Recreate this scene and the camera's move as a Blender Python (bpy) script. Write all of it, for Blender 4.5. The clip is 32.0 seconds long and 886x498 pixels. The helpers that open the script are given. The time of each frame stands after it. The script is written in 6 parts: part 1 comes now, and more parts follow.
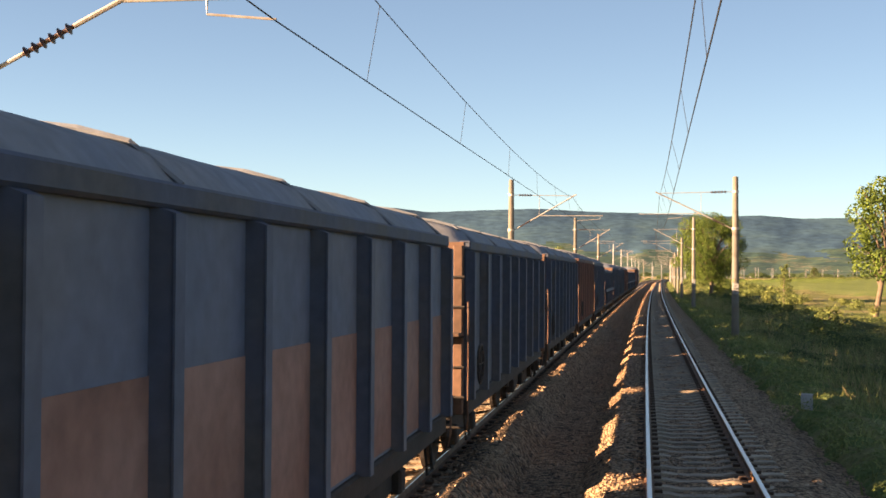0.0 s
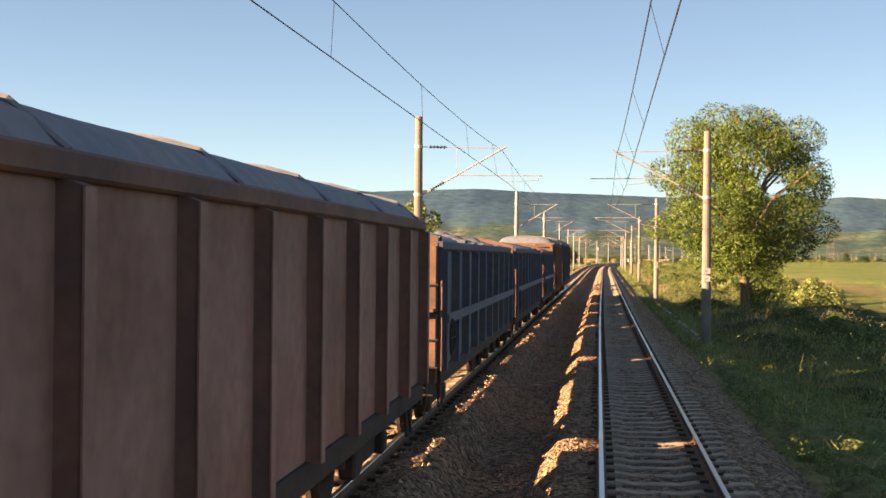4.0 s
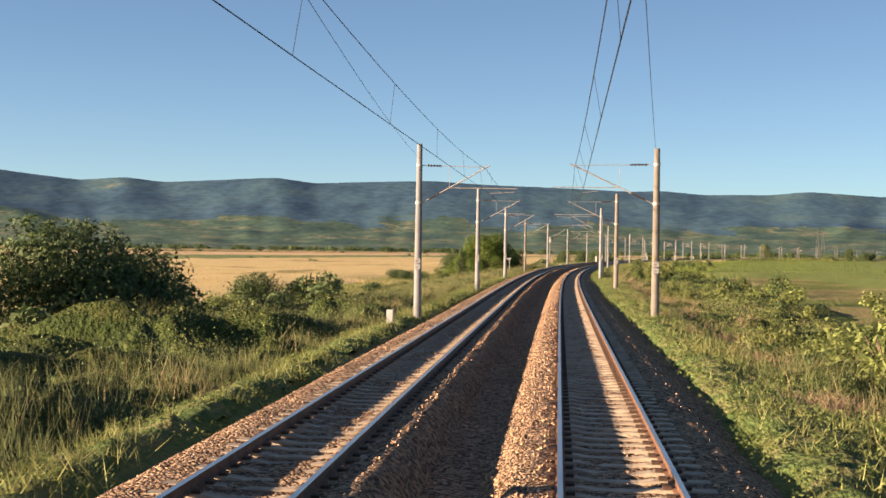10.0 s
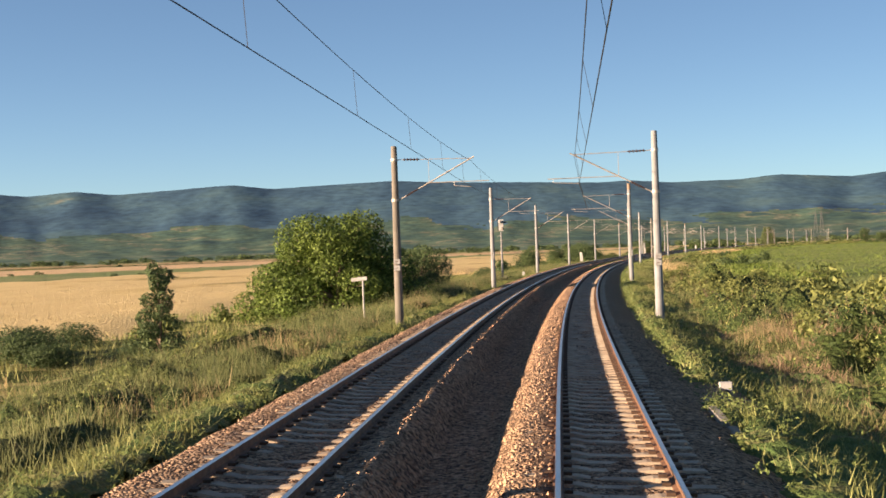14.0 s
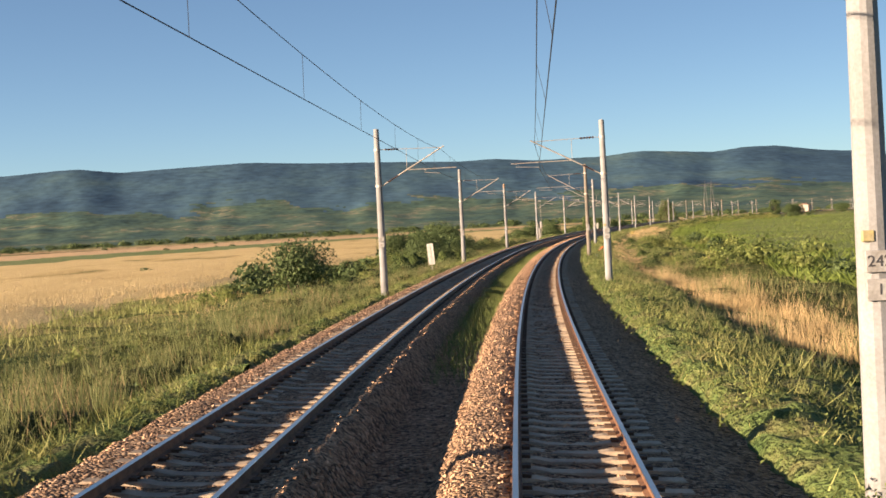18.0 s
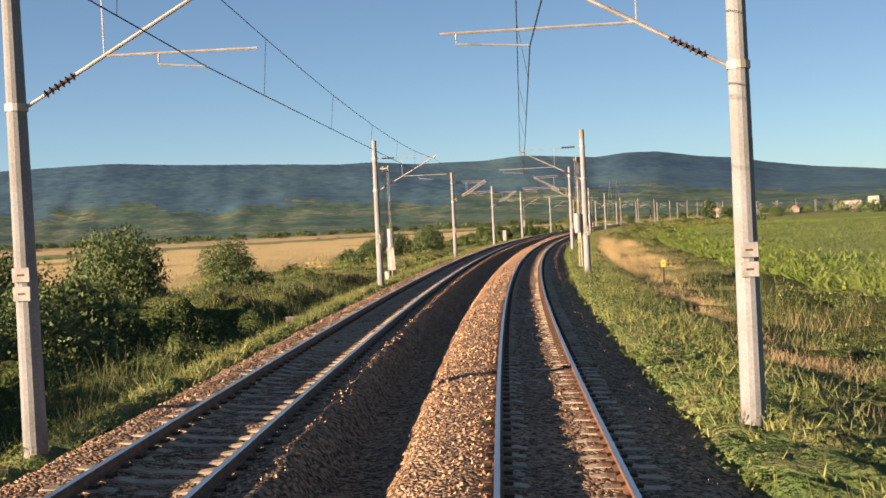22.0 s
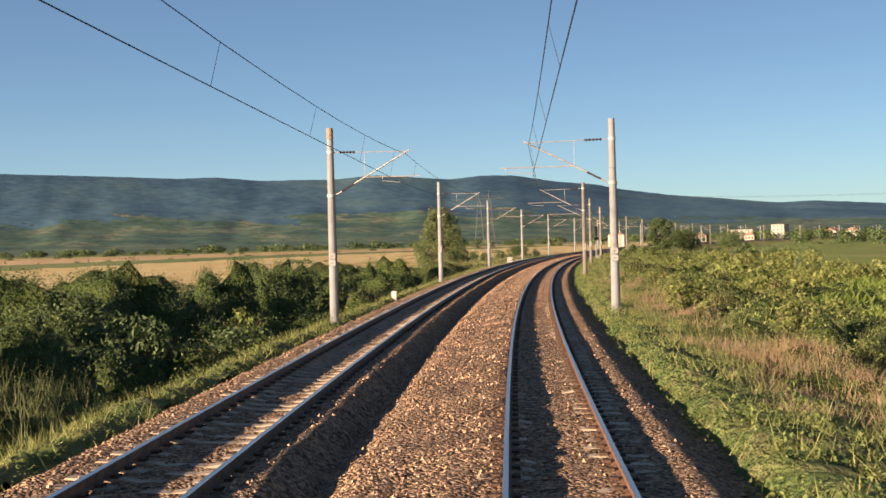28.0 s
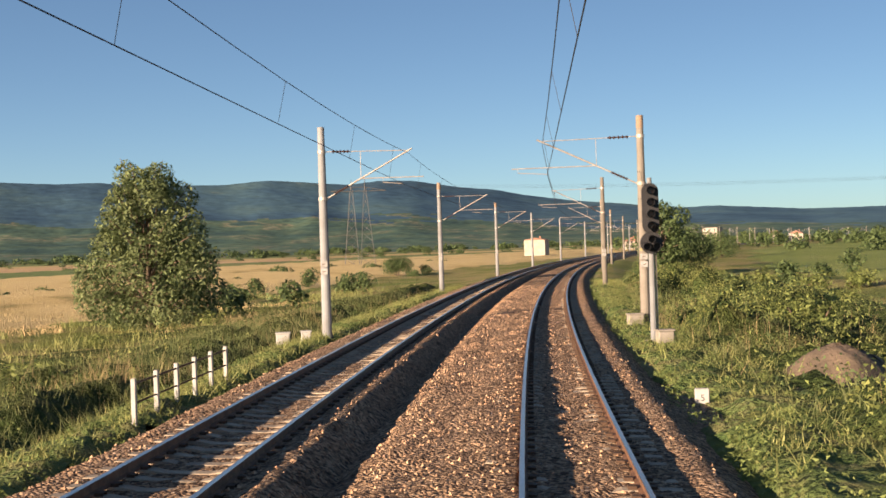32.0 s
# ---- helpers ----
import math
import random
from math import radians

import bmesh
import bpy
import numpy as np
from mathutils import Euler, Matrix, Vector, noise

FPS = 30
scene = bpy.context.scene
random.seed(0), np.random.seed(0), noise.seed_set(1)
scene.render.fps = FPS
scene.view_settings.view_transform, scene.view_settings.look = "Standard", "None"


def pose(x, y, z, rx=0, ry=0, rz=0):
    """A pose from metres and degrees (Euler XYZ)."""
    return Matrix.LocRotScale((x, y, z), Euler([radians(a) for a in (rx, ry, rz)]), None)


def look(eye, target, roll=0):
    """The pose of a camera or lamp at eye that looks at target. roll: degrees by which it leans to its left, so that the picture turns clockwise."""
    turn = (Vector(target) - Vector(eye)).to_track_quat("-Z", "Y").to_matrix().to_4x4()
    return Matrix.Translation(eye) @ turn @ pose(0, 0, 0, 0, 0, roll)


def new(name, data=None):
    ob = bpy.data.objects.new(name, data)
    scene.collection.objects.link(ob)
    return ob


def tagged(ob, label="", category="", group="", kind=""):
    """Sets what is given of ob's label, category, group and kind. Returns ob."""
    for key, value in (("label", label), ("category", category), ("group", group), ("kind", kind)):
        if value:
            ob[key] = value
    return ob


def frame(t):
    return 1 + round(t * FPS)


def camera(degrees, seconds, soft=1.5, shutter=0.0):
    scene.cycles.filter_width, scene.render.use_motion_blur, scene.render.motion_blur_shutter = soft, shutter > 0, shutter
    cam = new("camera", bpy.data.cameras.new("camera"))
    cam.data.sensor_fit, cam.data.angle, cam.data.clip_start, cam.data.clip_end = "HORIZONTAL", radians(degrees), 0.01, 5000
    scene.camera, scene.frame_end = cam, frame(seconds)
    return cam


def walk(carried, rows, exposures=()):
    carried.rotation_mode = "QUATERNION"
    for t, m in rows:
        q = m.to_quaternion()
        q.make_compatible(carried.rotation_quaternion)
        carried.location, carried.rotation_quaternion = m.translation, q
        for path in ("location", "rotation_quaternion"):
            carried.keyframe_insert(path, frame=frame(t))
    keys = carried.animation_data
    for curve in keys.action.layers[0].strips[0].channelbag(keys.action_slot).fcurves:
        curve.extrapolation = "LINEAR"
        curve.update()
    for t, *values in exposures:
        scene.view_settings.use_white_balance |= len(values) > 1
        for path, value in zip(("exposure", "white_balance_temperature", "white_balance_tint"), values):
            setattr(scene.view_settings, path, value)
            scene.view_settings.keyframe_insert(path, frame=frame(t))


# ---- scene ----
# ---------- the line's alignment: chainage s along the right-hand track, offset d to the right ----------
KNOTS = np.arange(-60.0, 1561.0, 60.0)
CURVE = [0.187, 0.187, 0.084, 0.040, 0.088, -0.021, -0.003, 0.079, 0.344, 0.572, 0.618, 0.656, 0.621, 0.607,
         0.619, 0.653, 0.580, 0.654, 0.640, 0.698, 0.628, 0.627, 0.627, 0.627, 0.627, 0.627, 0.627, 0.627]
CANT = [-1.02, -1.05, -0.99, -0.21, -0.32, -0.13, 0.02, 0.94, 2.11, 2.59, 2.88, 3.31, 3.49, 3.40,
        2.70, 2.54, 2.41, 2.37, 2.25, 1.98, 1.70, 1.51, 1.35, 1.23, 1.14, 1.07, 1.02, 1.00]
GRADE = [-0.36, -0.40, -0.27, 0.18, 0.48, 0.63, 0.58, 0.01, 0.36, -0.04, -0.08, -0.65, -0.34, 0.14,
         1.26, 1.14, 1.45, 1.09, 0.30, -0.84, -0.94, -0.69, -0.50, -0.37, -0.28, -0.21, -0.18, -0.16]
LEFT_DROP = [-0.06, -0.06, -0.07, -0.05, -0.07, -0.10, -0.07, -0.05, 0.02, 0.09, 0.10, 0.13, 0.09, 0.11,
             0.08, 0.11, 0.04, 0.04, 0.09, 0.08, 0.04, 0.03, 0.02, 0.02, 0.02, 0.02, 0.02, 0.01]
LEFT_GAP = [-0.17, -0.18, -0.20, -0.24, -0.29, -0.34, -0.32, -0.32, -0.24, -0.17, -0.16, -0.15, -0.12, -0.03,
            0.07, 0.18, 0.24, 0.32, 0.40, 0.41, 0.35, 0.28, 0.22, 0.18, 0.15, 0.13, 0.11, 0.11]
CH = np.arange(-420.0, 2301.0, 2.0)
_head = np.cumsum(np.interp(CH, KNOTS, CURVE) * np.where(CH < -60, 0, 1)) * 0.002
_i0 = int(np.searchsorted(CH, 0.0))
_head -= _head[_i0]
_x, _y = np.cumsum(np.sin(_head)) * 2, np.cumsum(np.cos(_head)) * 2
_z = np.cumsum(np.interp(CH, KNOTS, GRADE) * np.where((CH < -60) | (CH > 1560), 0, 1)) * 0.002
_x -= _x[_i0]
_y -= _y[_i0]
_z -= _z[_i0]


def heading(s):
    return np.interp(s, CH, _head)


def cant(s):
    return np.radians(np.interp(s, KNOTS, CANT))


def spacing(s):
    return 4.946 + np.interp(s, KNOTS, LEFT_GAP)


def left_rise(s):
    return 0.038 + np.interp(s, KNOTS, LEFT_DROP)


def on_line(s, d=0.0, z=0.0):
    """World place at chainage s, d metres to the right, z above the level of the rails."""
    h = heading(s)
    return np.stack(np.broadcast_arrays(np.interp(s, CH, _x) + d * np.cos(h), np.interp(s, CH, _y) - d * np.sin(h),
                                        np.interp(s, CH, _z) + z), -1)


def at_line(s, d=0.0, z=0.0, turn=0.0):
    """Pose with x to the right of the line, y along it, z up."""
    x, y, zz = on_line(s, d, z)
    return pose(x, y, zz, 0, 0, turn - math.degrees(heading(s)))


# ---------- camera ----------
cam = camera(40.77, 32.0, soft=1.65)
RIDE = [(0, 0, 9.34, 1.13, -0.36), (1, 29.37, 8.53, 1.16, -0.49), (2, 58.43, 8.01, 0.73, -0.69), (2.3, 67.16, 7.76, 0.64, -0.78),
        (4.6, 134.60, 7.24, 0.14, -0.48), (5, 146.57, 7.19, 0.18, -0.50), (6, 176.92, 7.37, 0.20, -0.69), (7, 207.27, 7.52, 0.04, -0.83),
        (8, 238.03, 6.49, 0.10, -0.99), (9, 269.16, 5.79, 0.08, -1.09), (10, 300.74, 5.53, 0.03, -0.86), (11, 332.57, 4.99, -0.05, -0.94),
        (12, 364.85, 5.12, -0.10, -0.28), (13, 397.44, 5.68, -0.20, 1.06), (14, 430.59, 5.11, 0.04, 1.93), (17, 531.20, 3.40, -0.92, 3.03),
        (18, 564.90, 2.93, -1.10, 3.05), (19, 598.76, 2.21, -1.16, 2.72), (20, 632.83, 2.12, -1.05, 2.47), (21, 667.08, 2.31, -1.06, 2.54),
        (22, 701.53, 2.18, -1.14, 2.84), (23, 736.28, 2.25, -1.06, 2.49), (24, 771.39, 2.50, -0.97, 1.97), (25, 806.91, 2.24, -0.86, 1.80),
        (28, 914.31, 2.65, -0.32, 1.50), (29, 950.43, 2.86, -0.24, 1.77), (30, 986.82, 3.12, -0.14, 1.81), (31, 1023.30, 2.86, -0.12, 1.97),
        (32, 1059.75, 3.25, -0.11, 1.84)]
EYE_D, EYE_Z = -0.818, 2.889


def glide(col, t):
    """Smooth value of one column of RIDE at time t."""
    ts = [r[0] for r in RIDE]
    vs = [r[col] for r in RIDE]
    i = min(max(int(np.searchsorted(ts, t, "right")) - 1, 0), len(ts) - 2)
    slope = [(vs[1] - vs[0]) / (ts[1] - ts[0])]
    for k in range(1, len(ts) - 1):
        slope.append((vs[k + 1] - vs[k - 1]) / (ts[k + 1] - ts[k - 1]))
    slope.append((vs[-1] - vs[-2]) / (ts[-1] - ts[-2]))
    w = ts[i + 1] - ts[i]
    u = (t - ts[i]) / w
    return ((2 * u**3 - 3 * u**2 + 1) * vs[i] + (u**3 - 2 * u**2 + u) * w * slope[i]
            + (3 * u**2 - 2 * u**3) * vs[i + 1] + (u**3 - u**2) * w * slope[i + 1])


rows = []
for step in range(0, 65):
    t = step * 0.5
    s, yaw, pitch, roll = (float(glide(c, t)) for c in (1, 2, 3, 4))
    c = float(cant(s))
    x, y, z = on_line(s, EYE_D * math.cos(c) + EYE_Z * math.sin(c), EYE_Z * math.cos(c) - EYE_D * math.sin(c))
    rows.append((t, pose(x, y, z, 90 + pitch, roll, yaw - math.degrees(heading(s)))))
walk(cam, rows, [(0, 2.44, 9300, 26), (5.0, 2.44, 9300, 27), (6.2, 2.46, 9600, 27), (7.2, 1.92, 8500, 21), (8.6, 1.88, 7600, 21), (14, 1.84, 7300, 21), (23, 1.7, 7400, 21), (32, 1.58, 7150, 20.5)])

# ---------- sky and sun ----------
SUN_AZ, SUN_EL = 247.0, 11.5
world = bpy.data.worlds.new("sky")
scene.world = world
world.use_nodes = True
nt = world.node_tree
sky = nt.nodes.new("ShaderNodeTexSky")
sky.sky_type = "NISHITA"
sky.sun_disc = False
sky.sun_elevation = radians(SUN_EL)
sky.sun_rotation = radians(SUN_AZ)
sky.air_density, sky.dust_density, sky.ozone_density = 0.66, 0.3, 2.0
nt.nodes["Background"].inputs["Strength"].default_value = 0.05
# the same air lit from all round: light scattered more than once, which evens the sky out
even = nt.nodes.new("ShaderNodeTexSky")
even.sky_type = "NISHITA"
even.sun_disc = False
even.sun_elevation = radians(90)
even.air_density, even.dust_density, even.ozone_density = 0.66, 0.3, 2.0
both = nt.nodes.new("ShaderNodeMixRGB")
both.inputs[0].default_value = 0.5
nt.links.new(sky.outputs[0], both.inputs[1])
nt.links.new(even.outputs[0], both.inputs[2])
haze = nt.nodes.new("ShaderNodeMixRGB")
haze.blend_type = "MULTIPLY"
haze.inputs[0].default_value, haze.inputs[2].default_value = 1.0, (0.635, 0.82, 0.845, 1)
nt.links.new(both.outputs[0], haze.inputs[1])
nt.links.new(haze.outputs[0], nt.nodes["Background"].inputs["Color"])
sun = new("sun", bpy.data.lights.new("sun", "SUN"))
sun.data.energy, sun.data.angle, sun.data.color = 5.0, radians(0.55), (1.0, 0.82, 0.60)
_a, _e = radians(SUN_AZ), radians(SUN_EL)
sun.matrix_basis = look((0, 0, 60), (-math.sin(_a) * math.cos(_e), -math.cos(_a) * math.cos(_e), 60 - math.sin(_e)))

# ---------- materials ----------
def mat(name, colour, rough=0.8, metal=0.0, second=None, scale=1.0, fine=12.0, bump=0.3, spec=0.35, depth=0.02, random_tint=0.0,
        streak=None, transmission=None):
    """A surface with patches of a second colour at one scale, grain at a finer one, and relief."""
    m = bpy.data.materials.new(name)
    m.use_nodes = True
    n, l = m.node_tree.nodes, m.node_tree.links
    b = n["Principled BSDF"]
    b.inputs["Roughness"].default_value, b.inputs["Metallic"].default_value = rough, metal
    b.inputs["Specular IOR Level"].default_value = spec
    co = n.new("ShaderNodeTexCoord")
    mp = n.new("ShaderNodeMapping")
    if streak:
        mp.inputs["Scale"].default_value = streak
    l.new(co.outputs["Object"], mp.inputs["Vector"])
    a = n.new("ShaderNodeTexNoise")
    a.inputs["Scale"].default_value, a.inputs["Detail"].default_value = scale, 4
    g = n.new("ShaderNodeTexNoise")
    g.inputs["Scale"].default_value, g.inputs["Detail"].default_value = fine, 6
    l.new(mp.outputs[0], a.inputs["Vector"])
    l.new(mp.outputs[0], g.inputs["Vector"])
    second = second or tuple(v * 0.7 for v in colour)
    r = n.new("ShaderNodeValToRGB")
    r.color_ramp.elements[0].position, r.color_ramp.elements[1].position = 0.38, 0.64
    r.color_ramp.elements[0].color, r.color_ramp.elements[1].color = (*colour, 1), (*second, 1)
    l.new(a.outputs["Fac"], r.inputs["Fac"])
    hs = n.new("ShaderNodeHueSaturation")
    mr = n.new("ShaderNodeMapRange")
    mr.inputs["To Min"].default_value, mr.inputs["To Max"].default_value = 0.62, 1.38
    l.new(g.outputs["Fac"], mr.inputs["Value"])
    l.new(r.outputs["Color"], hs.inputs["Color"])
    if random_tint:
        oi = n.new("ShaderNodeObjectInfo")
        ad = n.new("ShaderNodeMath")
        ad.operation = "MULTIPLY_ADD"
        ad.inputs[1].default_value, ad.inputs[2].default_value = random_tint, -random_tint / 2
        l.new(oi.outputs["Random"], ad.inputs[0])
        su = n.new("ShaderNodeMath")
        l.new(mr.outputs["Result"], su.inputs[0])
        l.new(ad.outputs[0], su.inputs[1])
        l.new(su.outputs[0], hs.inputs["Value"])
    else:
        l.new(mr.outputs["Result"], hs.inputs["Value"])
    l.new(hs.outputs["Color"], b.inputs["Base Color"])
    if bump:
        bp = n.new("ShaderNodeBump")
        bp.inputs["Strength"].default_value, bp.inputs["Distance"].default_value = bump, depth
        l.new(g.outputs["Fac"], bp.inputs["Height"])
        l.new(bp.outputs["Normal"], b.inputs["Normal"])
    return m


def leaf_mat(name, colour, second, tint=0.5, through_light=0.35, grain=0.15):
    """Leaves or blades: each piece has its own shade, light shines through."""
    m = bpy.data.materials.new(name)
    m.use_nodes = True
    n, l = m.node_tree.nodes, m.node_tree.links
    out = n["Material Output"]
    b = n["Principled BSDF"]
    b.inputs["Roughness"].default_value, b.inputs["Specular IOR Level"].default_value = 0.65, 0.2
    ge = n.new("ShaderNodeNewGeometry")
    co = n.new("ShaderNodeTexCoord")
    a = n.new("ShaderNodeTexNoise")
    a.inputs["Scale"].default_value, a.inputs["Detail"].default_value = grain, 3
    l.new(co.outputs["Object"], a.inputs["Vector"])
    mx = n.new("ShaderNodeMath")
    mx.operation = "MULTIPLY_ADD"
    mx.inputs[1].default_value = 0.45
    l.new(ge.outputs["Random Per Island"], mx.inputs[0])
    sc = n.new("ShaderNodeMapRange")
    sc.inputs["From Min"].default_value, sc.inputs["From Max"].default_value = 0.3, 0.7
    sc.inputs["To Max"].default_value = 0.6
    l.new(a.outputs["Fac"], sc.inputs["Value"])
    l.new(sc.outputs[0], mx.inputs[2])
    r = n.new("ShaderNodeMixRGB")
    r.inputs[1].default_value, r.inputs[2].default_value = (*colour, 1), (*second, 1)
    l.new(mx.outputs[0], r.inputs[0])
    hs = n.new("ShaderNodeHueSaturation")
    mr = n.new("ShaderNodeMapRange")
    mr.inputs["To Min"].default_value, mr.inputs["To Max"].default_value = 1 - tint, 1 + tint
    l.new(ge.outputs["Random Per Island"], mr.inputs["Value"])
    l.new(mr.outputs[0], hs.inputs["Value"])
    l.new(r.outputs[0], hs.inputs["Color"])
    l.new(hs.outputs[0], b.inputs["Base Color"])
    tr = n.new("ShaderNodeBsdfTranslucent")
    l.new(hs.outputs[0], tr.inputs["Color"])
    ms = n.new("ShaderNodeMixShader")
    ms.inputs[0].default_value = through_light
    l.new(b.outputs[0], ms.inputs[1])
    l.new(tr.outputs[0], ms.inputs[2])
    l.new(ms.outputs[0], out.inputs["Surface"])
    return m


def stone_mat(name, colours, size, bump=1.0, depth=0.05):
    """Broken stone: every cell its own tone, cells standing proud of each other."""
    m = bpy.data.materials.new(name)
    m.use_nodes = True
    n, l = m.node_tree.nodes, m.node_tree.links
    b = n["Principled BSDF"]
    b.inputs["Roughness"].default_value, b.inputs["Specular IOR Level"].default_value = 0.9, 0.2
    co = n.new("ShaderNodeTexCoord")
    v = n.new("ShaderNodeTexVoronoi")
    v.inputs["Scale"].default_value = 1 / size
    l.new(co.outputs["Object"], v.inputs["Vector"])
    sep = n.new("ShaderNodeSeparateColor")
    l.new(v.outputs["Color"], sep.inputs[0])
    r = n.new("ShaderNodeValToRGB")
    els = r.color_ramp.elements
    while len(els) < len(colours):
        els.new(0.5)
    for i, c in enumerate(colours):
        els[i].position, els[i].color = i / (len(colours) - 1), (*c, 1)
    l.new(sep.outputs[0], r.inputs[0])
    a = n.new("ShaderNodeTexNoise")
    a.inputs["Scale"].default_value, a.inputs["Detail"].default_value = 0.7, 5
    l.new(co.outputs["Object"], a.inputs["Vector"])
    mr = n.new("ShaderNodeMapRange")
    mr.inputs["To Min"].default_value, mr.inputs["To Max"].default_value = 0.6, 1.4
    l.new(a.outputs["Fac"], mr.inputs[0])
    hs = n.new("ShaderNodeHueSaturation")
    l.new(r.outputs[0], hs.inputs["Color"])
    l.new(mr.outputs[0], hs.inputs["Value"])
    l.new(hs.outputs[0], b.inputs["Base Color"])
    iv = n.new("ShaderNodeMath")
    iv.operation = "MULTIPLY_ADD"
    iv.inputs[1].default_value = -1.4
    l.new(v.outputs["Distance"], iv.inputs[0])
    l.new(sep.outputs[1], iv.inputs[2])
    bp = n.new("ShaderNodeBump")
    bp.inputs["Strength"].default_value, bp.inputs["Distance"].default_value = bump, depth
    l.new(iv.outputs[0], bp.inputs["Height"])
    l.new(bp.outputs[0], b.inputs["Normal"])
    return m


def field_mat(name, bands, scale, rough=0.9, bump=0.8, depth=0.15, fine=6.0, detail=5, swing=0.45, stretch=(1, 1, 1)):
    """Open ground in patches of several colours, with a stalky grain."""
    m = bpy.data.materials.new(name)
    m.use_nodes = True
    n, l = m.node_tree.nodes, m.node_tree.links
    b = n["Principled BSDF"]
    b.inputs["Roughness"].default_value, b.inputs["Specular IOR Level"].default_value = rough, 0.1
    co = n.new("ShaderNodeTexCoord")
    a = n.new("ShaderNodeTexNoise")
    a.inputs["Scale"].default_value, a.inputs["Detail"].default_value, a.inputs["Roughness"].default_value = scale, 6, 0.6
    g = n.new("ShaderNodeTexNoise")
    g.inputs["Scale"].default_value, g.inputs["Detail"].default_value = fine, detail
    mp = n.new("ShaderNodeMapping")
    mp.inputs["Scale"].default_value = stretch
    l.new(co.outputs["Object"], mp.inputs["Vector"])
    l.new(mp.outputs[0], a.inputs["Vector"])
    l.new(mp.outputs[0], g.inputs["Vector"])
    r = n.new("ShaderNodeValToRGB")
    els = r.color_ramp.elements
    while len(els) < len(bands):
        els.new(0.5)
    for i, (p, c) in enumerate(bands):
        els[i].position, els[i].color = p, (*c, 1)
    l.new(a.outputs["Fac"], r.inputs[0])
    mr = n.new("ShaderNodeMapRange")
    mr.inputs["To Min"].default_value, mr.inputs["To Max"].default_value = 1 - swing, 1 + swing
    l.new(g.outputs["Fac"], mr.inputs[0])
    hs = n.new("ShaderNodeHueSaturation")
    l.new(r.outputs[0], hs.inputs["Color"])
    l.new(mr.outputs[0], hs.inputs["Value"])
    l.new(hs.outputs[0], b.inputs["Base Color"])
    bp = n.new("ShaderNodeBump")
    bp.inputs["Strength"].default_value, bp.inputs["Distance"].default_value = bump, depth
    l.new(g.outputs["Fac"], bp.inputs["Height"])
    l.new(bp.outputs[0], b.inputs["Normal"])
    return m


M_BALLAST = stone_mat("ballast", [(0.06, 0.038, 0.026), (0.23, 0.142, 0.088), (0.45, 0.285, 0.175), (0.66, 0.46, 0.30)], 0.06, 1.0, 0.14)
M_STONE = leaf_mat("loose_stone", (0.54, 0.34, 0.21), (0.24, 0.147, 0.092), tint=0.65, through_light=0.0, grain=2.0)
M_SLEEPER = mat("sleeper_concrete", (0.35, 0.285, 0.21), 0.9, second=(0.23, 0.18, 0.135), scale=2.5, fine=30, random_tint=0.35)
M_RAIL = mat("rail_rust", (0.20, 0.105, 0.06), 0.75, metal=0.2, second=(0.11, 0.06, 0.04), scale=6, fine=60, bump=0.2)
M_RAILTOP = mat("rail_polished", (0.46, 0.455, 0.45), 0.3, metal=1.0, second=(0.5, 0.5, 0.52), scale=1, fine=40, bump=0.02)
M_IRON = mat("fastening_iron", (0.10, 0.06, 0.04), 0.8, metal=0.3, scale=8, fine=50)
M_POLE = mat("pole_concrete", (0.225, 0.235, 0.245), 0.88, second=(0.175, 0.178, 0.18), scale=0.9, fine=26, bump=0.15, random_tint=0.3)
M_POLE_B = mat("pole_brown_concrete", (0.185, 0.165, 0.14), 0.88, second=(0.135, 0.12, 0.10), scale=0.9, fine=26, bump=0.15, random_tint=0.3)
M_POLE_RUST = mat("pole_top_stain", (0.27, 0.19, 0.13), 0.85, second=(0.22, 0.16, 0.115), scale=2, fine=20)
M_STEEL = mat("galvanised_steel", (0.42, 0.40, 0.37), 0.55, metal=0.5, second=(0.33, 0.27, 0.22), scale=4, fine=30, bump=0.1)
M_WIRE = mat("wire_copper_dark", (0.035, 0.032, 0.03), 0.6, metal=0.4, scale=3, fine=20, bump=0)
M_INSUL = mat("insulator_brown", (0.06, 0.035, 0.03), 0.3, scale=5, fine=20, bump=0.05)
M_WHITE = mat("white_paint", (0.38, 0.375, 0.36), 0.7, second=(0.29, 0.28, 0.265), scale=3, fine=25, bump=0.15)
M_PLATE = mat("weathered_plate", (0.29, 0.29, 0.285), 0.7, second=(0.22, 0.215, 0.205), scale=8, fine=30, bump=0.1)
M_DARKPAINT = mat("dark_lettering", (0.05, 0.05, 0.055), 0.7, scale=5, fine=20, bump=0)
M_YELLOW = mat("yellow_paint", (0.50, 0.37, 0.09), 0.6, second=(0.6, 0.42, 0.05), scale=4, fine=20)
M_FADED = mat("faded_yellow_paint", (0.34, 0.28, 0.12), 0.7, second=(0.28, 0.25, 0.16), scale=9, fine=25)
M_BLACK = mat("black_enamel", (0.02, 0.02, 0.022), 0.5, scale=3, fine=20, bump=0.1)
M_GROUND = field_mat("meadow_soil", [(0.30, (0.10, 0.14, 0.035)), (0.45, (0.15, 0.17, 0.05)), (0.60, (0.27, 0.22, 0.10)), (0.7, (0.14, 0.15, 0.05))], 0.06, fine=3.0, bump=1.0, depth=0.6, detail=9, swing=0.6)
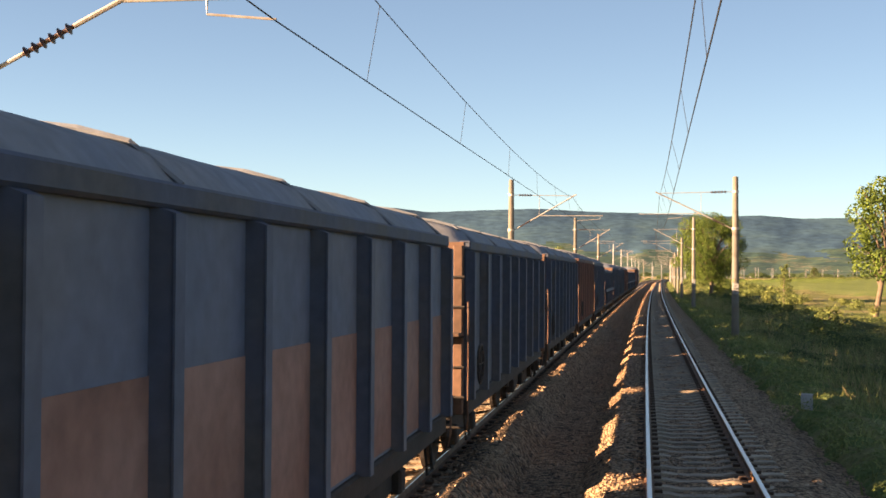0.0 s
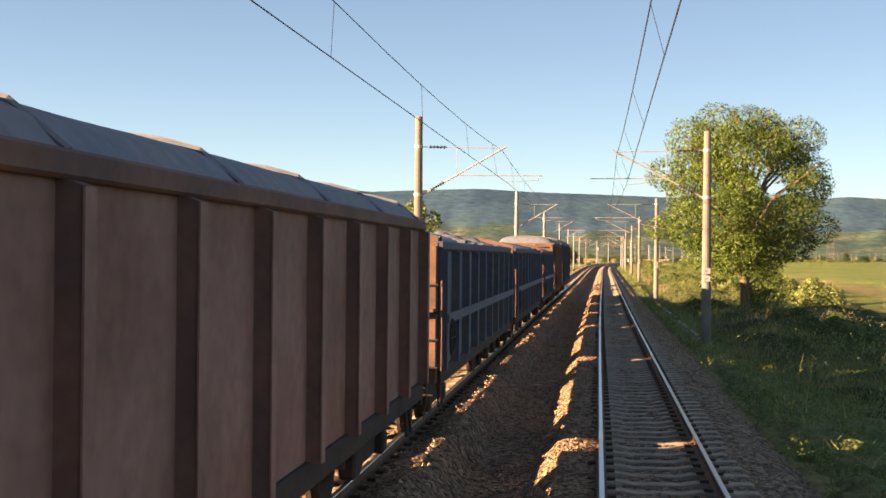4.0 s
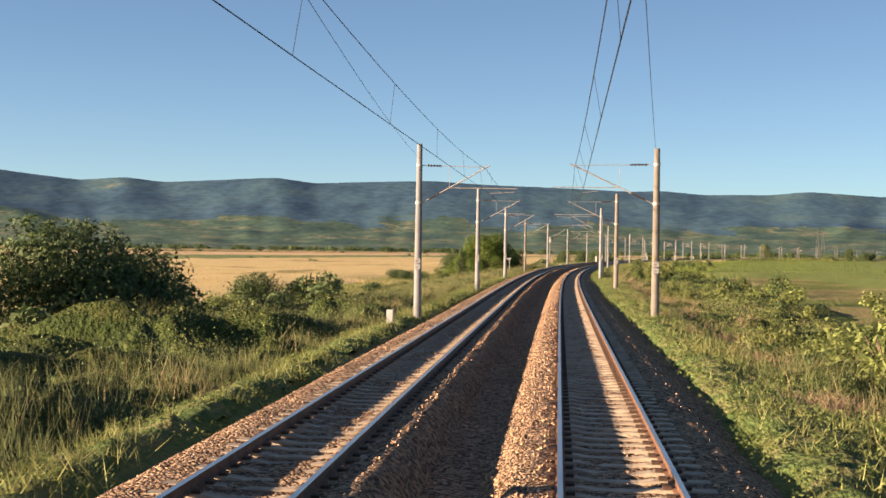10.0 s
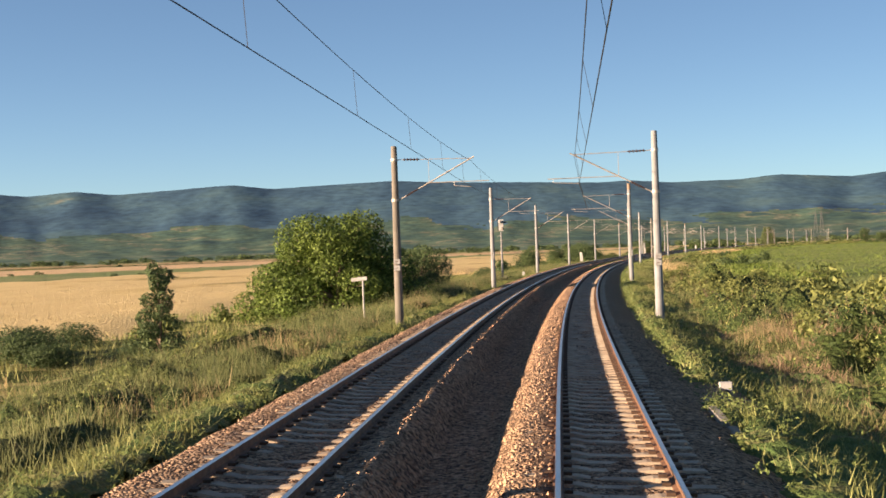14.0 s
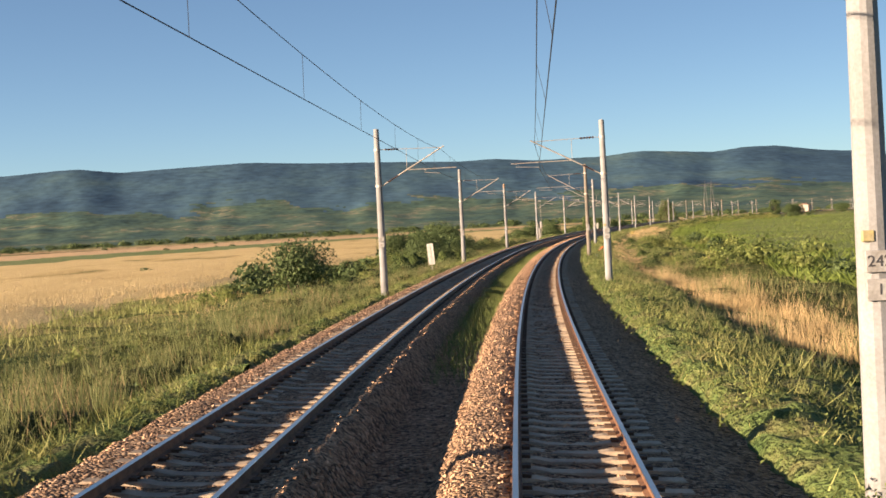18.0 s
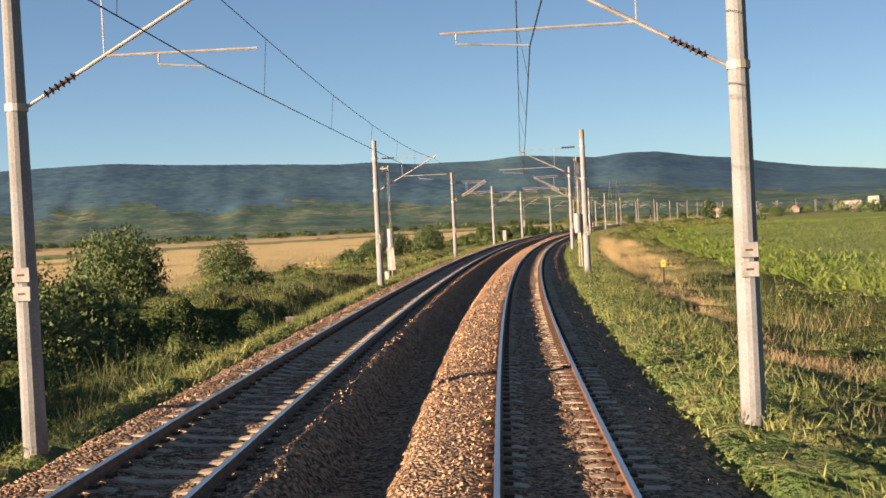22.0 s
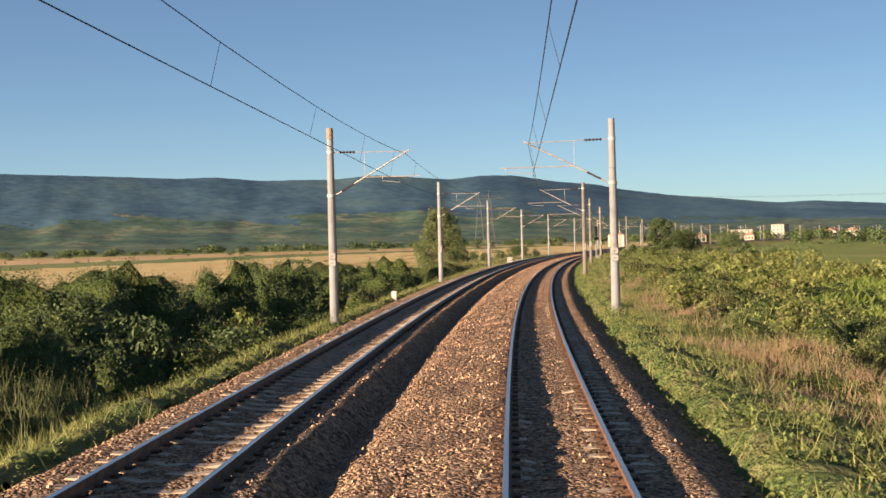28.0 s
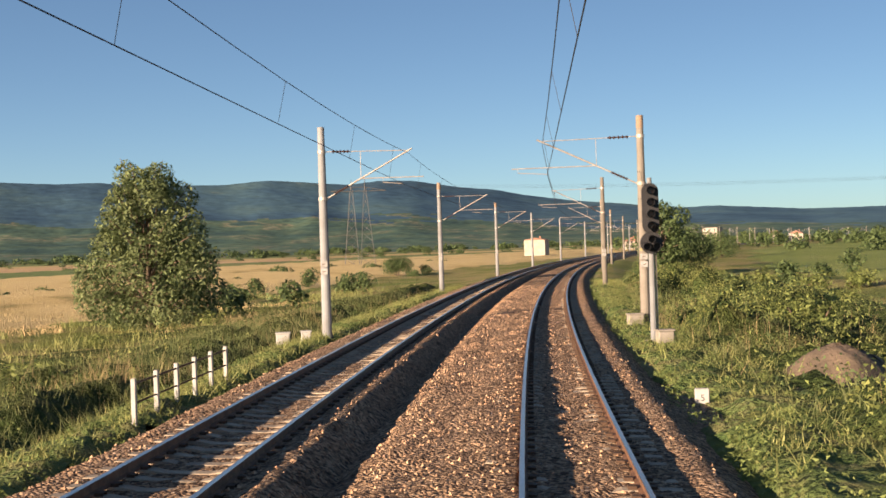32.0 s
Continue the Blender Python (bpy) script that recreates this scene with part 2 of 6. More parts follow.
M_WHEAT = field_mat("ripe_wheat", [(0.30, (0.48, 0.355, 0.165)), (0.52, (0.55, 0.42, 0.205)), (0.61, (0.46, 0.34, 0.15)), (0.66, (0.21, 0.18, 0.07)), (0.70, (0.45, 0.345, 0.155))], 0.035, fine=5.0, bump=0.8, depth=0.3, stretch=(1, 0.45, 1))
M_CROP = field_mat("green_crop", [(0.3, (0.125, 0.17, 0.05)), (0.5, (0.165, 0.205, 0.062)), (0.7, (0.215, 0.235, 0.085))], 0.05, fine=2.5, bump=1.0, depth=0.6)
M_STUBBLE = field_mat("stubble", [(0.3, (0.48, 0.34, 0.19)), (0.5, (0.55, 0.38, 0.22)), (0.7, (0.50, 0.36, 0.21))], 0.01, fine=1.0, bump=1.0, depth=1.2)
# Blue haze of distance is mixed into the hill and foothill base colours.
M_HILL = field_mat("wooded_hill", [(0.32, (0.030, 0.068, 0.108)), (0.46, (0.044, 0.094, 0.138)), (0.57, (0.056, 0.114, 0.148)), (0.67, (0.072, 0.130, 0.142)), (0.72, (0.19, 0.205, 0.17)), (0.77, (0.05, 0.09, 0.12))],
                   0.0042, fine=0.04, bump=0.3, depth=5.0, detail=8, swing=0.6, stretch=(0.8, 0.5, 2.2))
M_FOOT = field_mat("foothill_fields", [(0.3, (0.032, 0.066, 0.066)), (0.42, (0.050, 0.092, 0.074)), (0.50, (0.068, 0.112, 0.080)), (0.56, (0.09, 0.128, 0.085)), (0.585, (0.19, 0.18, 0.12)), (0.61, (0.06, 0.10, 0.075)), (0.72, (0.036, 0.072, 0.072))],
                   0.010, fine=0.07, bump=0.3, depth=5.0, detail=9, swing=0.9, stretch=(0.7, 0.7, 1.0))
M_FARGREEN = field_mat("far_meadow", [(0.3, (0.12, 0.17, 0.06)), (0.5, (0.16, 0.20, 0.08)), (0.7, (0.22, 0.22, 0.10))], 0.01, fine=0.5, bump=1.0, depth=1.5)
M_HERB = leaf_mat("verge_herbs", (0.10, 0.15, 0.045), (0.21, 0.24, 0.08), grain=0.35, tint=0.38)
M_GRASS = leaf_mat("verge_grass", (0.155, 0.19, 0.055), (0.275, 0.27, 0.105), grain=0.2)
M_TALL = leaf_mat("tall_grass", (0.115, 0.15, 0.055), (0.24, 0.25, 0.11), grain=0.12, through_light=0.5, tint=0.35)
M_REED = leaf_mat("pale_straw", (0.62, 0.46, 0.25), (0.50, 0.36, 0.18), grain=0.2, tint=0.25)
M_DRY = leaf_mat("withered_grass", (0.36, 0.25, 0.165), (0.26, 0.19, 0.115), grain=0.6, tint=0.3)
M_STRAW = leaf_mat("dry_grass", (0.37, 0.275, 0.15), (0.29, 0.225, 0.11), grain=0.2, tint=0.35)
M_CROPLEAF = leaf_mat("crop_leaves", (0.11, 0.17, 0.035), (0.16, 0.205, 0.05), grain=0.2, tint=0.28)
M_LEAF = leaf_mat("shrub_leaves", (0.10, 0.14, 0.042), (0.21, 0.235, 0.075), grain=0.3)
M_LEAF_Y = leaf_mat("yellowish_leaves", (0.12, 0.152, 0.045), (0.225, 0.235, 0.078), grain=0.3, tint=0.45)
M_LEAF_W = leaf_mat("walnut_leaves", (0.055, 0.10, 0.022), (0.135, 0.185, 0.04), grain=0.35, tint=0.55)
M_LEAF_D = leaf_mat("dark_leaves", (0.042, 0.072, 0.028), (0.088, 0.122, 0.046), grain=0.3, tint=0.4, through_light=0.2)
M_LEAF_S = leaf_mat("silvery_leaves", (0.075, 0.115, 0.045), (0.16, 0.19, 0.085), grain=0.4)
# Both darkened: the shade in the gaps between leaves is put into the colour.
M_COVER = field_mat("undergrowth", [(0.3, (0.026, 0.043, 0.014)), (0.45, (0.042, 0.064, 0.019)), (0.58, (0.062, 0.084, 0.026)), (0.7, (0.09, 0.106, 0.036))], 1.3, fine=5.0, bump=1.0, depth=0.45, detail=9, swing=0.75)
M_WEEDS = field_mat("weedy_grass", [(0.3, (0.032, 0.046, 0.013)), (0.45, (0.05, 0.066, 0.019)), (0.58, (0.075, 0.086, 0.028)), (0.7, (0.13, 0.118, 0.048))], 1.3, fine=6.0, bump=1.0, depth=0.45, detail=9, swing=0.75, stretch=(1, 1, 0.6))
M_TURF = field_mat("verge_turf", [(0.32, (0.075, 0.125, 0.04)), (0.48, (0.118, 0.165, 0.055)), (0.6, (0.20, 0.195, 0.085)), (0.7, (0.09, 0.135, 0.045))], 0.9, fine=8.0, bump=1.0, depth=0.3, detail=9, swing=0.65)
M_BARK = mat("bark", (0.17, 0.12, 0.085), 0.95, second=(0.10, 0.075, 0.055), scale=3, fine=20, bump=0.7, streak=(3, 3, 0.5))
M_WAG_END = mat("wagon_end_rust", (0.17, 0.09, 0.058), 0.8, second=(0.10, 0.056, 0.038), scale=1.5, fine=14, bump=0.15)
M_WAG_DARK = mat("wagon_blue_grey", (0.09, 0.115, 0.165), 0.7, metal=0.1, second=(0.12, 0.13, 0.155), scale=0.6, fine=6, bump=0.06, random_tint=0.3)
M_WAG_RED = mat("wagon_red_oxide", (0.34, 0.15, 0.105), 0.75, metal=0.05, second=(0.21, 0.10, 0.075), scale=0.7, fine=7, bump=0.08, random_tint=0.2)
M_WAG_BROWN = mat("wagon_brown", (0.30, 0.165, 0.135), 0.75, metal=0.05, second=(0.22, 0.105, 0.08), scale=0.7, fine=7, bump=0.08)
M_TARP = mat("load_tarpaulin", (0.15, 0.172, 0.205), 0.8, second=(0.18, 0.183, 0.19), scale=0.8, fine=6, bump=0.3, depth=0.03)
# Shade on the rib sides put into the colour; the top rail shares it.
M_RIB_SHADE_BLUE = mat("wagon_rib_blue_black", (0.055, 0.07, 0.105), 0.7, metal=0.1, second=(0.075, 0.075, 0.08), scale=1.2, fine=9, bump=0.08)
M_RIB_SHADE_RED = mat("wagon_rib_dark_red", (0.17, 0.08, 0.062), 0.75, second=(0.11, 0.06, 0.05), scale=1.2, fine=9, bump=0.08)
M_WAG_UNDER = mat("wagon_underframe", (0.05, 0.04, 0.035), 0.85, metal=0.2, scale=2, fine=20)
M_CONCRETE = mat("old_concrete", (0.27, 0.245, 0.21), 0.9, second=(0.17, 0.155, 0.125), scale=2, fine=20)
M_ORANGE = mat("orange_plastic", (0.75, 0.20, 0.04), 0.5, second=(0.6, 0.16, 0.04), scale=4, fine=20, bump=0.05)
M_PLASTER = mat("pale_plaster", (0.38, 0.33, 0.28), 0.9, second=(0.30, 0.26, 0.22), scale=0.5, fine=8)
M_ROOF = mat("clay_roof", (0.25, 0.135, 0.095), 0.9, second=(0.19, 0.105, 0.08), scale=1, fine=10)
M_GLASS = mat("dark_pane", (0.03, 0.035, 0.04), 0.15, scale=1, fine=3, bump=0)
M_LENS = mat("signal_lens", (0.10, 0.03, 0.02), 0.15, scale=3, fine=10, bump=0)
M_EARTH = mat("bare_earth", (0.13, 0.095, 0.068), 0.95, second=(0.075, 0.06, 0.042), scale=1.2, fine=9, bump=0.8, depth=0.06)


# ---------- mesh helpers ----------
class Build:
    """Collects vertices and faces of one mesh."""

    def __init__(self):
        self.v, self.f, self.m = [], [], []

    def add(self, verts, faces, slot=0):
        k = len(self.v)
        self.v.extend(tuple(p) for p in verts)
        self.f.extend(tuple(i + k for i in f) for f in faces)
        self.m.extend([slot] * len(faces))
        return self

    def box(self, x0, x1, y0, y1, z0, z1, bevel=0.0, slot=0, m=None):
        """A box whose edges are cut off by bevel."""
        if not bevel:
            vs = [(x, y, z) for x in (x0, x1) for y in (y0, y1) for z in (z0, z1)]
            fs = [(0, 1, 3, 2), (4, 6, 7, 5), (0, 4, 5, 1), (2, 3, 7, 6), (0, 2, 6, 4), (1, 5, 7, 3)]
        else:
            b, vs, key = bevel, [], {}
            for sx, X in ((-1, x0), (1, x1)):
                for sy, Y in ((-1, y0), (1, y1)):
                    for sz, Z in ((-1, z0), (1, z1)):
                        for ax in range(3):
                            p = [X - sx * b, Y - sy * b, Z - sz * b]
                            p[ax] = (X, Y, Z)[ax]
                            key[sx, sy, sz, ax] = len(vs)
                            vs.append(tuple(p))
            fs = []
            for ax in range(3):
                o = [a for a in range(3) if a != ax]
                for sg in (-1, 1):
                    q = []
                    for u, w in ((-1, -1), (1, -1), (1, 1), (-1, 1)):
                        c = [0, 0, 0]
                        c[ax], c[o[0]], c[o[1]] = sg, u, w
                        q.append(key[c[0], c[1], c[2], ax])
                    flip = (sg > 0) == (ax != 1)
                    fs.append(tuple(q) if flip else tuple(reversed(q)))
            for ax in range(3):
                o = [a for a in range(3) if a != ax]
                for u in (-1, 1):
                    for w in (-1, 1):
                        c0, c1 = [0, 0, 0], [0, 0, 0]
                        c0[ax], c0[o[0]], c0[o[1]] = -1, u, w
                        c1[ax], c1[o[0]], c1[o[1]] = 1, u, w
                        fs.append((key[(*c0, o[0])], key[(*c1, o[0])], key[(*c1, o[1])], key[(*c0, o[1])]))
            for sx in (-1, 1):
                for sy in (-1, 1):
                    for sz in (-1, 1):
                        fs.append(tuple(key[sx, sy, sz, a] for a in range(3)))
        if m is not None:
            vs = [tuple(m @ Vector(p)) for p in vs]
        return self.add(vs, fs, slot)

    def tube(self, pts, radii, n=8, slot=0, caps=True):
        """A round bar along points."""
        pts = [Vector(p) for p in pts]
        if not hasattr(radii, "__len__"):
            radii = [radii] * len(pts)
        vs, fs = [], []
        for i, p in enumerate(pts):
            a = pts[min(i + 1, len(pts) - 1)] - pts[max(i - 1, 0)]
            a.normalize()
            u = a.cross(Vector((0, 0, 1)))
            if u.length < 0.05:
                u = a.cross(Vector((1, 0, 0)))
            u.normalize()
            w = u.cross(a)
            for k in range(n):
                g = 2 * math.pi * k / n
                vs.append(p + (u * math.cos(g) + w * math.sin(g)) * radii[i])
        for i in range(len(pts) - 1):
            for k in range(n):
                fs.append((i * n + k, i * n + (k + 1) % n, (i + 1) * n + (k + 1) % n, (i + 1) * n + k))
        if caps:
            fs.append(tuple(range(n - 1, -1, -1)))
            fs.append(tuple((len(pts) - 1) * n + k for k in range(n)))
        return self.add(vs, fs, slot)

    def mesh(self, name, mats, smooth=False):
        me = bpy.data.meshes.new(name)
        me.from_pydata(self.v, [], self.f)
        for m in (mats if isinstance(mats, (list, tuple)) else [mats]):
            me.materials.append(m)
        if any(self.m):
            me.polygons.foreach_set("material_index", self.m)
        if smooth:
            me.polygons.foreach_set("use_smooth", [True] * len(self.f))
        me.update()
        return me


def part(name, b, material, parent, label="", smooth=False, m=None):
    me = b if isinstance(b, bpy.types.Mesh) else b.mesh(name, material, smooth)
    ob = new(name, me)
    ob.parent = parent
    if m is not None:
        ob.matrix_basis = m
    if label:
        tagged(ob, label)
    return ob


def thing(name, m, label, category, group="", kind=""):
    ob = new(name)
    ob.empty_display_size = 0.2
    ob.matrix_basis = m
    return tagged(ob, label, category, group, kind)


def sheet(name, verts, quads, material, smooth=True):
    """A mesh from arrays of points and quads."""
    me = bpy.data.meshes.new(name)
    verts, quads = np.asarray(verts, np.float32), np.asarray(quads, np.int32)
    me.vertices.add(len(verts))
    me.vertices.foreach_set("co", verts.ravel())
    k = quads.shape[1]
    me.loops.add(quads.size)
    me.loops.foreach_set("vertex_index", quads.ravel())
    me.polygons.add(len(quads))
    me.polygons.foreach_set("loop_start", np.arange(0, quads.size, k))
    me.polygons.foreach_set("loop_total", np.full(len(quads), k))
    me.materials.append(material)
    me.update(calc_edges=True)
    me.polygons.foreach_set("use_smooth", np.full(len(quads), smooth))
    return me


def grid_quads(rows_, cols):
    i, j = np.meshgrid(np.arange(rows_ - 1), np.arange(cols - 1), indexing="ij")
    a = (i * cols + j).ravel()
    return np.stack([a, a + 1, a + cols + 1, a + cols], -1)


def rough(x, y, size, seed=0.0):
    """Smooth noise in -1..1 over arrays, from a few waves."""
    x, y = np.asarray(x, float) / size, np.asarray(y, float) / size
    return (np.sin(x * 1.7 + 1.3 * np.sin(y * 1.1 + seed) + seed) + np.sin(y * 2.1 + 1.7 * np.sin(x * 0.9 - seed) + 2 * seed)
            + 0.6 * np.sin(x * 4.3 + y * 3.1 + seed * 3)) / 2.6

# ---------- ground ----------
def valley_fill(s):
    """How far the trough between the tracks is filled with stone (0 to 1)."""
    return np.clip((np.asarray(s, float) - 830) / 60, 0, 1)


def verge_edge(s):
    """Offset to the right of the running track where the stones end and grass begins."""
    return np.interp(s, [0, 165, 226, 258, 320, 352, 382, 415, 446, 465, 540, 640, 717, 790, 935, 1080], [2.6, 2.35, 2.15, 2.4, 2.4, 2.8, 2.5, 2.7, 2.05, 2.3, 2.65, 2.45, 2.2, 2.55, 2.55, 2.4])


def overgrown(s, d):
    """False along the bare edging stones of the drain."""
    return ~((s > 161) & (s < 247) & (np.abs(d - 3.3) < 0.3))


# chainage and offset of the distance stones to the right of the line
STONES = [(32.2, 3.35), (247.7, 3.2), (459, 3.1), (565.5, 3.05), (671, 3.6), (873, 3.3), (1085.4, 3.0)]


def hollow(s, d):
    """How much deeper the ditch is on the left-hand side."""
    deep = np.interp(s, [190, 215, 340, 360, 420, 640, 660, 740, 760, 925, 945, 1025, 1050], [0.4, 0.75, 0.75, 0.4, 0.3, 0.3, 0.95, 0.95, 0.4, 0.3, 1.5, 1.5, 0.3])
    return deep * np.interp(-(d + spacing(s)), [3.7, 6.0, 9.5, 13, 30], [0, 1, 1, 0.4, 0.2])


def ground_z(s, d):
    """Height of the land beside the line, above rail level."""
    s, d = np.asarray(s, float), np.asarray(d, float)
    D = spacing(s)
    r = np.interp(d, [-1, 2.5, 3.1, 3.7, 4.8, 6.5, 9, 16, 60, 600], [-1.1, -0.85, -0.68, -0.52, -0.58, -0.98, -1.35, -1.45, -1.5, -1.8])
    r = r + np.interp(d - verge_edge(s), [-0.35, 0.0, 0.7, 1.3, 2.2], [0, 0.40, 0.27, 0.08, 0])
    r = r - np.interp(s, [140, 165, 250, 264, 440, 452, 492, 512], [0, 0.45, 0.45, 0, 0, 0.45, 0.45, 0]) * np.interp(d, [2.9, 3.8, 5.4, 7.0], [0, 1, 1, 0])
    for a, b in STONES:
        r = r - 0.38 * np.clip(1.4 - np.hypot((s - a + 1.2) / 2.6, (d - b + 0.1) / 0.75), 0, 1)
    l = np.interp(-(d + D), [-1, 2.7, 3.4, 4.8, 7.5, 12, 30, 600], [-1.1, -0.75, -0.55, -0.66, -1.25, -1.9, -2.3, -2.6])
    l = l - hollow(s, d)
    z = np.where(d > -D / 2, r, l)
    off = np.minimum(np.abs(d), np.abs(d + D))
    amp = np.clip((off - 3.6) / 6, 0, 1)
    return z + amp * (0.28 * rough(s, d, 7.0, 0.3) + 0.14 * rough(s, d, 2.3, 1.1))


ds = np.concatenate([[-600, -420, -300, -220, -160, -120, -90, -70], np.arange(-56, -16, 2.0), np.arange(-16, 12, 0.8), np.arange(12, 50, 2.0),
                     [56, 70, 90, 120, 160, 220, 300, 420, 560]])
ss = np.arange(-300.0, 2101.0, 5.0)
SS, DD = np.meshgrid(ss, ds, indexing="ij")
gv = on_line(SS, DD, ground_z(SS, DD)).reshape(-1, 3)
nr, nc = len(ss), len(ds)
gq = grid_quads(nr, nc)
ring = [i * nc for i in range(nr)] + [(nr - 1) * nc + j for j in range(1, nc)] + [i * nc + nc - 1 for i in range(nr - 2, -1, -1)] + [j for j in range(nc - 2, 0, -1)]
mid = np.array(on_line(700.0, 0.0)[:2])
loops, allv, base = [np.array(ring)], [gv], len(gv)
for radius in (1500, 2200, 3200, 4600):
    p = gv[ring].copy()
    o = p[:, :2] - mid
    far = np.maximum(np.linalg.norm(o, axis=1), 1)
    p[:, :2] = mid + o / far[:, None] * np.maximum(radius, far * 1.05)[:, None]
    p[:, 2] = -2.6 - (radius - 1500) * 0.0005
    allv.append(p)
    loops.append(base + np.arange(len(ring)))
    base += len(ring)
quads = [gq]
for a, b in zip(loops, loops[1:]):
    quads.append(np.stack([a, np.roll(a, -1), np.roll(b, -1), b], -1))
ground = new("ground", sheet("ground", np.concatenate(allv), np.concatenate(quads), M_GROUND))
tagged(ground, "grassy land with dry yellow patches beside the railway", "ground", kind="structure")


# ---------- ballast bed ----------
def bed_profile(s):
    """Offsets and heights of the stone bed across both tracks at chainage s."""
    D, dz, c, fill = spacing(s), left_rise(s), np.tan(cant(s)), valley_fill(s)
    top = -0.19
    full = np.interp(s, [590, 620, 850, 900], [-0.25, 0.5, 0.6, 1.0])
    e = np.interp(s, [540, 640, 740], [1.45, 1.62, 1.98])
    pts = [(-D - 2.95, -0.86 + dz), (-D - 2.5, -0.62 + dz), (-D - 1.72, top + dz + 1.72 * c), (-D - 1.3, top + dz + 0.02 + 1.3 * c), (-D - 0.72, top + dz - 0.01 + 0.72 * c),
           (-D, top + dz - 0.02), (-D + 0.72, top + dz - 0.01 - 0.72 * c), (-D + 1.4, top + dz + 0.11 - 1.3 * c), (-D + 1.62, top + dz - 0.04 - 1.6 * c),
           (-D + 1.9, -0.62 + 0.14 * fill + dz * 0.5), (-e - 0.42 + fill * (e + 0.37 - D / 2), -0.62 + 0.44 * fill + dz * 0.5), (-e, top - 0.03 + 1.6 * c), (-1.36, top + 0.04 + 1.3 * c), (-0.85, top + 0.05 + 0.85 * c), (-0.72, top - 0.01 + 0.035 * full + 0.72 * c), (0, top - 0.02 + 0.035 * full),
           (0.72, top - 0.01 + 0.035 * full - 0.72 * c), (1.35, top + 0.01 - 1.35 * c), (1.78, top - 0.03 + 0.09 * np.clip((s - 880) / 40, 0, 1) - 1.72 * c), (2.35, -0.5), (3.05, -0.57), (3.6, -0.8)]
    return pts


bs = np.concatenate([np.arange(-40.0, 1240.0, 0.5), np.arange(1240.0, 2000.0, 5.0)])
sub = 2
prof = [np.array(bed_profile(s)) for s in bs]
P = np.array(prof)
fine_t = np.linspace(0, P.shape[1] - 1, (P.shape[1] - 1) * sub + 1)
lo = np.minimum(fine_t.astype(int), P.shape[1] - 2)
w = (fine_t - lo)[None, :, None]
P = P[:, lo] * (1 - w) + P[:, lo + 1] * w
rng = np.random.default_rng(3)
P[:, 1:-1, 1] += rng.normal(0, 0.017, P[:, 1:-1, 1].shape) + 0.06 * rough(bs[:, None], P[:, 1:-1, 0] * 1.6, 0.9, 0.7) * (valley_fill(bs)[:, None] * (np.abs(P[:, 1:-1, 0] + 2.1) < 0.9))
P[:, 1:-1, 0] += rng.normal(0, 0.02, P[:, 1:-1, 0].shape)
bv = on_line(np.repeat(bs[:, None], P.shape[1], 1), P[..., 0], P[..., 1]).reshape(-1, 3)
bed = new("ballast_bed", sheet("ballast_bed", bv, grid_quads(len(bs), P.shape[1]), M_BALLAST))
tagged(bed, "reddish crushed stone ballast under the two tracks", "ballast", kind="structure")

# ---------- rails and sleepers ----------
RAIL = [(-0.07, -0.165), (0.07, -0.165), (0.07, -0.152), (0.012, -0.135), (0.009, -0.045), (0.034, -0.035), (0.036, -0.012), (0.03, -0.001),
        (-0.03, -0.001), (-0.036, -0.012), (-0.034, -0.035), (-0.009, -0.045), (-0.012, -0.135), (-0.07, -0.152)]


def rail(name, left_track, side, parent):
    st = np.concatenate([np.arange(-40.0, 1200.0, 4.0), np.arange(1200.0, 2000.0, 10.0)])
    c = cant(st)
    o = 0.7525 * side
    d0 = o * np.cos(c) - (spacing(st) if left_track else 0)
    z0 = -o * np.sin(c) + (left_rise(st) if left_track else 0)
    n = len(RAIL)
    pts = np.stack([on_line(st, d0 + x, z0 + z) for x, z in RAIL], 1).reshape(-1, 3)
    q = []
    for k in range(n):
        k2 = (k + 1) % n
        a = np.arange(len(st) - 1) * n
        q.append(np.stack([a + k2, a + k, a + n + k, a + n + k2], -1))
    me = sheet(name, pts, np.concatenate(q), M_RAIL, False)
    me.materials.append(M_RAILTOP)
    seg = len(st) - 1
    idx = np.zeros(seg * n, np.int32)
    for k in (6, 7, 8):
        idx[k * seg:(k + 1) * seg] = 1
    me.polygons.foreach_set("material_index", idx)
    ob = new(name, me)
    ob.parent = parent
    return tagged(ob, "steel rail, rusty web and polished running surface")


def sleeper_mesh():
    b = Build()
    pr = [(-1.3, -0.03), (-1.25, 0.0), (-0.5, 0.0), (-0.3, -0.035), (0.3, -0.035), (0.5, 0.0), (1.25, 0.0), (1.3, -0.03)]
    vs, fs = [], []
    for x, z in pr:
        vs += [(x, -0.14, -0.2), (x, -0.11, z), (x, 0.11, z), (x, 0.14, -0.2)]
    for i in range(len(pr) - 1):
        for k in range(3):
            fs.append((i * 4 + k, i * 4 + k + 1, i * 4 + k + 5, i * 4 + k + 4))
    fs += [(3, 2, 1, 0), (28, 29, 30, 31)]
    b.add(vs, fs)
    for o in (-0.7525, 0.7525):
        for g in (-1, 1):
            b.box(o + g * 0.13 - 0.055, o + g * 0.13 + 0.055, -0.07, 0.07, -0.005, 0.045, slot=1)
    return b.mesh("sleeper", [M_SLEEPER, M_IRON])


SLEEPER = sleeper_mesh()


